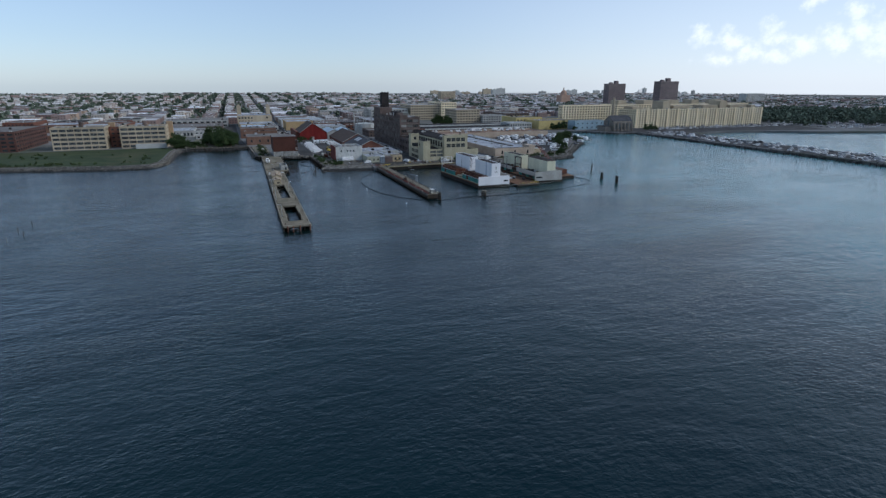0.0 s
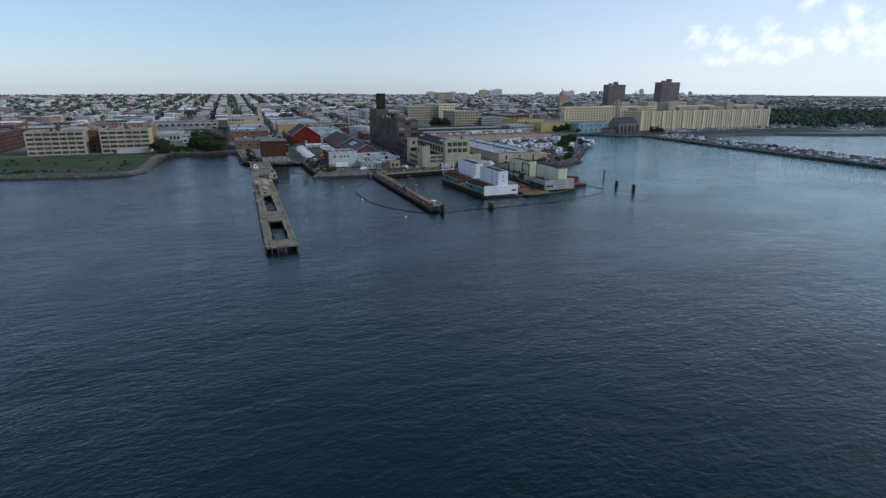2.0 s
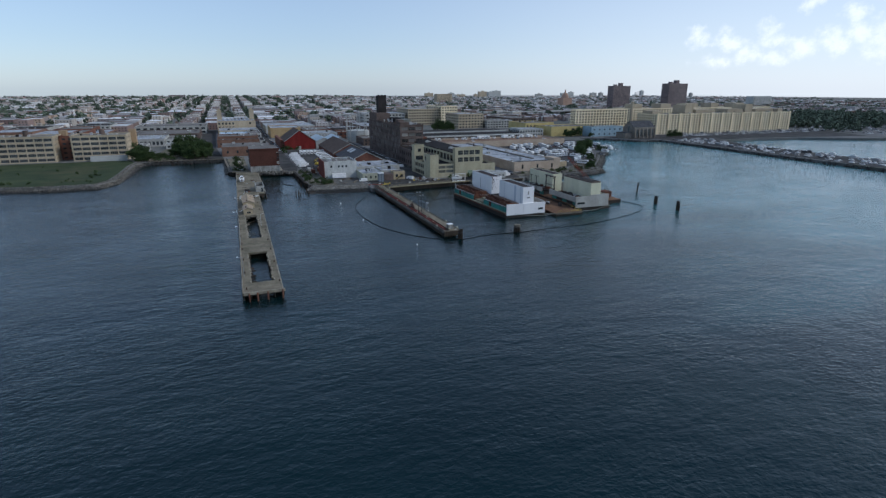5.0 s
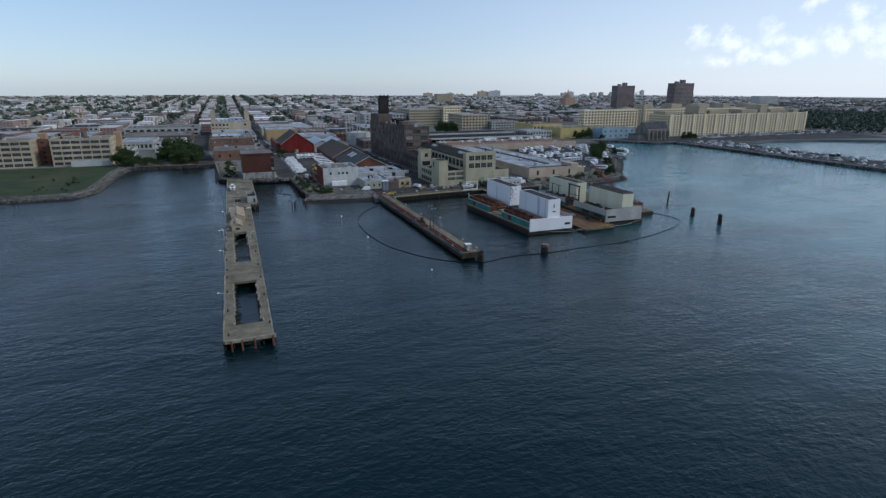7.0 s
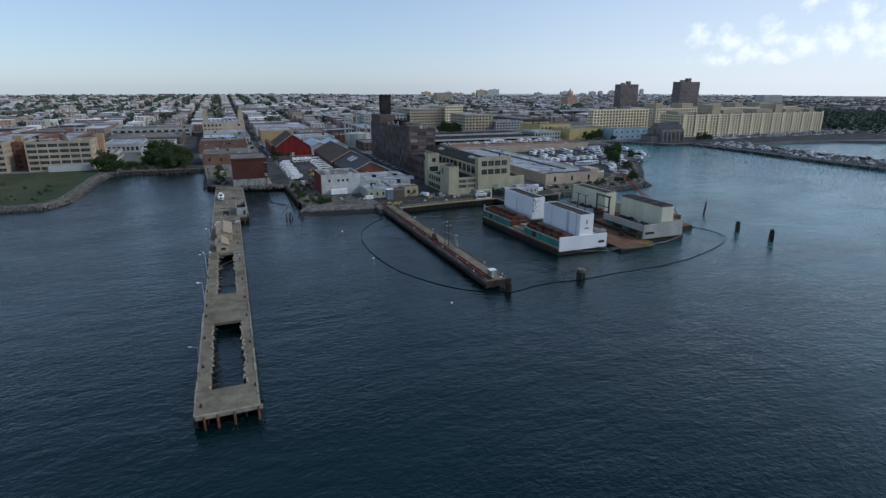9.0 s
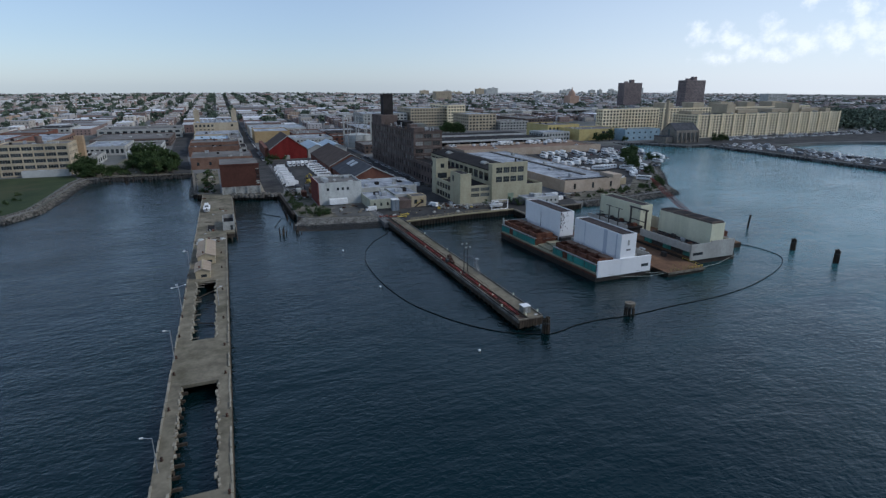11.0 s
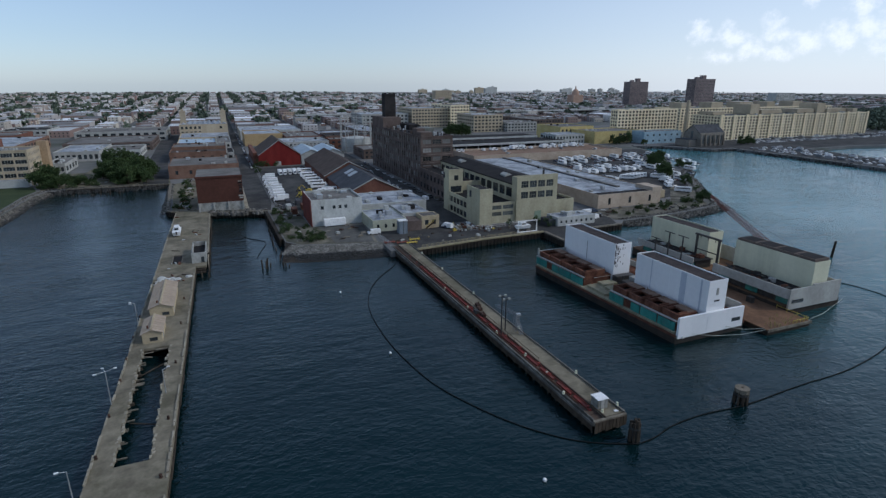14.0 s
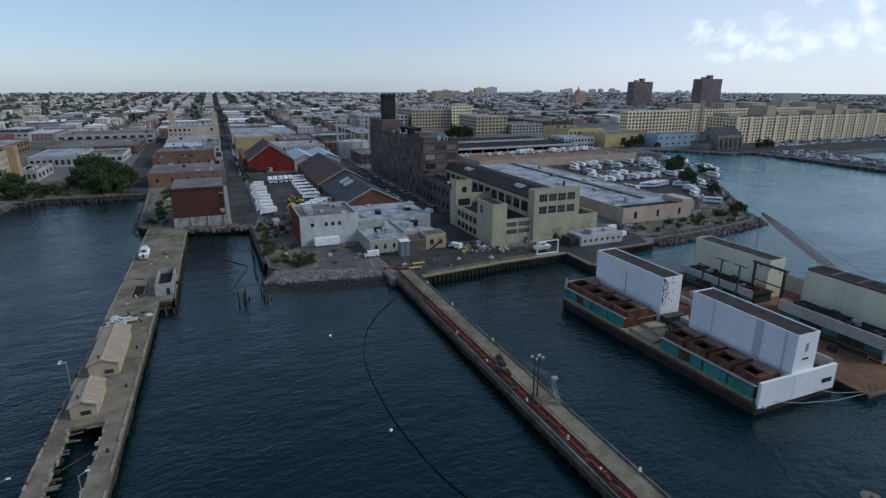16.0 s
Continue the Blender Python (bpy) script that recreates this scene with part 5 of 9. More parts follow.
def white_barge():
    b = thing("power_barge", "power barge with two tall white sheet-metal houses and rusty air intakes", "barge", (53, -65, 0), "power barges")
    part("hull", Shape().prism([(40.6, -96.4), (63.6, -96.3), (63.6, -34), (37.4, -36)], -1.2, 2.3), HULL, b)
    part("rub_rail", Shape().prism([(40.3, -96.5), (40.6, -96.5), (37.4, -36), (37.1, -36)], 1.9, 2.5).box(63.6, 63.9, -96.4, -34, 1.9, 2.5), RUST, b)
    part("deck", Shape().prism([(40.7, -95.5), (63.6, -95.5), (63.6, -34), (37.5, -36)], 2.304, 2.8), TAN_DECK, b)
    # turbine rooms: teal louvred sides, rust tops
    for y0, y1 in ((-95.2, -71.0), (-59.5, -34.5)):
        side = lambda y: -0.052 * (y + 95.5)
        room = part("turbine_room", Shape().prism([(41.7 + side(y0), y0), (49.8, y0), (49.8, y1), (41.7 + side(y1), y1)], 2.804, 5.4), RUST, b, "rusty turbine room")
        n = 4
        step = (y1 - y0) / n
        def slab(xa, xb, ya, yb, za, zb):
            return Shape().prism([(xa + side(ya), ya), (xb + side(ya), ya), (xb + side(yb), yb), (xa + side(yb), yb)], za, zb)
        for i in range(n):
            a = y0 + i * step
            if i != 2:
                part("side_panel", slab(41.4, 41.68, a + 0.25, a + step - 0.25, 2.82, 5.1), TEAL, room, "teal painted side panel")
                rib = Shape()
                for k in range(1, 4):
                    y = a + 0.25 + (step - 0.5) * k / 4
                    rib.box(41.3 + side(y), 41.4 + side(y), y - 0.06, y + 0.06, 2.85, 5.05)
                part("panel_ribs", rib, TEAL, room)
            else:
                part("side_panel", slab(41.4, 41.68, a + 0.25, a + step * 0.55, 2.82, 5.1), TEAL, room)
            intake_box(b, 42.2 + side(a), 48.5 + side(a) * 0.4, a + 0.35, a + step - 0.35, 5.404, 7.0)
            part("walkway", slab(41.3, 42.2, a, a + step - 0.1, 5.404, 5.52), GREY_WALL, room)
    part("deck_house", Shape().box(40.2, 56.4, -69.2, -60.8, 2.804, 3.6), TAN_DECK, b, "low tan deck house")
    for x0, x1, y0, y1, z1, m in ((43.5, 48.5, -64.5, -61.4, 4.4, TAN_DECK), (43.0, 46.5, -68.6, -65.5, 4.3, TAN_DECK), (49, 55.5, -63.6, -61.4, 5.8, STEEL), (49.5, 52, -68.8, -65, 5.2, STEEL), (52.6, 55.8, -68.4, -64.6, 6.0, GREY_WALL)):
        part("deck_gear", Shape().box(x0, x1, y0, y1, 3.604, z1), m, b)
    for x, y, z1 in ((50.6, -64.3, 6.2), (47.4, -66.6, 5.2), (54.2, -66, 7.0)):
        part("deck_pipe", Shape().tube((x, y, 3.6), (x, y, z1), 0.28, 8), STEEL, b)
    part("hand_rail", Shape().tube((43, -60.2, 5.2), (49.5, -60.2, 5.2), 0.06, 5).tube((43, -70.3, 5.2), (49.5, -70.3, 5.2), 0.06, 5), GREY_WALL, b)
    for ya, yb in ((-95.9, -69.7), (-60.1, -33.6)):
        h = stack_house("stack_house", b, 50.2, 56.4, ya, yb, 2.804, 15.1, WHITE_WALL, "tall windowless white metal house with a dark roof")
        for k in range(1, 4):
            y = ya + (yb - ya) * k / 4
            part("panel_seam", Shape().box(50.15, 50.2, y - 0.05, y + 0.05, 3, 15.0), WHITE_WALL, h)
    for ya, w in ((-88.6, 1.9), (-93.8, 0.5), (-76.2, 0.35)):
        part("repaired_strip", Shape().box(50.14, 50.196, ya, ya + w, 6.5, 14.9), surface("grey_blue_sheet", (0.40, 0.43, 0.49), (0.48, 0.51, 0.57), 0.3, 1.5, 0.6, grit=0.08), b, "grey-blue repaired strip of cladding")
    rk2 = random.Random(14)
    for k in range(26):
        y = rk2.choice((rk2.uniform(-94.5, -71.5), rk2.uniform(-59, -35), rk2.uniform(-69, -61)))
        x = rk2.uniform(48.9, 49.9) if y < -69.5 or y > -60.5 else rk2.uniform(44, 55)
        z = 5.404 if y < -69.5 or y > -60.5 else 3.604
        part("conduit", Shape().tube((x, y, z), (x, y, z + rk2.uniform(0.4, 1.5)), 0.07, 6).tube((x, y, z + 0.35), (x - rk2.uniform(0.3, 0.9), y + rk2.uniform(-0.9, 0.9), z + 0.35), 0.06, 5), rk2.choice((STEEL, RUST, GALV)), b)
    part("vent", Shape().box(52.9, 53.6, -96.0, -95.9, 11.2, 13.0), GREY_WALL, b)
    part("vent", Shape().box(52.5, 54.2, -96.0, -95.9, 9.4, 9.8), STEEL, b)
    peel = random.Random(4)
    for k in range(44):
        x = 50.3 + peel.random() * peel.random() * 4.6
        z = peel.uniform(7.5, 14.6)
        part("peeled_patch", Shape().box(x, x + peel.uniform(0.06, 0.22), -60.16, -60.1, z, min(14.9, z + peel.uniform(0.2, 1.3))), HULL, b)
    # white end wall across the bow
    part("end_wall", Shape().box(41.0, 50.2, -96.75, -96.1, 1.5, 7.0).box(50.2, 56.4, -96.8, -95.92, 1.5, 7.0).box(56.4, 62.7, -96.75, -96.1, 1.5, 7.0), WHITE_WALL, b, "white sheet-metal end wall with a dark slot")
    part("slot", Shape().box(58.7, 61.6, -96.82, -96.74, 3.3, 4.3), GLASS, b)
    part("side_wall", Shape().box(62.5, 62.9, -95.6, -70, 2.804, 7.4).box(62.5, 62.9, -59, -34, 2.804, 6.6), GREY_WALL, b)
    part("exhaust_gear", Shape().box(57, 62.2, -95, -71, 2.804, 5.0).box(57, 62.2, -59, -35, 2.804, 5.0), RUST, b)
    g = random.Random(8)
    for k in range(14):
        y = g.choice((g.uniform(-94, -73), g.uniform(-58, -37)))
        x = g.uniform(57.3, 59.8)
        part("machine_box", Shape().box(x, x + g.uniform(1, 2.2), y, y + g.uniform(1, 2.5), 5.004, 5.0 + g.uniform(0.5, 1.6)), g.choice((RUST, STEEL, GREY_WALL)), b)
    # back corner frame and mast
    part("back_wall", Shape().box(39.0, 50.0, -35.0, -34.6, 2.804, 7.2), GREY_WALL, b)
    part("corner_post", Shape().box(38.6, 39.0, -35.2, -34.6, 2.3, 8.2), GREY_WALL, b)
    part("mast", Shape().tube((48.9, -48, 7), (48.9, -48, 13.2), 0.07, 6), STEEL, b)
    part("draught_mark", Shape().tube((42.6, -97.0, 1.8), (42.6, -96.7, 1.8), 0.35, 10), WHITE_PAINT, b)


def grey_barge():
    b = thing("power_barge", "power barge with cream metal houses behind a grey side wall", "barge", (94, -62, 0), "power barges")
    part("hull", Shape().box(83, 104.6, -94.2, -31, -1.2, 2.3), HULL, b)
    part("deck", Shape().box(83, 104.6, -93.6, -31, 2.304, 2.7), DECK, b)
    part("end_wall", Shape().box(82.6, 92.0, -94.7, -94.2, 1.8, 7.7).box(92.0, 103.2, -94.7, -94.2, 1.8, 8.2), GREY_WALL, b, "grey sheet-metal end wall")
    part("slot", Shape().box(83.6, 88.2, -94.76, -94.7, 3.6, 4.6), GLASS, b)
    part("side_wall", Shape().box(82.4, 82.75, -94.2, -68.4, 4.9, 7.7), GREY_WALL, b)
    part("side_wall", Shape().box(82.4, 82.75, -60.5, -34, 4.9, 7.0), GREY_WALL, b)
    part("side_wall", Shape().box(102.8, 103.2, -94.2, -34, 2.704, 7.7), GREY_WALL, b)
    part("gallery_floor", Shape().box(82.75, 92.2, -94.2, -68.4, 5.6, 5.9).box(82.75, 91.2, -60.5, -34, 5.4, 5.7), TAR, b)
    for y0, y1 in ((-94, -69), (-60, -35)):
        room = part("turbine_room", Shape().box(84.2, 91.0, y0, y1, 2.704, 5.35), STEEL, b)
        n = 5
        for i in range(n):
            a = y0 + (y1 - y0) * i / n
            part("side_panel", Shape().box(83.9, 84.2, a + 0.4, a + (y1 - y0) / n - 0.7, 2.75, 4.9), TEAL if i % 2 == 0 else STEEL, room)
    g = random.Random(9)
    for k in range(30):
        y = g.choice((g.uniform(-93, -70), g.uniform(-59, -36)))
        x = g.uniform(83.4, 90)
        z = 5.9 if y < -65 else 5.7
        part("machine_box", Shape().box(x, x + g.uniform(0.6, 2.0), y, y + g.uniform(0.6, 2.0), z + 0.004, z + g.uniform(0.3, 1.3)), g.choice((RUST, STEEL, STEEL, GREY_WALL)), b)
    for k in range(40):
        y = g.choice((g.uniform(-93, -70), g.uniform(-59, -36)))
        x, z = g.uniform(83.2, 90.5), 5.9 if y < -65 else 5.7
        part("conduit", Shape().tube((x, y, z + 0.3), (x + g.uniform(-0.6, 1.2), y + g.uniform(0.8, 3.0), z + 0.3 + g.uniform(-0.1, 0.7)), 0.09, 6), g.choice((RUST, STEEL, STEEL, RUST_TAN)), b)
    h = stack_house("stack_house", b, 92.2, 98.5, -93.6, -67.6, 2.704, 14.2, CREAM_WALL, "tall cream metal house with dark roof boxes")
    for i in range(4):
        ya = -93.2 + 6.4 * i
        s = Shape().box(92.5, 98.2, ya, ya + 6.2, 13.95, 14.9)
        box = part("roof_box", s, surface("brown_metal", (0.09, 0.07, 0.06), (0.13, 0.105, 0.09), 0.3, 1.5, 0.8), h)
        part("box_opening", Shape().box(93.0, 97.7, ya + 0.5, ya + 5.7, 14.904, 15.0), TAR, box)
    stack_house("stack_house", b, 90.8, 97.0, -58.2, -31.5, 2.704, 14.2, CREAM_WALL, "tall cream metal house with a flat dark roof")


white_barge()
grey_barge()


def floating_dock():
    d = thing("floating_dock", "low rusty brown floating dock between the barges", "dock", (74, -70, 0))
    part("pontoon", Shape().box(66.4, 82.2, -101.5, -40, -0.8, 1.3), BULKHEAD, d)
    part("deck", Shape().box(66.3, 82.3, -101.6, -40, 1.304, 1.6), DECK, d)
    part("edge_beam", Shape().box(66.2, 82.4, -101.9, -101.6, 1.0, 1.75), TIMBER, d)
    g = random.Random(12)
    s = Shape()
    for k in range(60):
        x, y = g.uniform(68, 82), g.choice((-101.4 + g.random() * 1.4, g.uniform(-101, -96)))
        s.tube((x, y, 1.5), (x + g.uniform(-0.8, 0.8), y + g.uniform(-0.6, 0.6), 1.5 + g.uniform(0.3, 1.3)), 0.05, 4)
    part("dry_weeds", s, surface("dry_weed", (0.24, 0.20, 0.07), (0.34, 0.29, 0.12), 0.5, 3.0, 0.95), d, "yellow dry weeds", kind="stuff")
    part("yellow_rail", Shape().tube((81.8, -101, 2.4), (81.8, -92, 2.4), 0.07, 6).tube((81.8, -101.2, 2.4), (76, -101.2, 2.4), 0.07, 6), YELLOW_STEEL, d)
    post = Shape().tube((0, 0, 0), (0, 0, 1.05), 0.08, 6).mesh("rail_post", (0, 0, 0), YELLOW_STEEL)
    for i in range(4):
        shared("rail_post", post, d, (81.8, -101 + 3 * i, 1.6))
    for i in range(4):
        shared("rail_post", post, d, (80.2 - 1.4 * i, -101.2, 1.6))
    for k in range(12):
        x, y = g.uniform(67.5, 80), g.uniform(-92, -45)
        m = g.choice((RUST, STEEL, GREY_WALL, DIRTY_WHITE))
        part("deck_box", Shape().box(x, x + g.uniform(0.8, 2.4), y, y + g.uniform(0.8, 2.8), 1.604, 1.6 + g.uniform(0.5, 1.8)), m, d)
    return d


floating_dock()


def portal(x, y0, y1, z0, z1, label):
    """A dark steel portal frame carrying conductors."""
    p = thing("portal_frame", label, "steel frame", (x, (y0 + y1) / 2, z0), "portal frames on the barges")
    for y in (y0, y1):
        part("column", Shape().box(x - 0.28, x + 0.28, y - 0.28, y + 0.28, z0, z1), STEEL, p)
    part("beam", Shape().box(x - 0.3, x + 0.3, y0 - 0.8, y1 + 0.8, z1 + 0.002, z1 + 0.6), STEEL, p)
    h = z0 + (z1 - z0) * 0.55
    part("cross_beam", Shape().box(x - 0.15, x + 0.15, y0 + 0.28, y1 - 0.28, h, h + 0.3), STEEL, p)
    for k in range(3):
        y = y0 + (y1 - y0) * (k + 0.5) / 3
        part("insulator", Shape().tube((x, y, z1 - 0.9), (x, y, z1), 0.12, 6), BROWN_BRICK, p)


portal(87.6, -65.2, -56.2, 2.704, 13.4, "dark steel portal frame with insulators")


def tee_pole(x, y, z0, z1):
    t = thing("conductor_pole", "dark steel pole with a crossarm between the barges", "steel pole", (x, y, z0), "conductor poles")
    part("pole", Shape().box(x - 0.16, x + 0.16, y - 0.16, y + 0.16, z0, z1), STEEL, t)
    part("crossarm", Shape().box(x - 0.12, x + 0.12, y - 2.2, y + 2.2, z1 + 0.002, z1 + 0.25), STEEL, t)


tee_pole(80.5, -57, 1.604, 13.5)
tee_pole(80.5, -51, 1.604, 13.5)
tee_pole(80.5, -45, 1.604, 10.0)


def lattice(a, b, w, parent, name, material, bays, tip=0.35):
    """A four-chord lattice boom."""
    a, b = Vector(a), Vector(b)
    q = (b - a).to_track_quat("Z", "Y")
    corners = [Vector((sx * w / 2, sy * w / 2, 0)) for sx, sy in ((-1, -1), (1, -1), (1, 1), (-1, 1))]
    s = Shape()
    rings = []
    for i in range(bays + 1):
        t = i / bays
        k = 1 - (1 - tip) * max(0, (t - 0.8) / 0.2)
        rings.append([a.lerp(b, t) + q @ (c * k) for c in corners])
    for lo, hi in zip(rings, rings[1:]):
        for j in range(4):
            s.tube(lo[j], hi[j], 0.11, 4)
            s.tube(lo[j], hi[(j + 1) % 4], 0.06, 4)
            s.tube(hi[j], hi[(j + 1) % 4], 0.06, 4)
    part(name, s, material, parent)


CRANE_PAINT = surface("faded_red_steel", (0.16, 0.045, 0.035), (0.24, 0.08, 0.06), 0.5, 2.5, 0.8, stain=(0.1, 0.07, 0.06))


def crane():
    c = thing("crane_barge", "floating crane with a reddish lattice boom behind the barges", "crane", (114, -74, 0))
    part("pontoon", Shape().box(108.6, 120, -84, -62, -0.8, 1.8), HULL, c)
    part("deck", Shape().box(108.6, 120, -84, -62, 1.804, 2.0), DECK, c)
    part("cab", Shape().box(111.5, 116.5, -80, -73.5, 3.0, 6.0), RUST, c)
    part("turntable", Shape().tube((114, -76, 2.0), (114, -76, 3.0), 2.4, 14), STEEL, c)
    lattice((114, -73, 4.3), CRANE_TIP, 1.5, c, "boom", CRANE_PAINT, 18)
    part("hoist_cable", Shape().tube(CRANE_TIP, (CRANE_TIP[0], CRANE_TIP[1], 6), 0.05, 4), STEEL, c)
    part("gantry", Shape().tube((112.5, -79, 6.0), (113.5, -77, 9), 0.15, 5).tube((115.5, -79, 6.0), (114.5, -77, 9), 0.15, 5), STEEL, c)
    part("pendant", Shape().tube((114, -77, 9), CRANE_TIP, 0.05, 4), STEEL, c)


CRANE_TIP = (117.0, -33.2, 20.4)
crane()


def mooring_line(points, label, material, r=0.07):
    s = Shape()
    for a, b in zip(points, points[1:]):
        s.tube(a, b, r, 5)
    solo("mooring_line", s, material, label, "rope", "mooring lines")


ROPE = surface("rope", (0.30, 0.31, 0.27), (0.40, 0.41, 0.36), 1.0, 5.0, 0.9)
mooring_line([(44, -96.4, 2.4), (52, -98.0, 1.0), (60, -99.6, 0.7), (66.4, -101.0, 1.5)], "pale mooring rope between barge and dock", ROPE)
mooring_line([(56, -96.4, 2.4), (62, -98.4, 1.2), (66.4, -100.4, 1.6)], "pale mooring rope between barge and dock", ROPE)
mooring_line([(82, -101, 1.6), (92, -98.5, 0.9), (104, -95.5, 2.2)], "pale mooring rope at the grey barge", ROPE)
mooring_line([(66, -31, 2.5), (76, -18, 1.6), (84, -3, 2.8)], "dark mooring cable to the quay", STEEL)
mooring_line([(83, -31, 2.5), (84, -18, 1.6), (86, -2, 2.8)], "dark mooring cable to the quay", STEEL)


# ---------------------------------------------------------------- buildings
def facade(wall, face, a0, a1, at, z0, z1, floors, bays, win=(0.7, 0.6), depth=0.3, edge=0.6, sill=0.5, skip=()):
    """Piers and spandrels of one wall, with real openings. Returns the openings as (middle, width, height).
    face: which way the wall looks; a0..a1: its extent; at: its plane."""
    sign = -1 if face[0] == "-" else 1
    near, far = sorted((at, at - sign * depth))
    def add(p0, p1, za, zb):
        if p1 - p0 < 0.01 or zb - za < 0.01:
            return
        if face[1] == "y":
            wall.box(p0, p1, near, far, za, zb)
        else:
            wall.box(near, far, p0, p1, za, zb)
    step = (a1 - a0 - 2 * edge) / bays
    w = step * win[0]
    fh = (z1 - z0) / floors
    h = fh * win[1]
    opens = []
    add(a0, a0 + edge + (step - w) / 2, z0, z1)
    add(a1 - edge - (step - w) / 2, a1, z0, z1)
    for i in range(1, bays):
        m = a0 + edge + step * i
        add(m - (step - w) / 2, m + (step - w) / 2, z0, z1)
    for i in range(bays):
        p0 = a0 + edge + step * i + (step - w) / 2
        z = z0
        for k in range(floors):
            low = z0 + fh * k + (fh - h) * sill
            if (i, k) in skip:
                continue
            add(p0, p0 + w, z, low)
            z = low + h
            mid = p0 + w / 2
            inner = at - sign * (depth * 0.75)
            opens.append(((mid, inner, low) if face[1] == "y" else (inner, mid, low), w, h))
        add(p0, p0 + w, z, z1)
    return opens


def pane_mesh(w, h, mullions, glass):
    s = Shape().box(-w / 2, w / 2, -0.04, 0.04, 0, h)
    return s.mesh("window", (0, 0, 0), glass)


def bars_mesh(w, h, cols, rows, paint):
    s = Shape()
    t = 0.06
    for i in range(cols + 1):
        x = -w / 2 + w * i / cols
        s.box(max(-w / 2, x - t), min(w / 2, x + t), -0.09, -0.042, 0, h)
    for k in range(rows + 1):
        z = h * k / rows
        s.box(-w / 2, w / 2, -0.1, -0.043, max(0, z - t), min(h, z + t))
    return s.mesh("frame", (0, 0, 0), paint)


def building(name, label, x0, x1, y0, y1, h, wall_mat, roof_mat, faces, zb=GROUND, parapet=0.9, category="building", group="",
             glass=None, pieces=True, units=0, seed=0, bars=None, cornice=0.0, bar_mat=None):
    """A flat-roofed building. faces: for each wall that has windows its (floors, bays, (width, height)); the others stay plain."""
    glass = glass or GLASS
    b = thing(name, label, category, ((x0 + x1) / 2, (y0 + y1) / 2, zb), group)
    z1 = zb + h
    d = 0.35
    top = z1 - parapet
    w = Shape()
    ix0, ix1 = x0 + (d if "-x" in faces else 0), x1 - (d if "+x" in faces else 0)
    iy0, iy1 = y0 + (d if "-y" in faces else 0), y1 - (d if "+y" in faces else 0)
    w.box(ix0, ix1, iy0, iy1, zb, top)
    opens = {}
    for face, spec in faces.items():
        floors, bays, win = spec[:3]
        at = {"-y": y0, "+y": y1, "-x": x0, "+x": x1}[face]
        a0, a1 = (x0, x1) if face[1] == "y" else (iy0, iy1)
        opens[face] = facade(w, face, a0, a1, at, zb, top, floors, bays, win, depth=d, edge=spec[3] if len(spec) > 3 else 0.6, skip=spec[4] if len(spec) > 4 else ())
    t = 0.4
    w.box(x0, x1, y0, y0 + t, top, z1).box(x0, x1, y1 - t, y1, top, z1).box(x0, x0 + t, y0 + t, y1 - t, top, z1).box(x1 - t, x1, y0 + t, y1 - t, top, z1)
    if cornice:
        w.box(x0 - cornice, x1 + cornice, y0 - cornice, y0, z1 - 0.7, z1 - 0.2).box(x0 - cornice, x0, y0, y1, z1 - 0.7, z1 - 0.2).box(x1, x1 + cornice, y0, y1, z1 - 0.7, z1 - 0.2)
    part("wall", w, wall_mat, b)
    part("roof", Shape().box(x0 + t, x1 - t, y0 + t, y1 - t, top + 0.004, top + 0.12), roof_mat, b)
    for face, found in opens.items():
        if not found:
            continue
        turn = {"-y": 0, "+y": math.pi, "-x": -math.pi / 2, "+x": math.pi / 2}[face]
        if pieces:
            me = pane_mesh(found[0][1], found[0][2], 0, glass)
            fr = bars_mesh(found[0][1], found[0][2], *bars, bar_mat or GREY_WALL) if bars else None
            for place, _, _ in found:
                ob = shared("window", me, b, place, turn)
                if fr:
                    f = new("frame", fr)
                    f.parent = ob
        else:
            s = Shape()
            for (px, py, pz), ww, hh in found:
                if face[1] == "y":
                    s.box(px - ww / 2, px + ww / 2, py - 0.04, py + 0.04, pz, pz + hh)
                else:
                    s.box(px - 0.04, px + 0.04, py - ww / 2, py + ww / 2, pz, pz + hh)
            part("windows", s, glass, b, kind="stuff")
    r = random.Random(seed or int(abs(x0 * 13 + y0 * 7)))
    for k in range(units):
        ux, uy = r.uniform(x0 + 1.5, max(x0 + 1.6, x1 - 4)), r.uniform(y0 + 1.5, max(y0 + 1.6, y1 - 4))
        part("roof_unit", Shape().box(ux, ux + r.uniform(1.2, 2.8), uy, uy + r.uniform(1.2, 3.0), top + 0.12, top + 0.12 + r.uniform(0.7, 2.0)), r.choice((GALV, GREY_WALL, TAR, DIRTY_WHITE)), b)
    return b


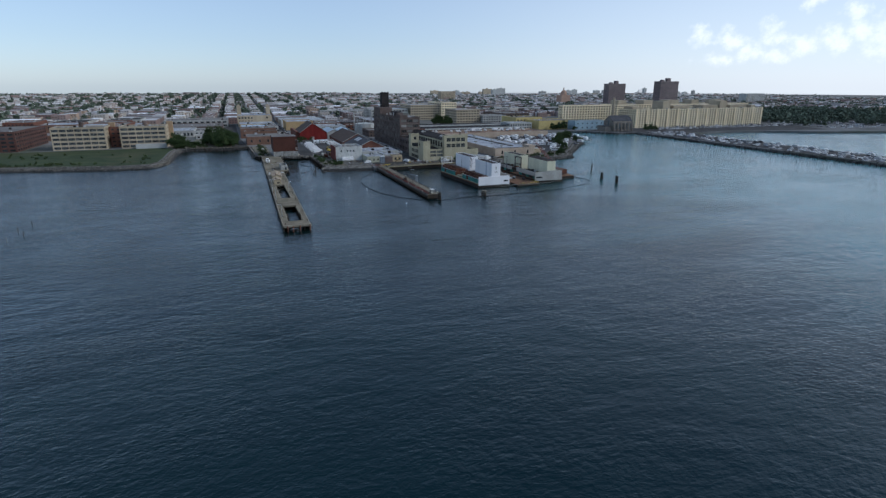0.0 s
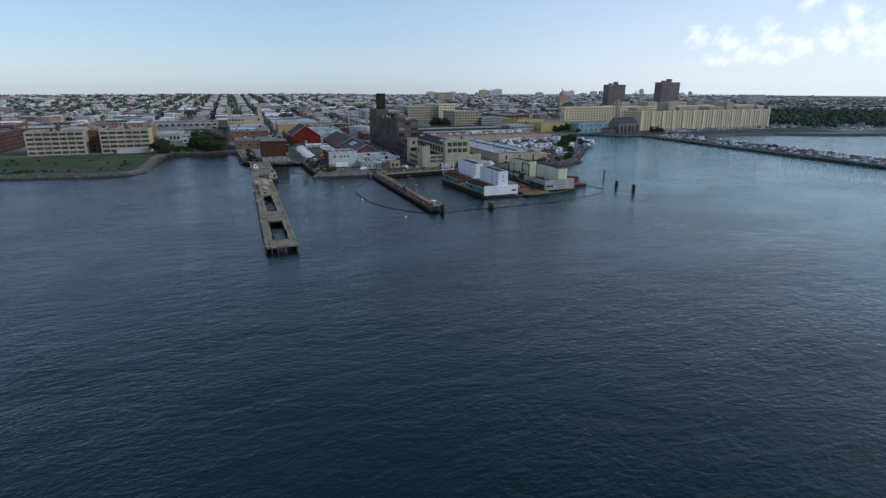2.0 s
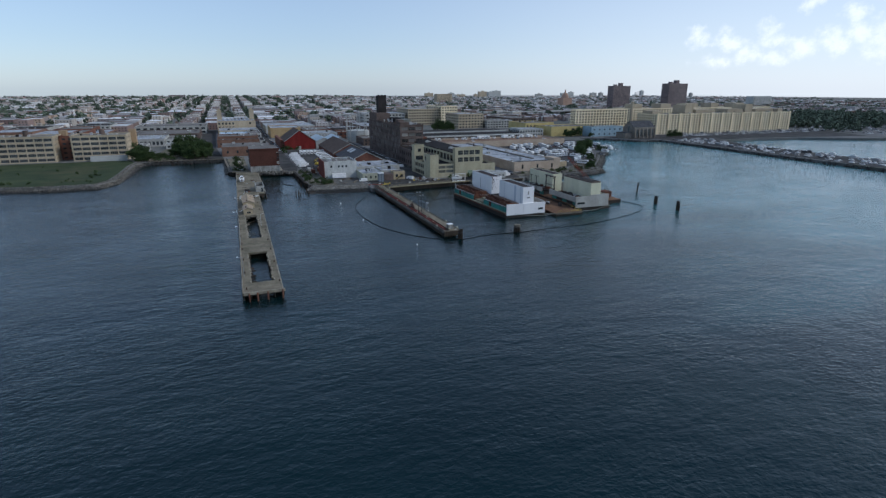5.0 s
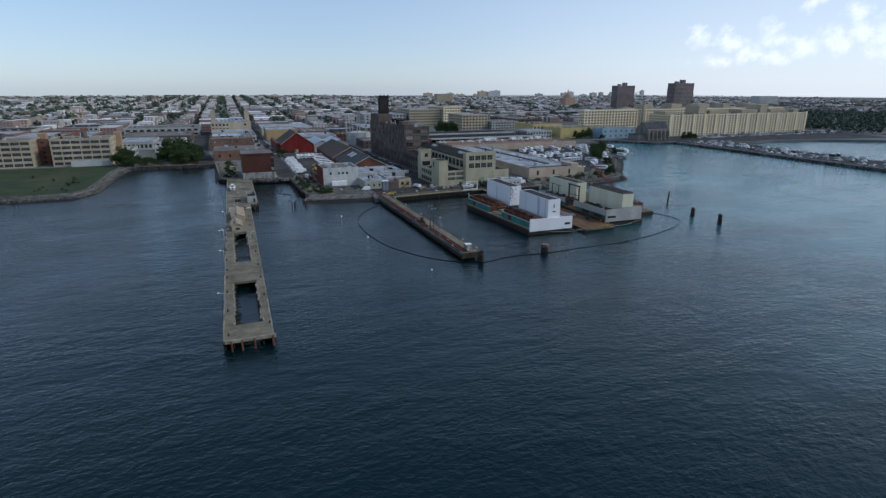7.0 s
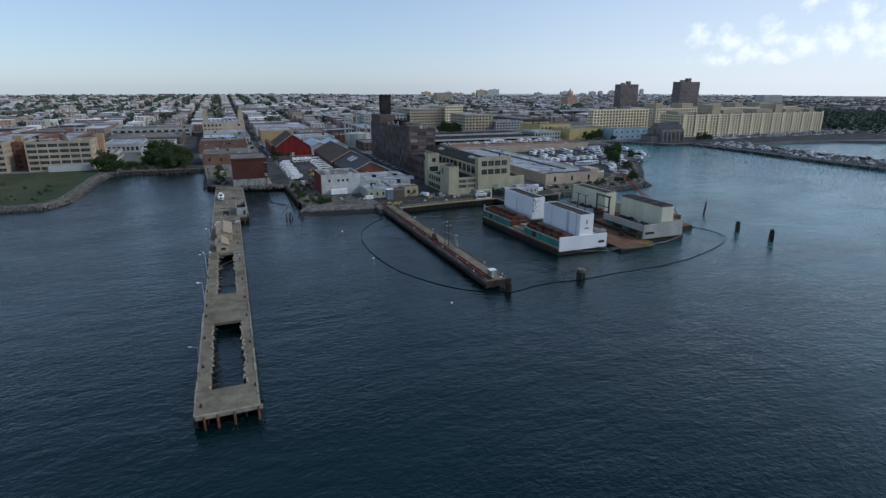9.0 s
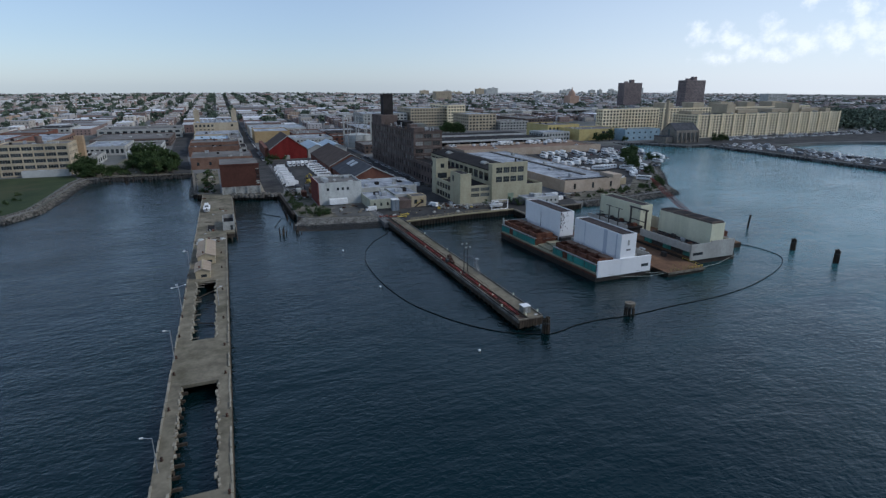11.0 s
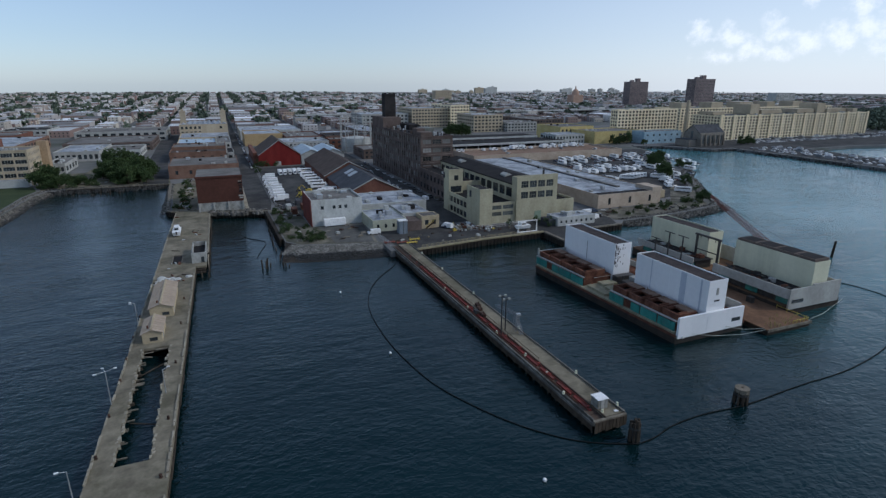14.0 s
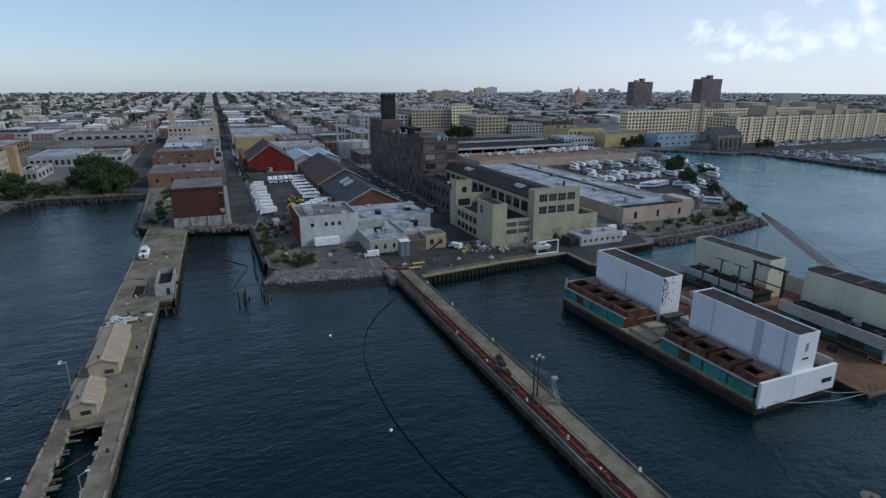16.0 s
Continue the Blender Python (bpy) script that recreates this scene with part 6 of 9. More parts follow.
# rust-red shed at the head of the slip, with the flat brick sheds behind it
def rust_shed():
    b = thing("warehouse", "windowless rust-red shed with a grey base at the slip", "warehouse", (-61.2, 110, GROUND))
    y0 = 95.6
    part("base_course", Shape().box(-71.6, -50.7, y0 + 0.1, 126, GROUND, 6.8), GRIMY, b, "grey concrete base")
    part("wall", Shape().box(-71.6, -50.7, y0, 126, 6.804, 18.7), RUST_WALL, b)
    part("coping", Shape().box(-71.9, -50.4, y0 - 0.3, y0 + 0.8, 18.704, 19.6), RUST_WALL, b)
    part("roof", Shape().box(-71.6, -50.7, y0 + 0.8, 126, 18.704, 19.1), GREY_ROOF, b)
    r = random.Random(5)
    for k in range(9):                      # torn cladding along the street corner
        z = 8.0 + 1.05 * k
        part("patch", Shape().box(-51.6 - r.uniform(0.2, 1.3), -50.9, y0 - 0.1, y0 - 0.01, z, z + r.uniform(0.3, 0.9)), r.choice((TAR, STEEL, GREY_WALL)), b, "dark hole in the cladding")
    for k in range(4):
        x = -71.2 + 6.7 * k
        part("buttress", Shape().box(x - 0.4, x + 0.4, y0 - 0.5, y0 + 0.1, GROUND, 6.8), GREY_WALL, b)


rust_shed()
SHED_BRICK = surface("pale_brown_brick", (0.15, 0.085, 0.06), (0.21, 0.13, 0.095), 0.2, 2.0, 0.92, stain=(0.12, 0.09, 0.07))
building("warehouse", "wide low brown brick warehouse with a flat grey roof", -91.6, -48.3, 207, 251, 8.6, SHED_BRICK, GREY_ROOF, {"-y": (1, 5, (0.2, 0.3))}, units=7, category="warehouse", group="brick sheds along the street", parapet=0.5)
building("warehouse", "long low brown brick warehouse with a double roof edge", -96.5, -54.5, 292, 318, 8.2, SHED_BRICK, BROWN_ROOF, {"-y": (1, 6, (0.3, 0.3))}, units=5, category="warehouse", group="brick sheds along the street", parapet=1.2)
building("warehouse", "flat-roofed brick warehouse with roof vents", -96.0, -54.2, 318.6, 352, 9.6, SHED_BRICK, GREY_ROOF, {"-y": (2, 7, (0.4, 0.35))}, units=8, category="warehouse", group="brick sheds along the street")
building("workshop", "small grey flat-roofed workshop at the street corner", -53.6, -48.4, 296, 330, 6.4, GREY_WALL, TAR, {"-y": (1, 2, (0.5, 0.4))}, category="workshop", group="brick sheds along the street", parapet=0.3)
building("warehouse", "pale low workshop with a green-grey roof", -95, -62, 356, 420, 8.0, FACTORY_TAN, BLUE_ROOF, {"-y": (1, 8, (0.5, 0.5))}, units=6, category="warehouse", group="brick sheds along the street")
building("warehouse", "pale low workshop beside the street", -61.6, -49, 350, 421, 9.5, DIRTY_WHITE, GREY_ROOF, {"-y": (2, 3, (0.5, 0.5)), "+x": (2, 10, (0.5, 0.5))}, units=4, category="warehouse", group="brick sheds along the street")
building("warehouse", "low workshop with a green trim and pale roof", -96, -48.5, 424, 488, 8.5, FACTORY_TAN, SILVER_ROOF, {"-y": (1, 8, (0.5, 0.5))}, units=4, category="warehouse", group="brick sheds along the street")
tt = building("factory", "cream factory with two square corner towers", -98, -48, 490, 556, 17.0, FACTORY_TAN, SILVER_ROOF, {"-y": (3, 11, (0.55, 0.5), 0.6, [(i, k) for i in range(5, 11) for k in range(3) if (i, k) != (9, 2)]), "-x": (3, 12, (0.55, 0.5)), "+x": (3, 12, (0.55, 0.5))}, units=2, category="factory")
for k in range(9):
    part("roof_monitor", Shape().gable(-96.5 + 5.4 * k, -92.2 + 5.4 * k, 493, 553, 18.7, 19.0, 20.4), SILVER_ROOF, tt, "pale sawtooth roof ridge")
for x in (-97.5, -54.5):
    tower = part("tower", Shape().box(x, x + 6.0, 516, 523, GROUND + 16.2, 32.0), FACTORY_TAN, tt, "square cream stair tower")
    part("cap", Shape().box(x - 0.4, x + 6.4, 515.6, 523.4, 32.004, 32.8).box(x + 1.5, x + 4.5, 518, 521, 32.8, 35), FACTORY_TAN, tower)


def barn(x0, x1, y0, y1, eave, ridge, wall, roof, label, along="y"):
    b = thing("gabled_warehouse", label, "warehouse", ((x0 + x1) / 2, (y0 + y1) / 2, GROUND))
    part("wall", Shape().gable(x0, x1, y0, y1, GROUND, GROUND + eave, GROUND + ridge, along), wall, b)
    part("roof", Shape().roof(x0, x1, y0, y1, GROUND + eave, GROUND + ridge, along, over=0.4, thick=0.3), roof, b)
    if along == "y":
        m = (x0 + x1) / 2
        v = Shape()
        for side in (-1, 1):
            xe = m + side * (x1 - x0 + 0.9) / 2
            ze = GROUND + eave - (ridge - eave) / (m - x0) * 0.45
            pts = [(xe, y0 - 0.5, ze + 0.1), (m, y0 - 0.5, GROUND + ridge + 0.1), (m, y0 - 0.5, GROUND + ridge + 0.65), (xe, y0 - 0.5, ze + 0.65)]
            back = [(px, y0 - 0.1, pz) for px, _, pz in pts]
            f = [(0, 1, 2, 3), (7, 6, 5, 4), (1, 0, 4, 5), (2, 1, 5, 6), (3, 2, 6, 7), (0, 3, 7, 4)]
            v.add(pts + back, f if side < 0 else [tuple(reversed(q)) for q in f])
        part("verge", v, GREY_WALL, b)
    return b


rb2 = barn(-32.5, -2.0, 247, 300, 8.0, 18.7, BARN_RED, BROWN_ROOF, "bright red gabled warehouse wall with a brown roof")
part("door", Shape().box(-20.5, -16.5, 246.9, 247.0, GROUND + 0.02, GROUND + 3.2), DIRTY_WHITE, rb2)
part("annex", Shape().box(-35.5, -32.6, 262, 330, GROUND, GROUND + 8.5), RED_BRICK, rb2)
g1 = barn(1.0, 30.0, 93, 150, 4.5, 11.5, RED_BRICK, SLATE_ROOF, "brick gabled shed with a dark slate roof and skylights")
for y in (122, 131):
    part("skylight", Shape().add([(8.6, y, 10.98), (13.4, y, 13.3), (13.4, y + 6, 13.3), (8.6, y + 6, 10.98), (8.6, y, 11.3), (13.4, y, 13.62), (13.4, y + 6, 13.62), (8.6, y + 6, 11.3)], [(3, 2, 1, 0), (4, 5, 6, 7), (0, 1, 5, 4), (1, 2, 6, 5), (2, 3, 7, 6), (3, 0, 4, 7)]), GALV, g1, "pale raised skylight")
barn(-0.5, 30.0, 151, 236, 5.0, 13.0, RED_BRICK, BROWN_ROOF, "brick gabled shed with a brown roof")
for k in range(2):
    barn(-1.0 + 17 * k, 15.5 + 17 * k, 248, 300, 7.0, 10.5, DIRTY_WHITE, BLUE_ROOF, "pale shed with a light blue metal gable roof")
building("warehouse", "white workshop with a row of arched windows", -8, 36, 330, 372, 9.5, DIRTY_WHITE, SILVER_ROOF, {"-y": (2, 12, (0.5, 0.45))}, units=4, category="warehouse")
building("warehouse", "ochre windowless warehouse with a pale arched roof", -35, 2, 400, 450, 12, surface("ochre_brick", (0.34, 0.24, 0.12), (0.42, 0.31, 0.17), 0.1, 0.8, 0.9), SILVER_ROOF, {}, category="warehouse")
building("warehouse", "long pale flat warehouse", -36, 30, 470, 545, 10, DIRTY_WHITE, SILVER_ROOF, {"-y": (1, 9, (0.5, 0.4))}, units=6, category="warehouse")
building("warehouse", "red brick workshop with roof vents", 3, 38, 380, 440, 10, RED_BRICK, GREY_ROOF, {"-y": (2, 8, (0.5, 0.45))}, units=6, category="warehouse")


# gas holder: a white round tank inside a guide frame
def gas_holder():
    g = thing("gas_holder", "round white gas holder inside a frame of tall thin columns", "gas holder", (60, 322, GROUND))
    cx, cy, r = 60, 322, 13.0
    part("tank", Shape().tube((cx, cy, GROUND), (cx, cy, 14.5), r, 36).tube((cx, cy, 14.5), (cx, cy, 16.2), r, 36, 2.0), DIRTY_WHITE, g, smooth=False)
    for z in (6.5, 10.5, 14.3):
        part("band", Shape().tube((cx, cy, z), (cx, cy, z + 0.35), r + 0.12, 36), GREY_WALL, g)
    for k in range(10):
        a = 0.628 * k
        x, y = cx + (r + 1.3) * math.cos(a), cy + (r + 1.3) * math.sin(a)
        part("column", Shape().box(x - 0.35, x + 0.35, y - 0.35, y + 0.35, GROUND, 34), GREY_WALL, g)
    for z in (20, 27, 33.5):
        s = Shape()
        for k in range(10):
            a, b2 = 0.628 * k, 0.628 * (k + 1)
            s.tube((cx + (r + 1.3) * math.cos(a), cy + (r + 1.3) * math.sin(a), z), (cx + (r + 1.3) * math.cos(b2), cy + (r + 1.3) * math.sin(b2), z), 0.16, 5)
        part("ring_girder", s, GREY_WALL, g)


gas_holder()

for n, (x0, x1, y0, y1, h, m, rf) in enumerate(((51, 84, 258, 296, 8, BROWN_BRICK, GREY_ROOF), (86, 118, 242, 330, 9, RED_BRICK, TAR), (40, 86, 346, 372, 9, RED_BRICK, GREY_ROOF), (42, 112, 376, 412, 10, BROWN_BRICK, TAR), (42, 86, 424, 470, 8, BROWN_BRICK, SILVER_ROOF), (2, 36, 304, 326, 7, GREY_WALL, GREY_ROOF))):
    building("warehouse", "low brick workshop in the block round the gas holder", x0, x1, y0, y1, h, m, rf, {"-y": (2, 8, (0.5, 0.45)), "-x": (2, 7, (0.5, 0.45))}, units=6, category="warehouse", group="workshops round the gas holder")

# the brown six-storey factory with its chimney
dk = building("factory", "sooty brown brick six-storey factory with many windows and a black tower", 50.2, 70.5, 116, 226, 30.5, BROWN_BRICK, TAR,
              {"-y": (6, 3, (0.86, 0.52), 0.9), "-x": (6, 24, (0.62, 0.66))}, glass=FACTORY_GLASS, units=16, category="factory", bars=(3, 2), cornice=0.3, seed=5, bar_mat=surface("sooty_frames", (0.09, 0.075, 0.065), (0.17, 0.145, 0.125), 0.3, 1.2, 0.8))
part("tower", Shape().box(55, 63, 205, 213, GROUND + 30, 55.6).box(54.7, 63.3, 204.7, 213.3, 54.4, 54.9).box(55, 56.2, 205, 206.2, 55.6, 56.3).box(58.4, 59.6, 205, 206.2, 55.6, 56.3).box(61.8, 63, 205, 206.2, 55.6, 56.3), surface("black_tower_brick", (0.022, 0.02, 0.02), (0.04, 0.036, 0.035), 0.15, 1.2, 0.95), dk, "square black brick tower")
part("penthouse", Shape().box(50.6, 64, 196, 225, GROUND + 29.6, 39.5), BROWN_BRICK, dk, "brick penthouse under the black tower")
part("penthouse", Shape().box(57.5, 64, 130, 142, GROUND + 29.7, 36.6), surface("grey_green_panels", (0.12, 0.125, 0.115), (0.18, 0.19, 0.17), 0.3, 1.5, 0.7), dk)
part("penthouse", Shape().box(62, 69.4, 172, 192, GROUND + 29.7, 35.8), TAR, dk)
for k in range(7):
    part("parapet_stack", Shape().box(51.0, 52.4, 124 + 13 * k, 125.2 + 13 * k, GROUND + 30.4, GROUND + 31.6 + 0.5 * (k % 2)), BROWN_BRICK, dk)
pier_brick = surface("worn_brick_piers", (0.13, 0.103, 0.09), (0.2, 0.162, 0.143), 0.14, 1.5, 0.92, stain=(0.05, 0.042, 0.04), stain_amount=0.6)
pilaster = Shape().box(-0.16, -0.002, -0.5, 0.5, GROUND, GROUND + 30.1).mesh("pilaster", (0, 0, 0), pier_brick)
for k in range(25):
    shared("pilaster", pilaster, dk, (50.2, 116.95 + (226 - 116.35 - 1.2) * k / 24, 0))
for k in range(1, 6):
    part("string_course", Shape().box(50.2, 70.5, 115.82, 115.998, GROUND + 29.6 * k / 6 - 0.3, GROUND + 29.6 * k / 6 + 0.25), pier_brick if k > 1 else surface("pale_sills", (0.22, 0.2, 0.17), (0.3, 0.275, 0.24), 0.3, 1.5, 0.9), dk, "pale worn band between the storeys")
part("head_house", Shape().box(50.8, 58, 117, 126, GROUND + 29.72, GROUND + 32.6).box(51.4, 56.5, 126.1, 134, GROUND + 29.72, GROUND + 34.2), BROWN_BRICK, dk)
for x, y, h in ((60, 120, 2.6), (64, 121, 1.6), (67, 124, 2.0), (66, 150, 2.4), (54, 160, 1.8), (58, 168, 3.0), (67, 205, 2.0)):
    part("roof_vent", Shape().tube((x, y, GROUND + 29.7), (x, y, GROUND + 29.7 + h), 0.45, 8).tube((x, y, GROUND + 29.7 + h), (x, y, GROUND + 30.1 + h), 0.7, 8, 0.3), GALV, dk)
part("fire_escape", Shape().box(51.0, 53.4, 114.9, 115.8, GROUND + 5, GROUND + 5.15).box(51.0, 53.4, 114.9, 115.8, GROUND + 10, GROUND + 10.15).box(51.0, 53.4, 114.9, 115.8, GROUND + 15, GROUND + 15.15).box(51.0, 53.4, 114.9, 115.8, GROUND + 20, GROUND + 20.15), IRON, dk)
building("factory", "low brown brick wing with arched ground-floor openings", 49, 58, 60, 115.6, 13, BROWN_BRICK, TAR, {"-x": (2, 10, (0.5, 0.5))}, units=2, category="factory")


# the pale yellow loft building at the quay
def yellow_lofts():
    sash = surface("grey_green_frames", (0.15, 0.15, 0.12), (0.23, 0.23, 0.185), 0.4, 2.0, 0.8)
    b = building("factory", "pale yellow three-storey loft building with big gridded windows", 61.0, 82.0, 20.5, 25.0, 20.2, YELLOW_PAINT, TAR,
                 {"-y": (4, 4, (0.84, 0.62), 1.9, [(i, k) for i in range(4) for k in (0, 1)])}, category="factory", bars=(3, 2), glass=GLASS, bar_mat=sash)
    part("parapet", Shape().box(68.0, 82.0, 20.48, 20.9, GROUND + 20.204, GROUND + 20.9), YELLOW_PAINT, b)
    # monitor hall behind the front
    top = 17.6
    w = Shape()
    opens = facade(w, "-x", 25.0, 113, 61.6, GROUND, top + 1.5, 2, 13, (0.8, 0.5), depth=0.35)
    w.box(61.95, 81.6, 25.0, 113, GROUND, top)
    part("hall", w, YELLOW_PAINT, b)
    part("roof", Shape().gable(61.4, 81.7, 25.0, 113, top + 1.0, top + 1.5, top + 3.6), TAR, b, "low black pitched roof")
    for y in (92, 40):
        part("roof_hatch", Shape().gable(65.5, 69.0, y, y + 5, top + 1.6, top + 3.2, top + 4.0), GREY_WALL, b, "grey gabled roof hatch")
    me = pane_mesh(opens[0][1], opens[0][2], 0, GLASS)
    for place, _, _ in opens:
        shared("window", me, b, place, -math.pi / 2)
    # lower wing towards the street
    w = Shape()
    o1 = facade(w, "-x", 32.0, 53.0, 42.2, GROUND, 11.5, 2, 5, (0.8, 0.58), depth=0.35)
    o2 = facade(w, "-y", 48.2, 61.0, 21.6, GROUND, 11.2, 3, 2, (0.9, 0.62), depth=0.35, skip=((0, 0), (1, 0)))
    w.box(42.55, 61.6, 32.0, 59.5, GROUND, 10.8).box(48.2, 61.6, 21.95, 32, GROUND, 10.8)
    part("wing", w, YELLOW_PAINT, b)
    for xa, xb, ya, yb, za, zb in ((42.2, 42.6, 32, 53, 11.5, 12.3), (48.2, 61.0, 21.6, 22, 11.2, 12.0), (49.4, 61.6, 59.0, 59.5, 10.8, 15.6)):
        part("parapet", Shape().box(xa, xb, ya, yb, za + 0.002, zb), YELLOW_PAINT, b)
    part("wing_roof", Shape().box(42.6, 61.6, 32, 59, 10.804, 11.0), TAR, b)
    part("wing_roof", Shape().box(48.2, 61.6, 22, 32, 10.804, 11.0), TAR, b)
    me = pane_mesh(o1[0][1], o1[0][2], 0, GLASS)
    fr = bars_mesh(o1[0][1], o1[0][2], 3, 1, STEEL)
    for place, _, _ in o1:
        ob = shared("window", me, b, place, -math.pi / 2)
        f = new("frame", fr)
        f.parent = ob
    me2 = pane_mesh(o2[0][1], o2[0][2], 0, GLASS_PALE)
    fr2 = bars_mesh(o2[0][1], o2[0][2], 4, 2, sash)
    for place, _, _ in o2:
        ob = shared("window", me2, b, place, 0)
        f = new("frame", fr2)
        f.parent = ob
    # stair towers at the two corners
    for x0, x1, y0, y1, z1 in ((42.0, 48.1, 18.6, 31.9, 18.6), (41.95, 49.3, 53.1, 59.6, 22.4)):
        t = part("stair_tower", Shape().box(x0, x1, y0, y1, GROUND, z1), YELLOW_PAINT, b)
        part("roof", Shape().box(x0 + 0.4, x1 - 0.4, y0 + 0.4, y1 - 0.4, z1 + 0.004, z1 + 0.08), TAR, t)
        part("coping", Shape().box(x0 - 0.1, x1 + 0.1, y0 - 0.1, y0 + 0.3, z1 + 0.002, z1 + 0.45), YELLOW_PAINT, t)
        part("coping", Shape().box(x0 - 0.1, x0 + 0.3, y0 + 0.3, y1, z1 + 0.002, z1 + 0.45), YELLOW_PAINT, t)
        part("window", Shape().box(x0 - 0.05, x0 + 0.05, (y0 + y1) / 2 + 2, (y0 + y1) / 2 + 4.0, z1 - 4.5, z1 - 1.6), GLASS, t)
        if y0 > 50:
            part("window", Shape().box(x0 + 2.8, x0 + 5, y0 - 0.05, y0 + 0.05, z1 - 5.0, z1 - 2.6), GLASS, t)
            part("window", Shape().box(x0 + 1.0, x0 + 6.6, y0 - 0.05, y0 + 0.05, 11.6, 14.6), GLASS, t)
    # low wing on the other side
    part("side_wing", Shape().box(82.0, 92.6, 22, 50, GROUND, 9.8), YELLOW_PAINT, b)
    part("parapet", Shape().box(82.0, 92.6, 22, 22.5, 9.802, 11), YELLOW_PAINT, b)
    part("parapet", Shape().box(92.1, 92.6, 22.5, 50, 9.802, 11), YELLOW_PAINT, b)
    part("side_roof", Shape().box(82.0, 92.1, 22.5, 50, 9.804, 9.95), TAR, b)
    part("gate", Shape().box(70.6, 74.0, 20.36, 20.47, GROUND + 0.05, 7.0), surface("green_door", (0.2, 0.26, 0.19), (0.26, 0.32, 0.24), 0.4, 2.0, 0.7), b, "tall green gate")
    part("roof_vent", Shape().tube((76.5, 24, 22), (76.5, 24, 25.0), 0.45, 8), STEEL, b)


yellow_lofts()

# flat warehouse with its silver roof, and the long brown parking roof behind
fl = building("warehouse", "low peach warehouse with a patchy silver roof", 112.5, 152, 29.5, 178, 7.0, PEACH, SILVER_ROOF, {"-y": (1, 3, (0.12, 0.5))}, units=9, category="warehouse", parapet=0.5)
part("walkway", Shape().box(136, 138, 45, 175, 9.1, 9.9), GREY_ROOF, fl, "raised roof duct")
part("roof_patch", Shape().box(113.2, 151, 30.2, 36, 9.13, 9.17), TAR, fl)
part("corner_block", Shape().box(146, 152.3, 29.2, 42, 9.0, 11.2), PEACH, fl)
building("parking_building", "long low parking building with a brown roof deck and buff parapet", 124, 266, 199, 245, 6.2, PEACH, surface("brown_deck", (0.17, 0.11, 0.075), (0.23, 0.155, 0.11), 0.08, 0.8, 0.95, stain=(0.1, 0.08, 0.06)), {}, category="parking", parapet=1.6)


def viaduct(x0, x1, y0, y1, z, label):
    """A raised roof deck on columns, open below."""
    v = thing("deck_shed", label, "shed", ((x0 + x1) / 2, (y0 + y1) / 2, GROUND))
    part("deck", Shape().box(x0, x1, y0, y1, z - 1.3, z), TAR, v)
    part("fascia", Shape().box(x0 - 0.2, x1 + 0.2, y0 - 0.25, y0, z - 1.5, z + 0.4), DIRTY_WHITE, v)
    n = int((x1 - x0) / 12)
    for i in range(n + 1):
        x = x0 + 0.6 + (x1 - x0 - 1.2) * i / n
        part("column", Shape().box(x - 0.4, x + 0.4, y0 + 0.5, y0 + 1.3, GROUND, z - 1.3), GREY_WALL, v)
    part("back_wall", Shape().box(x0, x1, y1 - 0.5, y1, GROUND, z - 1.302), BROWN_BRICK, v)


viaduct(118, 268, 283, 318, 8.2, "long open-sided shed with a pale roof edge")
viaduct(118, 258, 326, 356, 9.6, "second open-sided shed with a dark roof and pale edge")

# offices and huts on the apron
OFFICE_WHITE = surface("grimy_white_paint", (0.40, 0.41, 0.395), (0.53, 0.54, 0.52), 0.25, 1.4, 0.85, stain=(0.21, 0.215, 0.18), stain_amount=0.8, streak=0.5)
wh = building("office_building", "white two-storey office with a red brick side wall", -25.2, -2.9, 46.2, 70, 11.6, OFFICE_WHITE, GREY_ROOF, {"-y": (2, 8, (0.5, 0.28), 0.8, [(i, 0) for i in range(8)] + [(0, 1), (2, 1), (6, 1), (7, 1)])}, units=10, category="office", seed=9)
part("side_wall", Shape().box(-25.6, -25.22, 46, 70, GROUND, 14.3), surface("deep_red_wall", (0.10, 0.025, 0.02), (0.15, 0.038, 0.03), 0.2, 1.2, 0.85), wh, "deep red side wall")
building("workshop", "low pale yellow workshop with a white roof", -3.2, 11.5, 27.2, 50, 5.0, surface("pale_green_wall", (0.33, 0.335, 0.26), (0.41, 0.415, 0.33), 0.2, 1.0, 0.85), SILVER_ROOF, {"-y": (1, 4, (0.3, 0.35))}, units=6, category="workshop", parapet=0.3)
building("workshop", "low grey workshop with a white roof", 11.8, 24, 33, 54, 5.6, GREY_WALL, SILVER_ROOF, {"-y": (1, 3, (0.3, 0.4))}, units=4, category="workshop", parapet=0.3)
building("workshop", "low workshop with a long pale roof", -0.5, 31, 55.5, 84, 6.0, DIRTY_WHITE, SILVER_ROOF, {}, units=7, category="workshop", parapet=0.3)
building("guard_house", "small beige gatehouse with an outside stair", 17.8, 25.8, 25.2, 32.6, 5.6, BEIGE, GREY_ROOF, {"-y": (1, 2, (0.5, 0.4))}, category="gatehouse", parapet=0.3)
stair = thing("outside_stair", "steep dark steel stair against the beige gatehouse", "stair", (21.5, 24, GROUND))
tread = Shape().box(-0.19, 0.19, -0.5, 0.5, -0.04, 0.04).mesh("tread", (0, 0, 0), IRON)
for k in range(14):
    shared("tread", tread, stair, (19.4 + 0.3 * k, 24.4, GROUND + 0.25 + 0.2 * k))
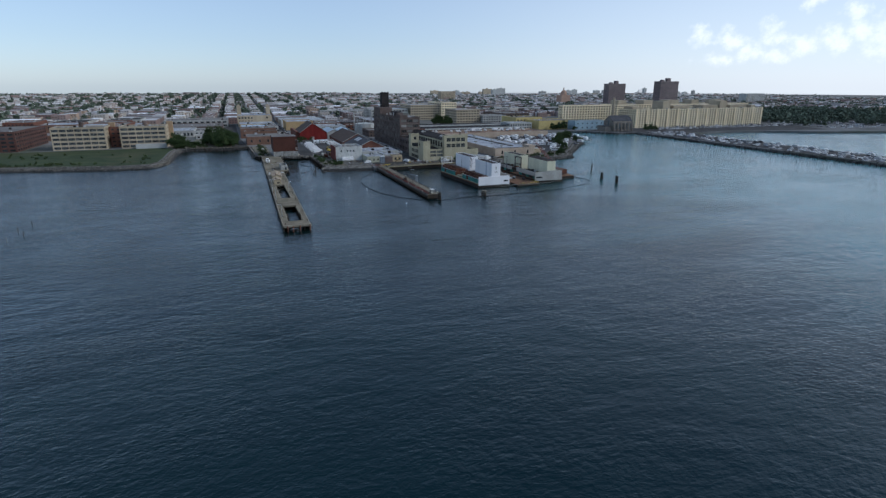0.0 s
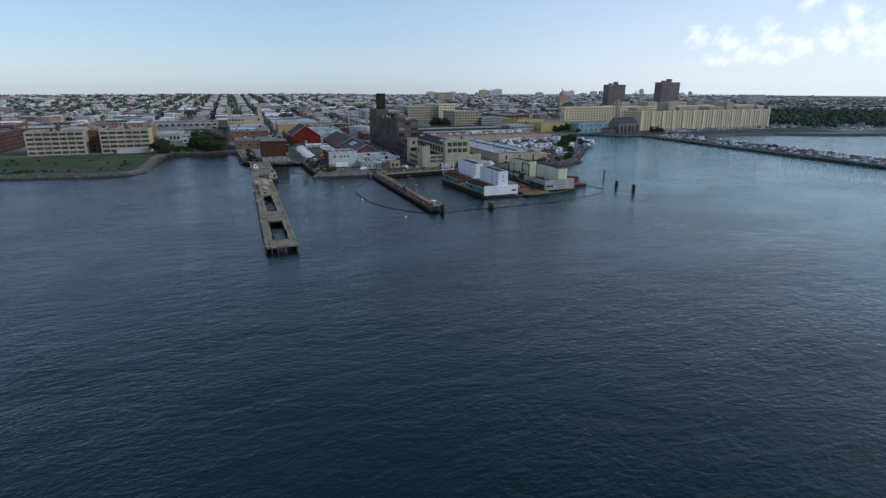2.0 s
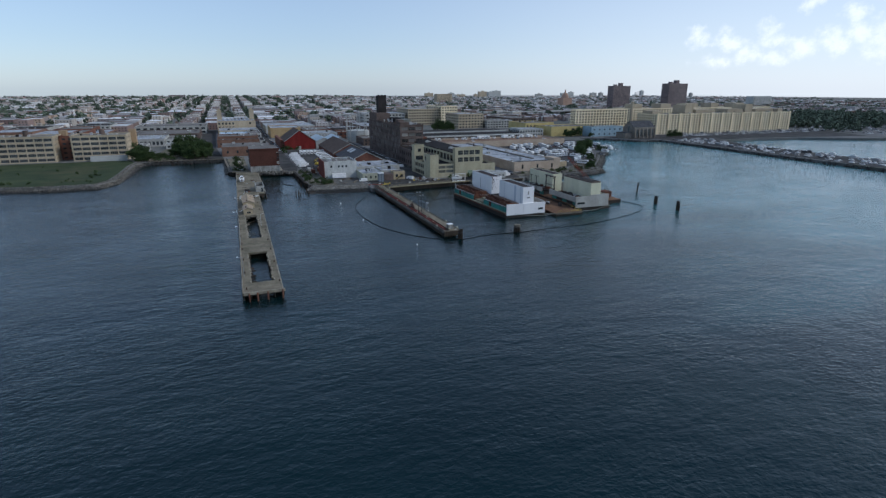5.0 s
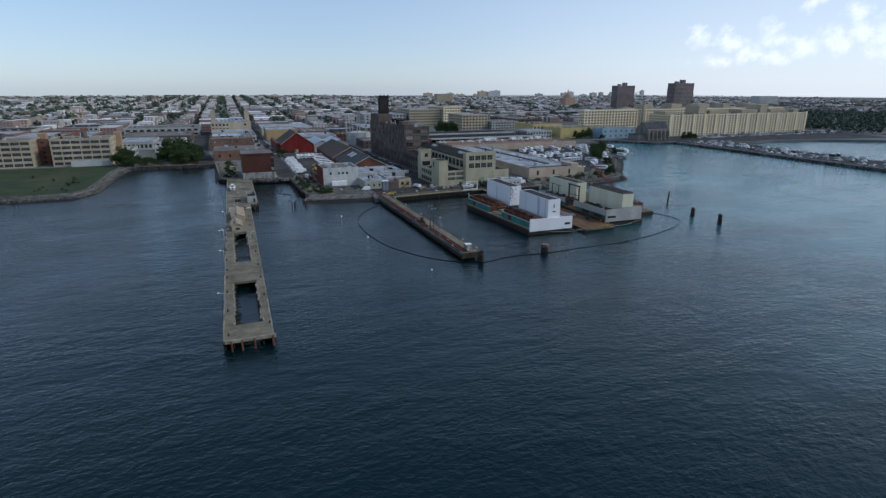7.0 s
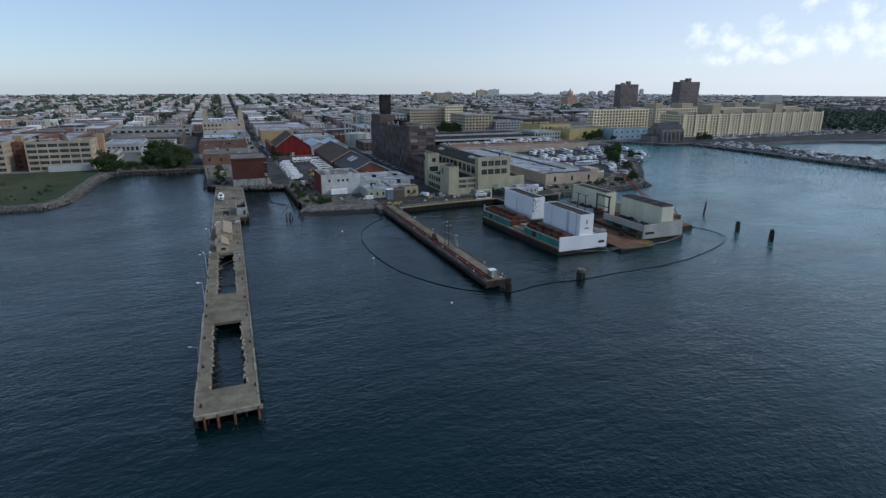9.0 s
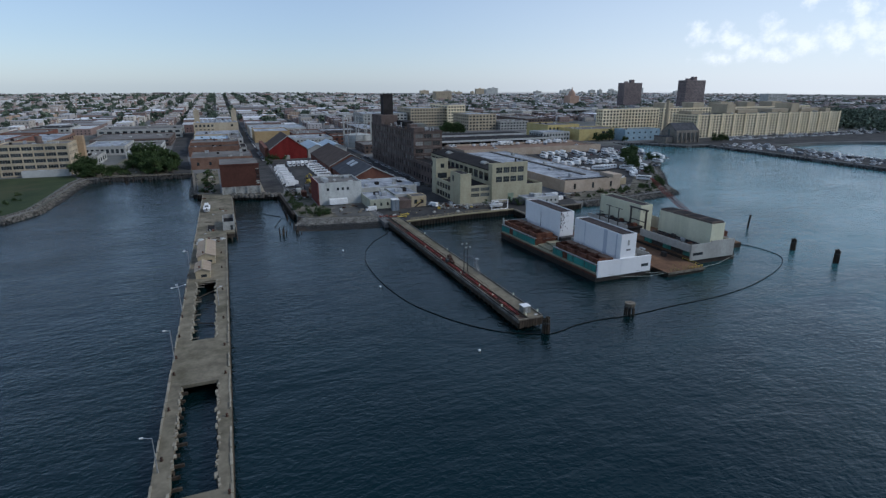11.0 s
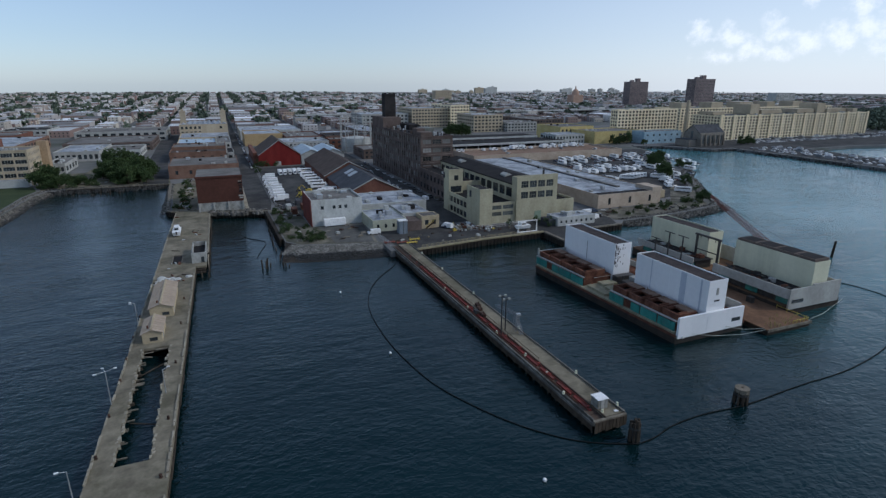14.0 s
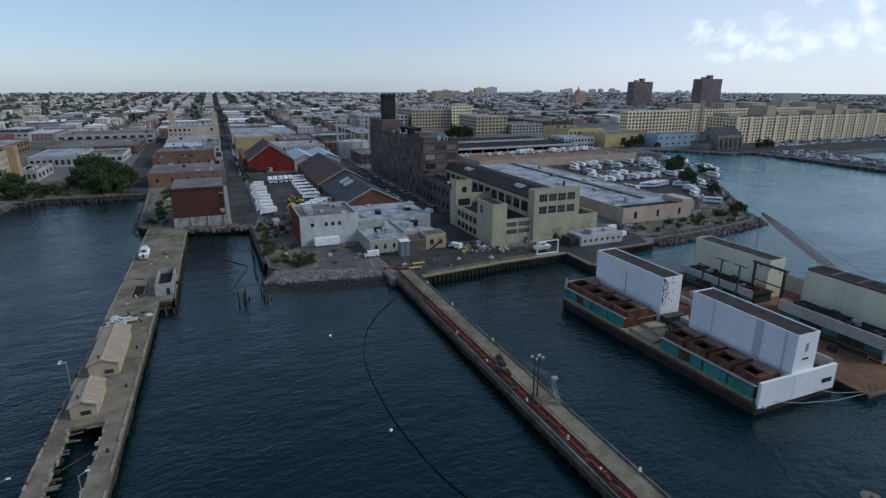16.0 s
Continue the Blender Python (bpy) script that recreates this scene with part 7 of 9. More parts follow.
for y in (23.85, 24.95):
    part("stringer", Shape().tube((19.2, y, GROUND + 0.1), (23.5, y, GROUND + 3.0), 0.09, 5), IRON, stair)
    part("handrail", Shape().tube((19.2, y, GROUND + 1.1), (23.5, y, GROUND + 4.0), 0.05, 5), YELLOW_STEEL, stair)
solo("dark_shed", Shape().box(11.0, 17.2, 23.8, 32.8, GROUND, GROUND + 4.2), BROWN_BRICK, "low dark brick shed between tank and gatehouse", "shed")
tank = thing("storage_tank", "tall blue-grey square steel tank with a pale top", "tank", (7.9, 21.8, GROUND))
part("shell", Shape().box(6.2, 9.7, 20.2, 23.4, GROUND, GROUND + 5.4), surface("blue_grey_steel", (0.15, 0.18, 0.21), (0.21, 0.245, 0.28), 0.4, 2.0, 0.7, stain=(0.1, 0.1, 0.1), streak=0.3), tank)
part("top", Shape().box(6.1, 9.8, 20.1, 23.5, GROUND + 5.404, GROUND + 5.7), WHITE_PAINT, tank, "pale painted top")
part("seam", Shape().box(7.85, 8.05, 20.14, 20.198, GROUND, GROUND + 5.4), STEEL, tank)


def office_hut():
    h = building("office_hut", "long low white office hut with a row of small windows", 74.0, 93.5, 6.6, 15.5, 4.0, DIRTY_WHITE, SILVER_ROOF, {"-y": (1, 7, (0.4, 0.3))}, category="hut", parapet=0.2, units=5, seed=3)
    part("lean_to", Shape().box(70.5, 73.9, 8, 15, GROUND, 5.4), SLATE_ROOF, h)


office_hut()
building("storage_shed", "small tan storage shed on the point", 152.6, 165, 40, 50, 4.2, BEIGE, DIRTY_WHITE, {}, category="shed", parapet=0.2)
solo("site_trailer", Shape().box(-20.5, -11.2, 42.6, 45.4, 3.3, 6.0).box(-20.2, -11.5, 42.9, 45.1, 2.95, 3.3), WHITE_PAINT, "long white site trailer in front of the office", "trailer")

# tan factories behind the park
for x0, x1, nb in ((-209.5, -168.0, 6), (-268, -222, 7)):
    f = building("factory", "buff concrete four-storey factory with long window bands", x0, x1, 216, 243, 21.5, FACTORY_TAN, GREY_ROOF,
                 {"-y": (5, nb, (0.88, 0.58)), "+x": (5, 9, (0.55, 0.56))}, units=8, category="factory", cornice=0.25, bars=(4, 1), bar_mat=GREY_WALL, group="buff factories behind the park")
    part("stair_tower", Shape().box(x1 - 1.5, x1 + 4.0, 243.4, 250, GROUND, 26.6), surface("tan_brick", (0.27, 0.19, 0.115), (0.35, 0.255, 0.16), 0.1, 0.8, 0.9), f, "tan stair tower")
    part("water_tank", Shape().tube(((x0 + x1) / 2, 234, 23), ((x0 + x1) / 2, 234, 28), 2.2, 14), BROWN_BRICK, f)
building("shed", "low white shed behind the grass", -196, -168.5, 209, 214.5, 4.2, DIRTY_WHITE, SILVER_ROOF, {}, category="shed", parapet=0.2)

building("factory", "red-brown brick five-storey factory behind the park", -352, -296, 214, 310, 19, surface("dark_red_brick", (0.07, 0.036, 0.03), (0.115, 0.06, 0.048), 0.2, 2.0, 0.92, stain=(0.06, 0.045, 0.04)), GREY_ROOF, {"-y": (5, 9, (0.7, 0.5)), "+x": (5, 14, (0.6, 0.5))}, units=8, category="factory")
building("factory", "brown brick block joined between the buff factories", -221.4, -210.2, 232, 322, 20.5, RED_BRICK, GREY_ROOF, {"-y": (5, 2, (0.5, 0.4))}, units=3, category="factory")
rf2 = random.Random(77)
for k in range(16):
    x, y = -285 - 52 * (k % 5) + rf2.uniform(-6, 6), 335 + 78 * (k // 5) + rf2.uniform(-8, 8)
    if -310 < x + 20 < -205 and 350 < y < 475:
        x -= 260
    building("warehouse", "flat-roofed brick and stucco workshop behind the park factories", x, x + rf2.uniform(34, 46), y, y + rf2.uniform(45, 64), rf2.uniform(6, 13), rf2.choice((RED_BRICK, DIRTY_WHITE, SHED_BRICK, GREY_WALL, BEIGE)), rf2.choice((GREY_ROOF, SILVER_ROOF, TAR)), {"-y": (2, 8, (0.5, 0.45))}, units=4, category="warehouse", group="workshops behind the park")
CHX = 438.0
# the army terminal
STONE = surface("dark_stone", (0.17, 0.15, 0.125), (0.25, 0.225, 0.19), 0.15, 0.8, 0.9)
ar = building("terminal_building", "very long eight-storey buff concrete terminal with ranks of windows", 455, 704, 268, 308, 26.5, ARMY_TAN, GREY_ROOF,
              {"-y": (8, 52, (0.62, 0.62)), "-x": (8, 9, (0.6, 0.6))}, pieces=False, category="terminal", units=24)
pil = Shape().box(-1.7, 1.7, -0.9, -0.02, GROUND, 30.0).mesh("pilaster", (0, 0, 0), ARMY_TAN)
for k in range(14):
    shared("pilaster", pil, ar, (456.2 + 246.6 * k / 13, 268, 0))
for x, w, y, z in ((462, 18, 286, 32.5), (515, 14, 282, 40), (541, 34, 288, 33), (596, 30, 284, 33.5), (628, 14, 282, 40), (656, 40, 288, 33), (692, 9, 280, 33)):
    part("roof_house", Shape().box(x, x + w, y, 306, GROUND + 26.2, z), FACTORY_TAN, ar)
ar2 = building("terminal_building", "long eight-storey buff concrete terminal behind the first", 500, 790, 372, 420, 30.0, ARMY_TAN, GREY_ROOF,
               {"-y": (8, 54, (0.6, 0.6)), "-x": (8, 12, (0.6, 0.6))}, pieces=False, category="terminal", units=10)
for k in range(5):
    part("roof_house", Shape().box(506 + 52 * k, 522 + 52 * k + 4 * (k % 3), 378, 400, GROUND + 29.2, 39), FACTORY_TAN, ar2)


def boiler_house():
    """A dark stone hall with tall arched windows, a steep roof and stepped buttresses."""
    b = thing("boiler_house", "dark stone gabled hall with tall arched windows at the terminal", "hall", (402, 240, GROUND))
    w = Shape()
    opens = facade(w, "-y", 386, 418, 228, GROUND, 15.5, 1, 5, (0.5, 0.62), depth=0.8, edge=1.5)
    w.box(386, 418, 228.8, 250, GROUND, 15.5)
    part("wall", w, STONE, b)
    part("gable", Shape().gable(385.9, 418.1, 230.0, 248.0, 15.3, 15.5, 22.5, "x"), STONE, b)
    part("roof", Shape().roof(385.8, 418.2, 229.6, 248.4, 15.5, 22.8, "x", over=0.3, thick=0.4), SLATE_ROOF, b)
    me = Shape().box(-opens[0][1] / 2, opens[0][1] / 2, -0.05, 0.05, 0, opens[0][2]).mesh("window", (0, 0, 0), GLASS_PALE)
    for place, _, _ in opens:
        shared("window", me, b, place, 0)
    part("window", Shape().box(385.7, 385.95, 237.5, 240.5, 8, 17), GLASS_PALE, b)
    for k in range(6):
        x = 387 + 6.0 * k
        part("buttress", Shape().box(x - 0.6, x + 0.6, 226.6, 227.99, GROUND, 10).box(x - 0.6, x + 0.6, 227.2, 227.99, 10, 14), STONE, b)
    part("side_wing", Shape().box(376, 385.6, 232, 250, GROUND, 9.0), STONE, b)
    part("side_roof", Shape().box(375.7, 385.7, 231.7, 250.2, 9.004, 9.5), SLATE_ROOF, b)


boiler_house()
solo("chimney", Shape().tube((CHX, 300, GROUND), (CHX, 300, 45), 2.4, 16, 1.8), FACTORY_TAN, "tall buff chimney beside the terminal", "chimney")
building("factory", "pale buff terminal wing behind the yellow buildings", 378, 468, 345, 358, 31, ARMY_TAN, GREY_ROOF, {"-y": (8, 18, (0.6, 0.62)), "-x": (8, 3, (0.6, 0.6))}, pieces=False, units=4, category="factory")

# yellow, white and blue buildings along the inner basin
building("workshop", "ochre yellow two-storey building with dark windows", 304, 364, 288, 330, 12.5, OCHRE, GREY_ROOF, {"-y": (2, 10, (0.75, 0.36), 0.6, [(i, k) for i in range(5) for k in range(2)])}, units=5, category="workshop")
building("workshop", "long ochre yellow building", 290, 334, 331, 380, 15, OCHRE, GREY_ROOF, {"-y": (2, 8, (0.5, 0.4))}, units=4, category="workshop")
building("workshop", "white three-storey building with a window grid", 262, 297, 296, 326, 10, DIRTY_WHITE, SILVER_ROOF, {"-y": (2, 9, (0.55, 0.5)), "-x": (2, 6, (0.55, 0.5))}, units=3, category="workshop")
building("workshop", "light blue windowless building by the basin", 351, 400, 268, 287, 12.5, BLUE_PAINT, GREY_ROOF, {"-y": (2, 6, (0.3, 0.3))}, units=3, category="workshop")

# apartment towers
for x0, y0, h in ((941, 995, 66), (948, 788, 71)):
    b = building("apartment_tower", "tall dark red-brown brick apartment tower, greyed by haze in its colour", x0, x0 + 58, y0, y0 + 26, h, TOWER_BRICK, GREY_ROOF,
                 {"-y": (22, 14, (0.5, 0.5)), "-x": (22, 7, (0.5, 0.5))}, pieces=False, category="tower", group="apartment towers", zb=3)
    part("machine_house", Shape().box(x0 + 26, x0 + 36, y0 + 6, y0 + 16, h + 2.2, h + 11), TOWER_BRICK, b)
    part("machine_house", Shape().box(x0 + 8, x0 + 16, y0 + 6, y0 + 14, h + 2.2, h + 7), TOWER_BRICK, b)

# cream lofts and offices in the middle distance
for n, (x0, x1, y0, y1, h, fl, nb, mat) in enumerate((
        (200, 256, 570, 640, 27, 6, 12, FACTORY_TAN), (256.5, 286, 562, 640, 31, 7, 6, ARMY_TAN), (248, 290, 465, 520, 22, 5, 8, FACTORY_TAN),
        (292, 336, 455, 500, 12, 3, 9, GREY_WALL), (88, 116, 420, 520, 10, 2, 6, BROWN_BRICK), (340, 388, 470, 560, 14, 3, 10, BROWN_BRICK),
        (128, 196, 575, 640, 20, 4, 12, GREY_WALL), (-172, -160, 262, 300, 7, 1, 4, GREY_WALL), (-182, -150, 330, 392, 8, 1, 8, GREY_WALL), (-150, -122, 345, 392, 6.5, 1, 6, DIRTY_WHITE), (-146, -122, 300, 318, 5, 1, 5, DIRTY_WHITE),
        (-190, -118, 400, 480, 8, 2, 10, BROWN_BRICK), (-300, -215, 360, 470, 11, 2, 12, SHED_BRICK), (-200, -112, 500, 560, 11, 2, 11, GREY_WALL))):
    building("loft_building", "flat-roofed industrial loft with rows of windows", x0, x1, y0, y1, h, mat, (SILVER_ROOF, GREY_ROOF)[n % 2],
             {"-y": (fl, nb, (0.6, 0.5)), "-x" if x0 > 0 else "+x": (fl, nb, (0.6, 0.5))}, units=5, category="building", group="industrial lofts")


# framed boat display at the quay's edge
def boat_sign():
    f = thing("display_frame", "leaning white frame round a small white boat at the quay", "frame", (56.5, 3.0, GROUND))
    z = GROUND + 0.3
    for a, b in (((52.2, 3.0), (52.6, 3.3)), ((61.0, 3.0), (61.4, 3.3))):
        part("post", Shape().box(a[0], b[0], a[1], b[1], z, z + 4.9), WHITE_PAINT, f)
    for zz in (0.0, 4.6):
        part("rail", Shape().box(52.6, 61.0, 3.0, 3.3, z + zz, z + zz + 0.3), WHITE_PAINT, f)
    part("foot", Shape().box(51.5, 62.1, 2.6, 4.2, GROUND + 0.06, z), PIER_EDGE, f, "concrete foot")
    b = thing("boat", "small white cabin boat standing on the quay", "boat", (56.8, 7.0, GROUND + 0.1))
    hull = Shape()
    ring0 = [(53.6, 7.0), (55, 6.3), (59.8, 6.2), (59.8, 7.8), (55, 7.7)]
    ring1 = [(52.8, 7.0), (54.8, 5.8), (60.2, 5.7), (60.2, 8.3), (54.8, 8.2)]
    k = len(ring0)
    hull.add([(x, y, GROUND + 0.9) for x, y in ring0] + [(x, y, GROUND + 2.3) for x, y in ring1], [tuple(reversed(range(k))), tuple(range(k, 2 * k))] + [(i, (i + 1) % k, k + (i + 1) % k, k + i) for i in range(k)])
    part("hull", hull, WHITE_PAINT, b)
    part("cabin", Shape().prism([(55.4, 6.2), (58.2, 6.2), (58.2, 7.8), (55.4, 7.8)], GROUND + 2.304, GROUND + 3.6, 0.12), WHITE_PAINT, b)
    part("window", Shape().box(55.9, 57.7, 6.15, 6.25, GROUND + 2.7, GROUND + 3.2), GLASS, b)
    for x in (54.8, 58.8):
        part("cradle", Shape().box(x, x + 0.4, 6.0, 8.0, GROUND + 0.1, GROUND + 0.95), TIMBER, b)


boat_sign()

# tall blocks and a domed hall on the far skyline
building("hospital", "broad buff apartment block on the skyline", 590, 645, 1480, 1510, 38, FACTORY_TAN, GREY_ROOF, {"-y": (10, 16, (0.5, 0.5))}, pieces=False, category="building", zb=6)
building("hospital", "broad brown block on the ridge", -300, -238, 2230, 2260, 21, TOWER_BRICK, GREY_ROOF, {"-y": (5, 18, (0.5, 0.5))}, pieces=False, category="building", zb=15)
building("hospital", "pale slab block on the southern skyline", 1500, 1580, 1010, 1040, 32, DIRTY_WHITE, GREY_ROOF, {"-y": (8, 16, (0.5, 0.5))}, pieces=False, category="building", zb=6)


def domed_hall():
    DOME_BRICK = surface("orange_brick", (0.33, 0.22, 0.16), (0.42, 0.29, 0.22), 0.1, 0.6, 0.9)
    d = thing("domed_church", "domed brick church on the far skyline", "church", (900, 1170, GROUND))
    part("body", Shape().box(884, 916, 1160, 1190, GROUND, 34), DOME_BRICK, d)
    s = Shape()
    for k in range(6):
        a, b = 1.5708 * k / 6, 1.5708 * (k + 1) / 6
        s.tube((900, 1175, 34 + 16 * math.sin(a)), (900, 1175, 34 + 16 * math.sin(b)), 11 * math.cos(a), 18, max(0.5, 11 * math.cos(b)))
    part("dome", s, DOME_BRICK, d, smooth=False)
    part("lantern", Shape().tube((900, 1175, 49), (900, 1175, 58), 2.4, 8, 1.2), DOME_BRICK, d)


domed_hall()


def expressway():
    """The raised highway that crosses behind the sheds."""
    e = thing("expressway", "raised grey steel expressway crossing the city", "viaduct", (500, 760, GROUND), kind="structure")
    part("deck", Shape().prism([(60, 742), (760, 742), (760, 768), (60, 768)], 12.6, 14.2), GREY_ROOF, e)
    part("parapet", Shape().box(60, 760, 741.4, 742, 13.0, 15.6), DIRTY_WHITE, e)
    for k in range(24):
        part("pier", Shape().box(70 + 29 * k, 72.4 + 29 * k, 746, 764, GROUND, 12.6), GREY_WALL, e)


expressway()


# clutter on the apron
rc = random.Random(61)
for k in range(60):
    x, y = rc.uniform(29, 46), rc.uniform(14, 27)
    if 41 < x and y > 17:
        y -= 8
    h = rc.uniform(0.4, 1.3)
    w, l = rc.uniform(0.3, 0.8), rc.uniform(0.3, 0.9)
    m = rc.choice((WHITE_PAINT, YELLOW_STEEL, GREY_WALL, RUST, TIMBER, GREY_WALL, DIRTY_WHITE, IRON, TIMBER))
    s = Shape().box(x - w, x + w, y - l, y + l, GROUND + 0.062, GROUND + 0.062 + h)
    if k % 3 == 0:
        s = Shape().tube((x, y, GROUND + 0.062), (x, y, GROUND + 0.95), 0.3, 10).tube((x, y, GROUND + 0.95), (x, y, GROUND + 0.99), 0.32, 10)
    solo("drum" if k % 3 == 0 else "crate", s, m, "painted drum on the quay apron" if k % 3 == 0 else "crate and stacked goods on the quay apron", "drum" if k % 3 == 0 else "crate", "goods on the quay")
for x, y, a in ((3.0, 7.0, 0), (6.5, 5.5, 1), (-1.5, 9.0, 0), (9.0, 9.5, 1)):
    paint = YELLOW_STEEL if a else CRANE_PAINT
    rack = thing("pipe_rack", ("yellow" if a else "red") + " steel pipe rack at the jetty's root", "rack", (x, y, GROUND + 0.062), "racks at the jetty's root")
    for q in range(6):
        part("pipe", Shape().tube((x - 2.3 + 0.2 * (q % 3), y - 0.6 + 0.24 * q, GROUND + 0.55), (x + 2.2 + 0.15 * (q % 2), y - 0.6 + 0.24 * q, GROUND + 0.55), 0.08, 6), paint, rack)
    for e in (-1.7, 1.7):
        part("stand", Shape().box(x + e - 0.08, x + e + 0.08, y - 0.8, y + 0.8, GROUND + 0.062, GROUND + 0.47).box(x + e - 0.08, x + e + 0.08, y - 0.85, y - 0.72, GROUND + 0.062, GROUND + 1.1).box(x + e - 0.08, x + e + 0.08, y + 0.72, y + 0.85, GROUND + 0.062, GROUND + 1.1), paint, rack)


def quay_fence(a, b, n, label):
    f = thing("fence", label, "fence", (*a, GROUND), "fences")
    a, b = Vector(a), Vector(b)
    post = Shape().tube((0, 0, 0), (0, 0, 1.9), 0.06, 5).mesh("post", (0, 0, 0), GALV)
    for i in range(n + 1):
        p = a.lerp(b, i / n)
        shared("post", post, f, (p.x, p.y, GROUND + 0.05))
    for z in (0.4, 1.1, 1.85):
        part("rail", Shape().tube((a.x, a.y, GROUND + z), (b.x, b.y, GROUND + z), 0.04, 4), GALV, f)


def quay_rail(a, b, n, label):
    """A low yellow-tan guard rail on the quay's cap."""
    f = thing("guard_rail", label, "rail", (*a, 2.85), "guard rails")
    a, b = Vector(a), Vector(b)
    tan = bpy.data.materials["quay_cap"]
    post = Shape().box(-0.09, 0.09, -0.09, 0.09, 0, 1.0).mesh("post", (0, 0, 0), tan)
    for i in range(n + 1):
        q = a.lerp(b, i / n)
        shared("post", post, f, (q.x, q.y, 2.852))
    for z in (0.5, 0.95):
        part("rail", Shape().tube((a.x, a.y, 2.85 + z), (b.x, b.y, 2.85 + z), 0.07, 5), tan, f)


quay_rail((8, -2.4), (35.6, 0.7), 14, "yellow-tan guard rail along the quay's edge")
quay_rail((37, 1.2), (50, 1.6), 7, "yellow-tan guard rail along the quay's edge")
rl = random.Random(19)
for k in range(150):
    zone = rl.choice(((-33, -6, 21, 44), (-82, -75, 104, 198), (-36, -27, 68, 100), (106, 160, 14, 28), (0, 60, 4, 16), (46, 49, 36, 110), (-160, -110, 196, 232)))
    x, y = rl.uniform(zone[0], zone[1]), rl.uniform(zone[2], zone[3])
    w, l, h, a = rl.uniform(0.2, 0.9), rl.uniform(0.3, 1.6), rl.uniform(0.15, 0.9), rl.uniform(0, 3.1)
    ca, sa = math.cos(a), math.sin(a)
    ring = [(x + ca * sx * l - sa * sy * w, y + sa * sx * l + ca * sy * w) for sx, sy in ((-1, -1), (1, -0.8), (0.85, 1), (-0.9, 0.9))]
    solo("scrap_board", Shape().prism(ring, GROUND + 0.06, GROUND + 0.1 + h, rl.uniform(0.05, 0.3)), rl.choice((TIMBER, GREY_WALL, PILE_WOOD, IRON, SHORE_STONE, TIMBER, STEEL)), "scrap timber and rusty oddments on the waste ground", "scrap", "scrap on the waterfront")
quay_fence((36, 14.5), (70, 16.5), 12, "grey wire fence in front of the yellow lofts")
quay_fence((-35.5, 92), (-36, 240), 30, "grey wire fence along the truck yard")
quay_fence((-2.5, 4), (-3.2, 44), 12, "grey wire fence beside the jetty's root")
quay_fence((-38, 90), (-27, 92), 5, "grey wire fence at the head of the slip")


# pale blocks standing along the far skyline
rq = random.Random(88)
for k in range(26):
    x, y = rq.uniform(1050, 3000), rq.uniform(2500, 3200)
    w, h = rq.uniform(18, 60), rq.uniform(14, 44)
    solo("distant_block", Shape().box(x, x + w, y, y + 18, GROUND, GROUND + h).box(x + w * 0.4, x + w * 0.6, y + 5, y + 12, GROUND + h, GROUND + h + 5), rq.choice((DIRTY_WHITE, FACTORY_TAN, GREY_WALL, DIRTY_WHITE)), "pale apartment block on the far southern skyline", "building", "blocks on the skyline")


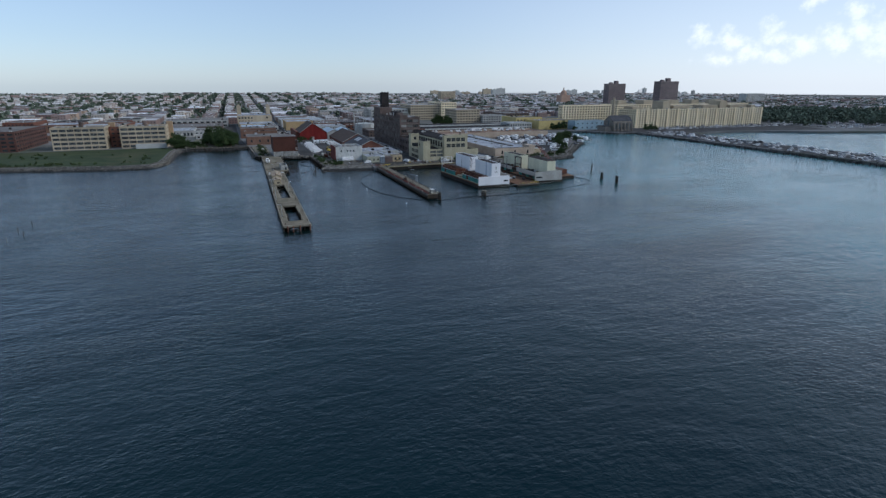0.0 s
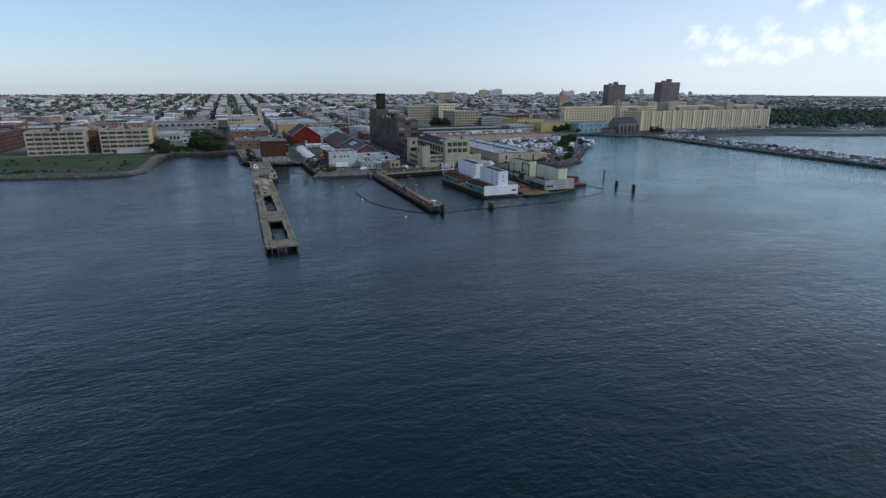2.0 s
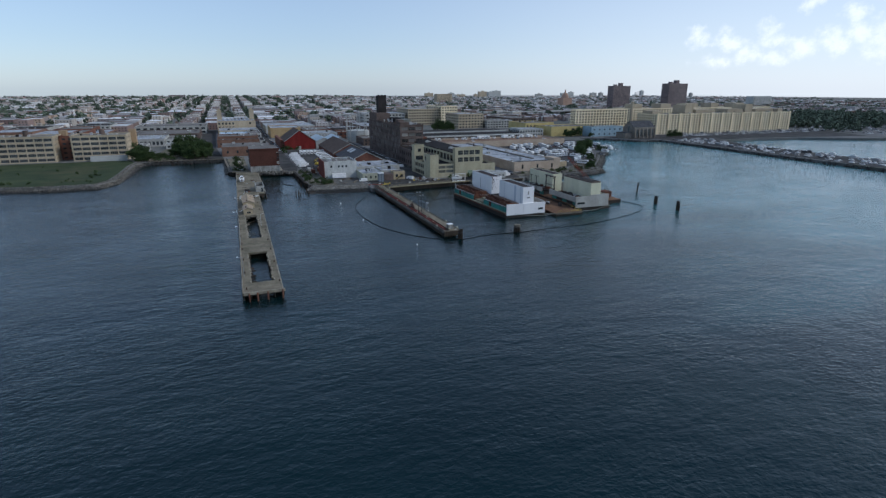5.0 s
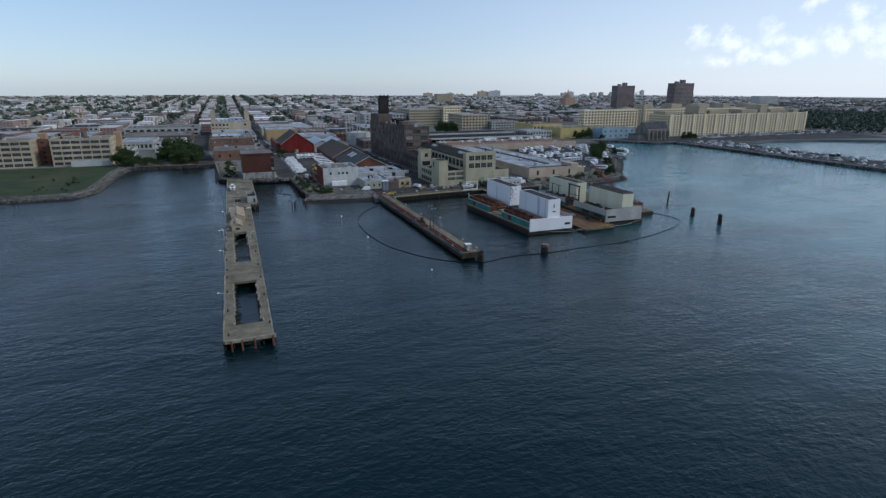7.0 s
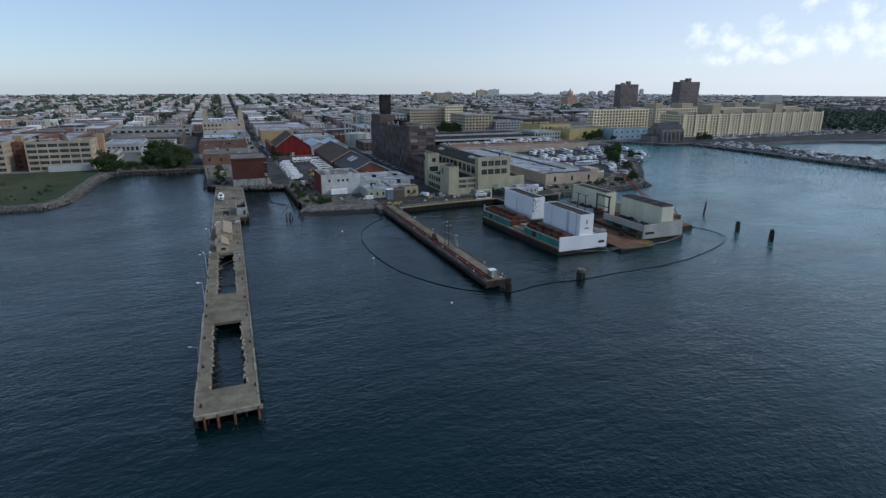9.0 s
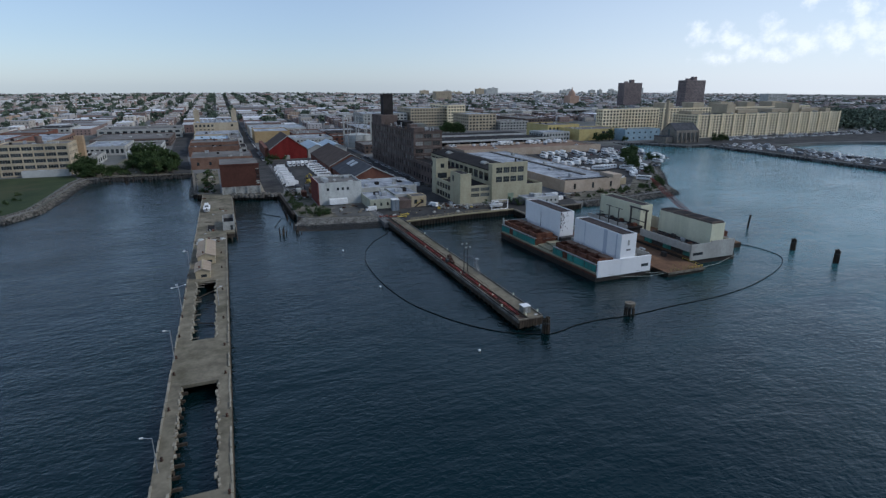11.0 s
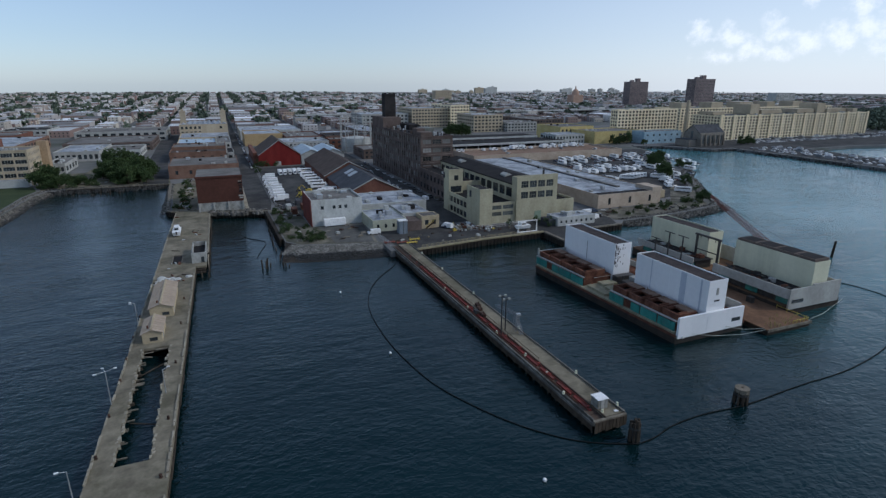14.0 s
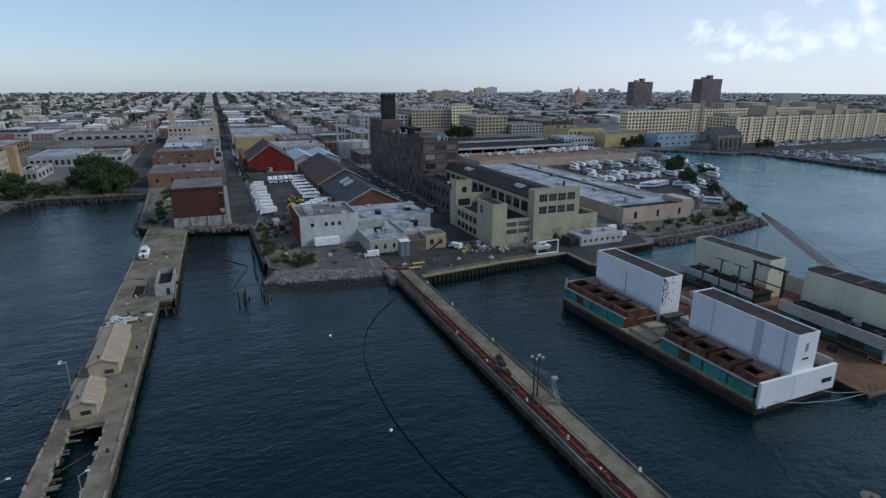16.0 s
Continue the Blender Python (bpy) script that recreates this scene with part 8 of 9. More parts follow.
# ---------------------------------------------------------------- the far city
def far_city():
    """Row houses, sheds and shops along the inland streets: walls, roofs and windows as one mesh each."""
    r = random.Random(17)
    walls, roofs, wins = Shape(), Shape(), Shape()
    # the farther rows take the palest colours, which carry painted-in haze
    hill_walls, hill_roofs = Shape(), Shape()
    def house(a, b, y, e, h, near, face, sight):
        z = land_height((a + b) / 2, y)
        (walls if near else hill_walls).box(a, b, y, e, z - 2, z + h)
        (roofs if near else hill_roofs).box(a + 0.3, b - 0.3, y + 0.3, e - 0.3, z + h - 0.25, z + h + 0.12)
        if sight:
            fl = max(1, int(h / 3.4))
            for f in range(fl):
                zz = z + 1.2 + f * 3.3
                if zz + 1.5 > z + h:
                    break
                n = max(2, int((b - a) / 4))
                for q in range(n):
                    xx = a + (b - a) * (q + 0.5) / n
                    wins.box(xx - 0.6, xx + 0.6, y - 0.06, y + 0.05, zz, zz + 1.6)
                for q in range(2):
                    yy = y + (e - y) * (q + 0.5) / 2
                    xw = a if face == 0 else b
                    wins.box(xw - 0.06, xw + 0.06, yy - 0.55, yy + 0.55, zz, zz + 1.6)
        if r.random() < 0.3:
            ux, uy = r.uniform(a + 1, max(a + 1.1, b - 4)), r.uniform(y, max(y + 0.1, e - 3))
            (roofs if near else hill_roofs).box(ux, ux + 2.4, uy, uy + 2.4, z + h + 0.12, z + h + r.uniform(0.9, 2.4))
    for k in range(-16, 30):
        left, right = -38 + 84 * k + 1, -50 + 84 * (k + 1) - 1
        y = 575.0
        for block in range(11):
            length = r.uniform(120, 240)
            ya, yb = y, min(2700.0, y + length)
            y = yb + r.uniform(14, 26)
            if yb - ya < 20:
                continue
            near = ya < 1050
            kind = r.random()
            if kind < (0.5 if near else 0.12):               # sheds and works over the whole block's width
                c = ya
                while c < yb - 12:
                    d = r.uniform(18, 60)
                    x = left + r.uniform(0, 6)
                    while x < right - 10:
                        w = r.uniform(16, 48)
                        if r.random() < 0.9:
                            house(x, min(right, x + w) - 0.4, c, min(yb, c + d) - 0.4, r.uniform(4.5, 11), near, 0, ya < 900)
                        x += w
                    c += d
                continue
            for x0, x1, face in ((left, left + 19, 0), (right - 19, right, 1)):
                c = ya
                while c < yb:
                    big = r.random() < 0.12
                    w = r.uniform(12, 30) if big else r.uniform(5.5, 9)
                    h = r.uniform(7, 15) if big else r.uniform(6.0, 10.5)
                    if r.random() < 0.86:
                        d = r.uniform(-7, 3) * (1 if face == 0 else -1)
                        p0, p1 = (x0, x1 + d) if face == 0 else (x0 + d, x1)
                        house(p0, p1, c, min(yb, c + w) - 0.15, h, near, face, ya < 1000)
                    c += w
            c = ya + r.uniform(0, 20)                       # garages and yards behind the rows
            while c < yb - 6:
                w = r.uniform(4, 9)
                x = (left + right) / 2 + r.uniform(-9, 5)
                if r.random() < 0.6:
                    house(x, x + r.uniform(4, 8), c, c + w, r.uniform(2.6, 4.6), near, 0, False)
                c += w + r.uniform(1, 14)
    city = thing("row_houses", "dense rows of flat-roofed brick and stucco row houses on the rising ground, haze in their colours", "houses", (0, 1200, 10), kind="stuff")
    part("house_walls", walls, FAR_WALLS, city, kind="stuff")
    part("hill_walls", hill_walls, HAZE_WALLS, city, kind="stuff")
    part("hill_roofs", hill_roofs, HAZE_ROOFS, city, kind="stuff")
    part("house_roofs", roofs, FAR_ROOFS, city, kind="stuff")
    part("house_windows", wins, GLASS, city, kind="stuff")


far_city()


def clump(s, r, x, y, z, rad, faces=10):
    """A ragged leafy clump: a few tilted, uneven shells."""
    for _ in range(faces):
        c = Vector((r.gauss(0, 0.5), r.gauss(0, 0.5), r.gauss(0, 0.42))) * rad
        u = Vector((r.uniform(-1, 1), r.uniform(-1, 1), r.uniform(-0.5, 0.5))).normalized()
        v = u.cross(Vector((r.uniform(-1, 1), r.uniform(-1, 1), r.uniform(-1, 1)))).normalized()
        k = rad * r.uniform(0.35, 0.75)
        p = Vector((x, y, z)) + c
        w = u.cross(v) * k * 0.5
        s.add([p - u * k, p - v * k + w, p + u * k, p + v * k + w, p + w * 1.6], [(0, 1, 4), (1, 2, 4), (2, 3, 4), (3, 0, 4)])


def far_trees():
    r = random.Random(23)
    s = Shape()
    def tree(x, y, h, wide, n=4):
        z = land_height(x, y)
        for _ in range(n):
            clump(s, r, x + r.uniform(-wide, wide), y + r.uniform(-2, 2), z + h * r.uniform(0.4, 0.9), h * 0.36, 9)
    for _ in range(3100):                                        # along the streets and in the back yards
        k = r.randint(-15, 26)
        u = r.random()
        x = -50 + 84 * k + (r.choice((0.5, 11.5)) + r.uniform(-2, 2) if u < 0.3 else r.uniform(34, 62))
        y = 640 + 2000 * r.random() ** 0.9
        tree(x, y, r.uniform(7, 13), 2.5)
    for _ in range(900):                                         # leafier quarters to the north
        tree(r.uniform(-1700, -180), r.uniform(900, 2500), r.uniform(8, 14), 4)
    for _ in range(60):                                          # a few groves
        gx, gy = r.uniform(-1300, 900), r.uniform(640, 1900)
        for _ in range(r.randint(4, 9)):
            tree(gx + r.gauss(0, 14), gy + r.gauss(0, 10), r.uniform(8, 14), 3)
    for _ in range(1500):                                        # wooded park and shore to the south
        x = r.uniform(760, 2600)
        y = r.uniform(300, 1100) if x < 1200 else r.uniform(100, 1700)
        tree(x, y, r.uniform(7, 12), 4)
    for _ in range(800):                                         # woods behind the terminal
        tree(r.uniform(735, 1250), r.uniform(190, 620), r.uniform(7, 13), 5)
    for _ in range(420):                                        # skyline trees on the ridge
        tree(r.uniform(-1700, 700), r.uniform(2300, 2640), r.uniform(5, 9), 4, 3)
    for _ in range(500):
        tree(r.uniform(700, 3300), r.uniform(1900, 3000), r.uniform(4, 8), 6, 3)
    solo("street_trees", s, HAZE_LEAF, "green street trees between the far houses, paled with haze in the colour", "trees", kind="stuff")


far_trees()


# ---------------------------------------------------------------- vehicles
def hull_from_side(outline, w, top_in=0.0):
    """A body from its side outline (y, z), w wide; points above the middle lean in by top_in."""
    k = len(outline)
    zs = [z for _, z in outline]
    mid = (min(zs) + max(zs)) / 2
    v = []
    for s in (-1, 1):
        v += [(s * (w / 2 - (top_in if z > mid else 0)), y, z) for y, z in outline]
    f = [tuple(range(k)), tuple(reversed(range(k, 2 * k)))]
    f += [((i + 1) % k, i, k + i, k + (i + 1) % k) for i in range(k)]
    return Shape().add(v, f)


WHEEL = Shape().tube((-0.11, 0, 0), (0.11, 0, 0), 0.33, 10)


def wheels(parent, half, axles, r=1.0):
    tyre = WHEEL.mesh("wheel", (0, 0, 0), TYRE)
    for y in axles:
        for x in (-half, half):
            t = new("wheel", tyre)
            t.parent, t.location, t.scale = parent, (x, y, 0.33 * r), (1, r, r)


def make_car():
    c = thing("car", "parked car", "car")
    part("body", hull_from_side([(-2.15, 0.25), (2.15, 0.25), (2.2, 0.7), (1.2, 0.9), (-2.0, 0.95), (-2.2, 0.7)], 1.76, 0.08), CAR_PAINT, c)
    part("cabin", hull_from_side([(-1.75, 0.9), (1.05, 0.88), (0.35, 1.42), (-1.2, 1.45)], 1.6, 0.16), GLASS_CAR, c)
    part("roof", hull_from_side([(-1.2, 1.43), (0.33, 1.40), (0.3, 1.48), (-1.15, 1.5)], 1.3, 0.03), CAR_PAINT, c)
    wheels(c, 0.8, (-1.3, 1.35))
    return c


def make_van():
    c = thing("van", "white parked van", "van")
    part("body", hull_from_side([(-2.6, 0.35), (2.6, 0.35), (2.65, 1.0), (2.0, 1.25), (1.5, 2.15), (-2.6, 2.2)], 1.95, 0.08), WHITE_PAINT, c)
    part("windscreen", hull_from_side([(1.93, 1.32), (2.03, 1.3), (1.58, 2.05), (1.48, 2.05)], 1.7, 0.05), GLASS_CAR, c)
    wheels(c, 0.9, (-1.7, 1.7))
    return c


def make_truck():
    c = thing("box_truck", "white box truck", "truck")
    part("chassis", Shape().box(-0.55, 0.55, -3.9, 3.6, 0.5, 0.85), STEEL, c)
    part("cargo_box", Shape().box(-1.22, 1.22, -4.0, 2.0, 0.86, 3.5), WHITE_PAINT, c)
    cab = part("cab", hull_from_side([(2.1, 0.45), (3.9, 0.45), (3.95, 1.3), (3.5, 2.4), (2.1, 2.45)], 2.1, 0.1), WHITE_PAINT, c)
    part("windscreen", hull_from_side([(3.86, 1.45), (3.96, 1.4), (3.56, 2.3), (3.46, 2.3)], 1.8, 0.08), GLASS_CAR, cab)
    wheels(c, 1.0, (-2.6, 2.9), 1.35)
    return c


def make_coach():
    """A low, wide tourer with a rounded nose."""
    c = thing("motorhome", "white parked motorhome", "motorhome")
    part("body", hull_from_side([(-4.6, 0.5), (4.5, 0.5), (4.7, 1.4), (4.2, 2.9), (-4.5, 3.1), (-4.7, 1.5)], 2.45, 0.1), WHITE_PAINT, c)
    part("window_band", hull_from_side([(-3.8, 1.9), (3.6, 1.9), (3.5, 2.45), (-3.8, 2.5)], 2.47, 0.05), GLASS_CAR, c)
    part("roof_unit", Shape().box(-0.5, 0.5, -1.6, -0.6, 3.05, 3.35), GREY_WALL, c)
    wheels(c, 1.05, (-2.8, 2.9), 1.3)
    return c


def make_digger():
    c = thing("excavator", "yellow excavator", "excavator")
    part("track", Shape().box(-1.4, -0.8, -1.9, 1.9, 0.05, 0.8), STEEL, c)
    part("track", Shape().box(0.8, 1.4, -1.9, 1.9, 0.05, 0.8), STEEL, c)
    part("body", Shape().box(-1.3, 1.3, -2.0, 1.2, 0.85, 2.0), YELLOW_STEEL, c)
    part("cab", Shape().box(-1.2, -0.2, 0.1, 1.5, 2.0, 3.0), GLASS_CAR, c)
    part("arm", Shape().tube((0.4, 1.0, 1.8), (0.4, 3.6, 4.2), 0.22, 6).tube((0.4, 3.6, 4.2), (0.4, 5.6, 2.0), 0.18, 6), YELLOW_STEEL, c)
    part("bucket", Shape().box(-0.1, 0.9, 5.2, 6.0, 1.2, 2.0), STEEL, c)
    return c


used = {}


def park(kind, maker, x, y, turn, label, group, z=GROUND + 0.16):
    m = pose(x, y, z, 0, 0, turn)
    if kind not in used:
        used[kind] = maker()
        used[kind].matrix_basis = m
        ob = used[kind]
    else:
        ob = copy_thing(used[kind], m)
    return tagged(ob, label, "", group)


rv = random.Random(31)
# cars along the streets
for y in range(122, 556, 9):
    if y > 205 and rv.random() < 0.8:
        park("car", make_car, -48.6, y + rv.uniform(-1, 1), 180 + rv.uniform(-2, 2), "car parked along the street kerb", "cars along the streets")
    if y > 235 and rv.random() < 0.9:
        park("car", make_car, -38.6, y + rv.uniform(-1, 1), rv.uniform(-2, 2), "car parked along the street kerb", "cars along the streets")
for y in range(78, 240, 9):
    if rv.random() < 0.75:
        park("car", make_car, 36.4 + 0.012 * (y - 78), y, rv.uniform(-2, 2), "car parked beside the gabled sheds", "cars along the streets")
    if rv.random() < 0.6 and y > 80:
        park("car", make_car, 45.0, y, 180 + rv.uniform(-2, 2), "car parked under the brown factory", "cars along the streets")
park("van", make_van, 40.2, 82, 10, "white van turning in the factory street", "vans")
park("van", make_van, 37.5, 101, 5, "white van parked beside the gabled sheds", "vans")

# truck yard
for k in range(10):
    park("truck", make_truck, -32.0 + rv.uniform(-0.9, 0.9), 107 + 8.6 * k + rv.uniform(-0.9, 0.9), 90 + rv.uniform(-7, 7), "white box truck parked in the yard's row", "trucks in the yard")
for k in range(5):
    park("truck", make_truck, -22.5 + 3.2 * k, 199 + rv.uniform(-1, 1), 180 + rv.uniform(-3, 3), "white truck parked nose out below the red wall", "trucks in the yard")
park("motorhome", make_coach, -5.5, 203, 92, "white vehicle parked below the red wall", "trucks in the yard")
for k in range(5):
    park("motorhome", make_coach, -6.5, 140 + 11 * k, 90 + rv.uniform(-6, 6), "white vehicle parked along the yard's far side", "trucks in the yard")
for k in range(4):
    park("motorhome", make_coach, -12 + 3 * k, 112 + 4 * k, 80 + rv.uniform(-10, 10), "white vehicle behind the office", "trucks in the yard")
for x, y, a in ((-19.5, 120, 20), (-14.5, 128, 70), (-18, 108, 100), (-20, 98, 40)):
    park("digger", make_digger, x, y, a, "yellow excavator among the trucks", "diggers in the yard")
for x, y, a, m in ((-24.5, 96, 0, SLATE_ROOF), (-29.5, 98, 5, SLATE_ROOF), (-23.5, 84, 0, RUST), (-30.5, 85, 0, GREY_WALL), (-29, 76, 90, RUST)):
    ribs = [(0.06 * (k // 2 % 2), -3 + 6 * k / 47) for k in range(48)]
    ring = [(x + 1.2 - d, y + l) for d, l in ribs] + [(x - 1.2 + d, y + l) for d, l in reversed(ribs)]
    s = Shape().prism(ring, GROUND + 0.16, GROUND + 2.7)
    solo("shipping_container", s, m, "battered steel container in the yard", "container", "containers")

# quay apron
for x, y, a in ((28.5, 22.5, 30), (-3.6, 24, 90), (97, 12, 100), (100, 22, 95)):
    park("van", make_van, x, y, a, "white van standing on the quay", "vans")
for x, y, a in ((94, 18, 95), (103, 16, 15), (28, 24, 0), (106, 24, 80)):
    park("car", make_car, x, y, a, "car standing on the quay", "cars on the quay")

# car park by the water
for row in range(9):
    for k in range(18):
        x = 158 + 6.6 * k + 4 * row
        y = 62 + 15.5 * row + 0.25 * k
        if (x - 205) > (y - 60) * 1.15 or x > 292 or rv.random() < (0.62 if y < 122 else 0.2) or y > 194:
            continue
        pick = rv.random()
        if pick < 0.22:
            park("truck", make_truck, x, y, rv.choice((0, 180)) + rv.uniform(-3, 3), "white box truck in the waterside car park", "vehicles in the car park")
        elif pick < 0.5:
            park("motorhome", make_coach, x, y, rv.choice((0, 180)) + rv.uniform(-3, 3), "white vehicle in the waterside car park", "vehicles in the car park")
        else:
            park("car", make_car, x, y, rv.choice((0, 180)) + rv.uniform(-4, 4), "car in the waterside car park", "vehicles in the car park")
            park("car", make_car, x + 3.2, y + 1, rv.choice((0, 180)) + rv.uniform(-4, 4), "car in the waterside car park", "vehicles in the car park")
for k in range(5):
    park("motorhome", make_coach, 186 + 3.4 * k, 96 + 1.0 * k, 60, "white motorhome in a slanting row", "vehicles in the car park")
    park("motorhome", make_coach, 208 + 3.4 * k, 92 + 1.0 * k, 60, "white motorhome in a slanting row", "vehicles in the car park")
for x, y, a in ((190, 64, 150), (199, 72, 150), (186, 48, 40)):
    park("motorhome", make_coach, x, y, a, "white vehicle parked near the point", "vehicles in the car park")

# on the brown parking deck
for y, share in ((212, 0.1), (226, 0.25)):
    for k in range(26):
        if rv.random() < share:
            park("car", make_car, 130 + 5.1 * k, y, rv.choice((0, 180)) + rv.uniform(-3, 3), "vehicle on the brown roof deck", "vehicles on the roof deck", z=GROUND + 4.75)
for k in range(34):
    pick = rv.random()
    if pick < 0.3:
        park("truck", make_truck, 128 + 3.9 * k, 238.5, rv.choice((0, 180)) + rv.uniform(-3, 3), "white truck on the brown roof deck", "vehicles on the roof deck", z=GROUND + 4.75)
    elif pick < 0.7:
        park("van", make_van, 128 + 3.9 * k, 239, rv.choice((0, 180)) + rv.uniform(-3, 3), "white van on the brown roof deck", "vehicles on the roof deck", z=GROUND + 4.75)


def far_cars(name, spots, z, label, seed):
    """Many small parked cars too far off to tell apart: bodies and cabins in one mesh."""
    r = random.Random(seed)
    s = Shape()
    for x, y in spots:
        l, h = (4.2, 0.9) if r.random() < 0.93 else (6.0, 2.2)
        s.prism([(x - 0.9, y - l / 2), (x + 0.9, y - l / 2), (x + 0.9, y + l / 2), (x - 0.9, y + l / 2)], z, z + h * 0.9, 0.05)
        s.prism([(x - 0.75, y - l / 4), (x + 0.75, y - l / 4), (x + 0.75, y + l / 5), (x - 0.75, y + l / 5)], z + h * 0.9, z + h * 0.9 + 0.55, 0.2)
    mat = palette("distant_car_paint", [(0.7, 0.7, 0.69), (0.04, 0.04, 0.045), (0.4, 0.41, 0.42), (0.16, 0.17, 0.18), (0.6, 0.6, 0.6), (0.25, 0.25, 0.26), (0.5, 0.5, 0.5), (0.09, 0.09, 0.1)], 0.4)
    solo(name, s, mat, label, "cars", kind="stuff")


far_cars("parked_cars", [(388 + 0.085 * (y + 150) + 3.0 * i, y) for y in range(-400, 205, 11) for i in range(14) if rv.random() < 0.55 and i not in (4, 9)], GROUND + 0.05, "rows of parked cars along the terminal pier", 41)
far_cars("parked_cars", [(x, y) for x in range(470, 740, 4) for y in (232, 240, 258) if rv.random() < 0.6], GROUND + 0.05, "parked cars below the terminal", 42)
far_cars("parked_cars", [(x + rv.uniform(-2, 2), y + rv.uniform(-3, 3)) for x in range(740, 900, 7) for y in range(160, 300, 12) if rv.random() < 0.5], GROUND + 0.05, "parked cars and boats on the southern shore", 43)


# ---------------------------------------------------------------- trees
def tree_mesh(seed, h, spread, leaves):
    """Trunk with limbs, and a crown of leafy sprays with gaps."""
    r = random.Random(seed)
    wood, crown = Shape(), Shape()
    fork = h * r.uniform(0.22, 0.32)
    wood.tube((0, 0, -0.4), (0, 0, fork), 0.30 * h / 10, 7, 0.22 * h / 10)
    tips = []
    for k in range(r.randint(6, 8)):
        a = 6.283 * k / 6 + r.uniform(-0.4, 0.4)
        reach = spread * r.uniform(0.45, 0.85)
        e = Vector((math.cos(a) * reach, math.sin(a) * reach, h * r.uniform(0.3, 0.85)))
        m = Vector((e.x * 0.45, e.y * 0.45, fork + (e.z - fork) * 0.6))
        wood.tube((0, 0, fork - 0.2), m, 0.13 * h / 10, 5, 0.09 * h / 10)
        wood.tube(m, e, 0.09 * h / 10, 5, 0.03 * h / 10)
        tips += [e, m.lerp(e, 0.5) + Vector((0, 0, h * 0.08))]
    tips.append(Vector((0, 0, h * 0.9)))
    wood.tube((0, 0, fork - 0.2), (0, 0, h * 0.85), 0.14 * h / 10, 5, 0.04)
    for k in range(leaves):
        t = r.choice(tips)
        d = Vector((r.gauss(0, 1), r.gauss(0, 1), r.gauss(0, 0.75)))
        p = t + d.normalized() * spread * 0.42 * r.random() ** 0.45
        clump(crown, r, p.x, p.y, max(h * 0.14, p.z - h * 0.12), spread * 0.09 * r.uniform(0.6, 1.4), 6)
    return wood, crown


tree_kinds = []
for seed, h, spread, leaves in ((1, 10, 4.6, 460), (2, 9, 5.2, 460), (3, 12, 5.0, 520), (4, 4.0, 2.6, 200)):
    tree_kinds.append(tree_mesh(seed, h, spread, leaves))
first = {}


def plant(kind, x, y, scale, turn, label, group, z=GROUND):
    m = pose(x, y, z, 0, 0, turn)
    if kind not in first:
        wood, crown = tree_kinds[kind]
        t = thing("shrub" if kind == 3 else "tree", label, "shrub" if kind == 3 else "tree")
        part("trunk", wood, BARK, t)
        part("crown", crown, LEAF, t)
        first[kind] = t
        t.matrix_basis = m
    else:
        t = copy_thing(first[kind], m)
    t.scale = (scale, scale, scale)
    return tagged(t, label, "", group)


rt = random.Random(51)
for x, y, s in ((-156, 197, 0.8), (-151, 199, 0.95), (-154, 203, 0.8), (-139, 205, 0.6), (-143, 210, 0.55), (-120, 200, 0.9), (-114, 198, 1.0), (-116, 206, 1.2), (-108, 204, 1.1), (-110, 214, 1.35),
                (-118, 216, 1.2), (-126, 222, 1.2), (-132, 226, 1.0), (-104, 212, 1.1), (-112, 226, 1.2), (-122, 232, 1.1)):
    plant(rt.choice((0, 1, 2)), x, y, s * 1.2, rt.uniform(0, 360), "leafy green tree behind the bulkhead", "trees behind the inner basin")
for x, y, s in ((-118, 209, 1.7), (-111, 220, 1.8), (-124, 214, 1.5), (-107, 209, 1.4), (-128, 232, 1.7), (-119, 226, 1.8), (-113, 240, 1.6), (-126, 244, 1.6), (-106, 228, 1.5), (-157, 200, 1.5), (-161, 205, 1.4), (-104, 197, 0.8)):
    plant(rt.choice((0, 1, 2)), x, y, s, rt.uniform(0, 360), "tall dark green tree on the weedy ground", "trees behind the inner basin")
for x, y, s in ((250, 142, 1.1), (258, 146, 1.0), (244, 138, 0.9), (214, 92, 1.2), (218, 97, 1.0), (232, 112, 0.7), (256, 122, 0.7), (262, 120, 0.6), (264, 152, 1.1), (272, 160, 0.9), (240, 130, 0.9), (222, 102, 0.9), (206, 66, 0.8), (176, 24, 0.75)):
    plant(rt.choice((0, 1, 2)), x, y, s, rt.uniform(0, 360), "green tree on the waterside point", "trees on the point")
for x, y, s in ((338, 278, 1.2), (330, 280, 1.0), (322, 281, 0.9), (346, 262, 0.7), (318, 270, 0.8), (440, 226, 1.0), (448, 224, 0.9), (456, 226, 0.8), (196, 420, 1.6), (204, 424, 1.8), (212, 422, 1.7), (219, 425, 1.5)):
    plant(rt.choice((0, 1, 2)), x, y, s, rt.uniform(0, 360), "dark green tree among the waterfront buildings", "trees among the buildings")
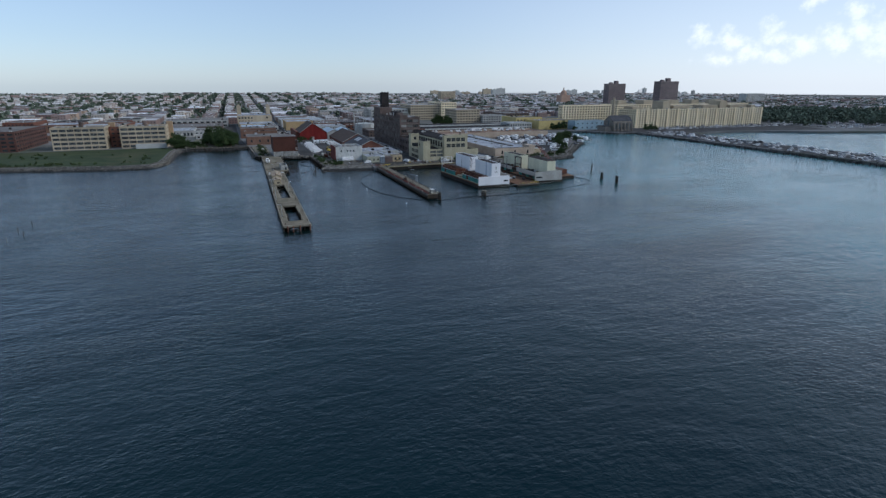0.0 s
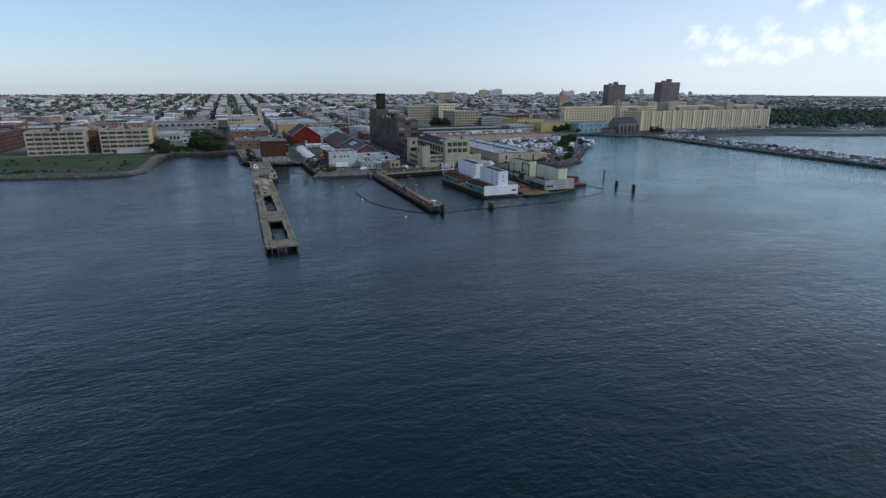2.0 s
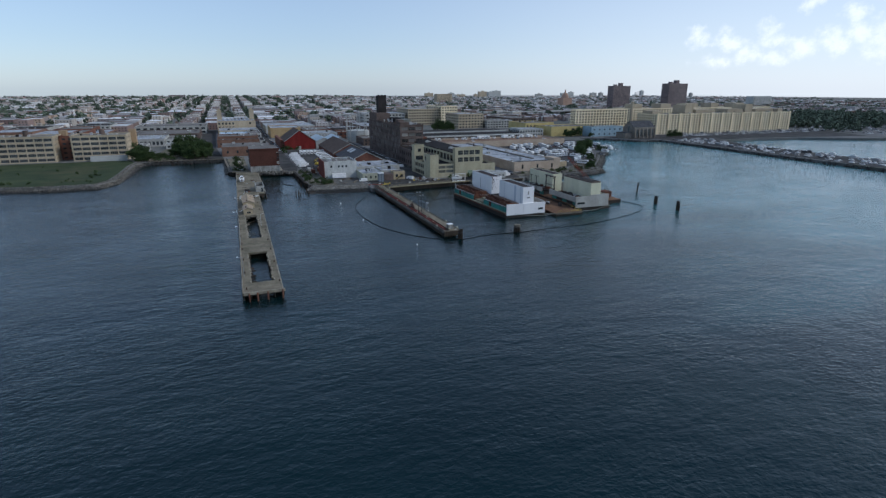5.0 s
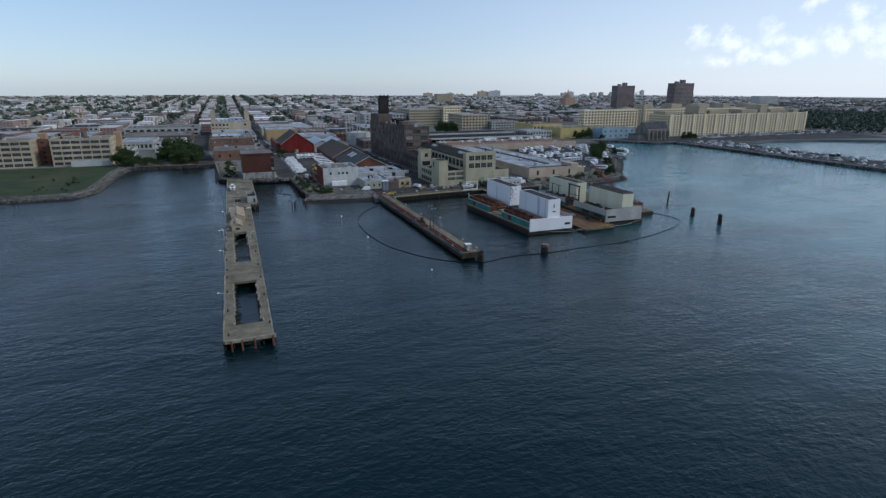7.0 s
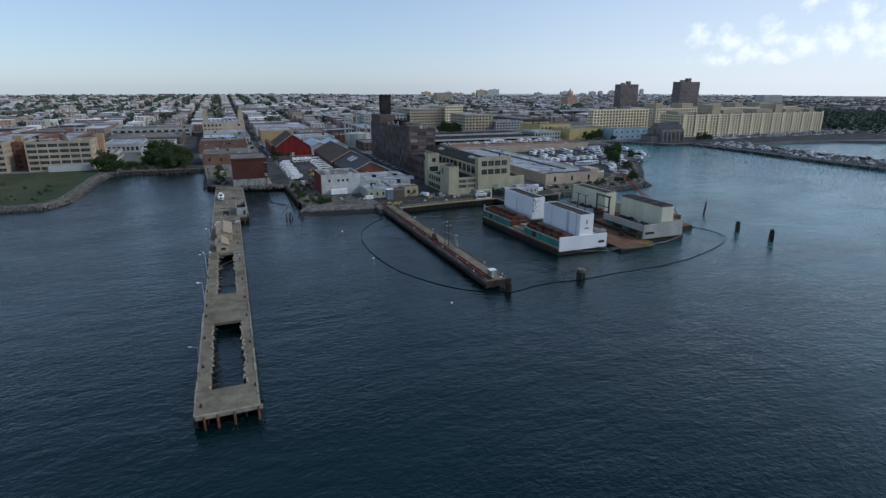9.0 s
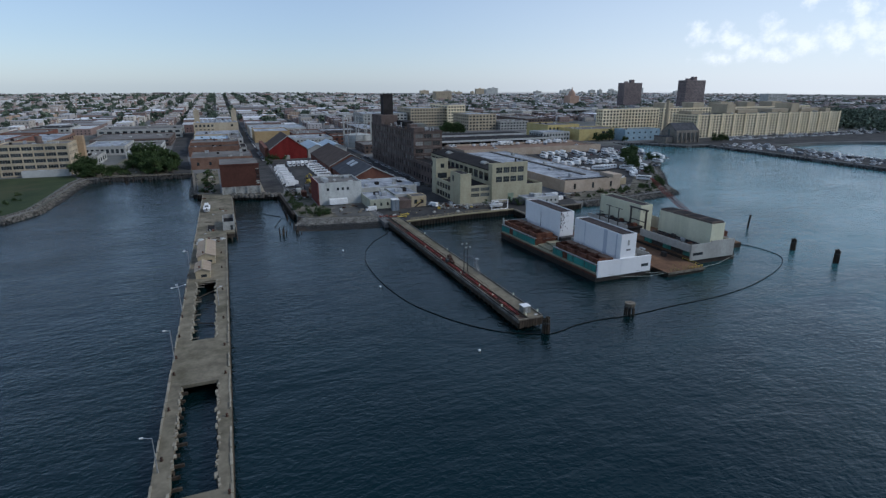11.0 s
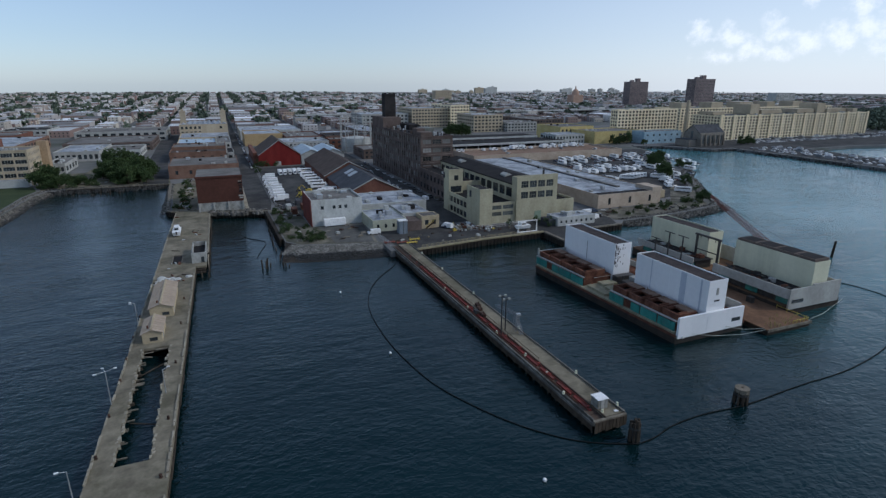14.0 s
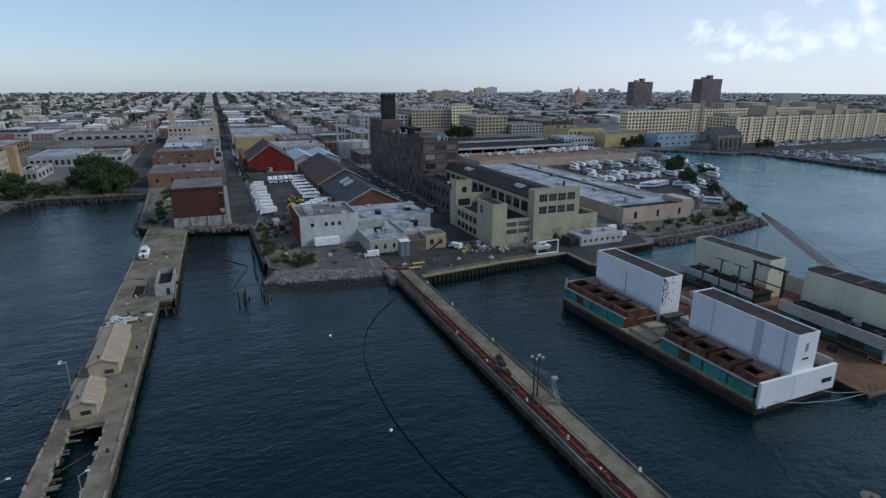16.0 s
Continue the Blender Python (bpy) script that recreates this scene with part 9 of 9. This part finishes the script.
for x, y, s in ((-30, 24, 1.0), (-27.5, 26, 0.7), (-33, 34, 0.7), (-36, 29, 0.5), (-35.5, 50, 0.8), (-24, 30, 0.6), (-36.5, 66, 0.7), (-37, 78, 0.8), (-78, 112, 0.8), (-80, 126, 0.9), (-77, 140, 0.7), (-82, 150, 0.9), (-79, 168, 1.0), (-82, 182, 0.9), (-76, 106, 0.6),
                (70, 17.5, 0.9), (56, 17.5, 0.8), (72, 9, 1.2), (-34, 243, 1.6), (-28, 244, 1.3), (-21, 244, 1.1), (160, 14, 0.8), (150, 12, 0.7), (170, 20, 0.8), (184, 34, 0.9), (140, 22, 0.7), (165, 26, 0.9), (198, 50, 0.9), (130, 14, 0.6), (-36, 215, 1.0), (-36, 228, 1.1)):
    plant(3, x, y, s * 0.9, rt.uniform(0, 360), "green shrub growing wild near the water", "wild shrubs")
for k in range(46):                                             # weeds and saplings along the basin and the park edge
    x = rt.uniform(-160, -108)
    y = rt.uniform(193, 232)
    if -150 < x < -124 and rt.random() < 0.5:
        continue
    plant(3, x, y, rt.uniform(0.5, 1.2), rt.uniform(0, 360), "green shrub on the weedy ground behind the basin", "wild shrubs")
for k in range(26):
    x, y = rt.uniform(-39, -22), rt.uniform(26, 86)
    if x > -27 and y > 40:
        continue
    plant(3, x, y, rt.uniform(0.25, 0.6), rt.uniform(0, 360), "low green weeds on the gravel point", "wild shrubs")
for k in range(22):
    x = rt.uniform(-84, -75)
    plant(3, x, rt.uniform(104, 198), rt.uniform(0.25, 0.7), rt.uniform(0, 360), "low green weeds beside the rust-red shed", "wild shrubs")
for k in range(60):
    t = rt.random()
    x, y = -300 + 128 * t, 99 - 14 * t + rt.uniform(0, 90 if rt.random() < 0.4 else 9)
    plant(3, x, y, rt.uniform(0.25, 0.7), rt.uniform(0, 360), "low green weeds on the park's grass", "wild shrubs")
for k in range(24):
    t = rt.random()
    plant(3, 112 + 75 * t + rt.uniform(-4, 4), 13 + 20 * t * t + rt.uniform(-2, 9), rt.uniform(0.3, 0.8), rt.uniform(0, 360), "green weeds on the rubble point", "wild shrubs")

for x, y, k in ((-27.5, 22.5, 1.3), (-25.5, 25, 0.8), (-33, 25, 0.9), (-37.5, 40, 1.1), (-38, 56, 1.0)):
    plant(3, x, y, k, rt.uniform(0, 360), "dense green bush on the gravel point", "wild shrubs")
# concrete slabs and rubble on the gravel point
rd = random.Random(71)
for k in range(22):
    x, y = rd.uniform(-34, -20), rd.uniform(21, 36)
    w, l, h = rd.uniform(0.8, 2.4), rd.uniform(0.5, 1.4), rd.uniform(0.25, 0.8)
    a = rd.uniform(0, 3.14)
    ring = [(x + math.cos(a) * sx * w - math.sin(a) * sy * l, y + math.sin(a) * sx * w + math.cos(a) * sy * l) for sx, sy in ((-1, -1), (1, -0.9), (0.9, 1), (-1, 0.85))]
    solo("concrete_slab", Shape().prism(ring, GROUND + 0.1, GROUND + 0.1 + h, 0.06), SHORE_STONE if k % 3 else PIER_EDGE, "broken pale concrete slab on the gravel", "rubble", "slabs on the point")
for k in range(16):
    x, y = rd.uniform(-83, -75), rd.uniform(106, 196)
    w, l, h = rd.uniform(0.5, 1.8), rd.uniform(0.5, 1.4), rd.uniform(0.3, 1.0)
    solo("junk_block", Shape().prism([(x - w, y - l), (x + w, y - l * 0.8), (x + w * 0.8, y + l), (x - w, y + l)], GROUND + 0.1, GROUND + 0.1 + h, 0.3), rd.choice((DIRTY_WHITE, RUST, TIMBER, GREY_WALL)), "heap of junk beside the rust-red shed", "junk", "junk beside the shed")
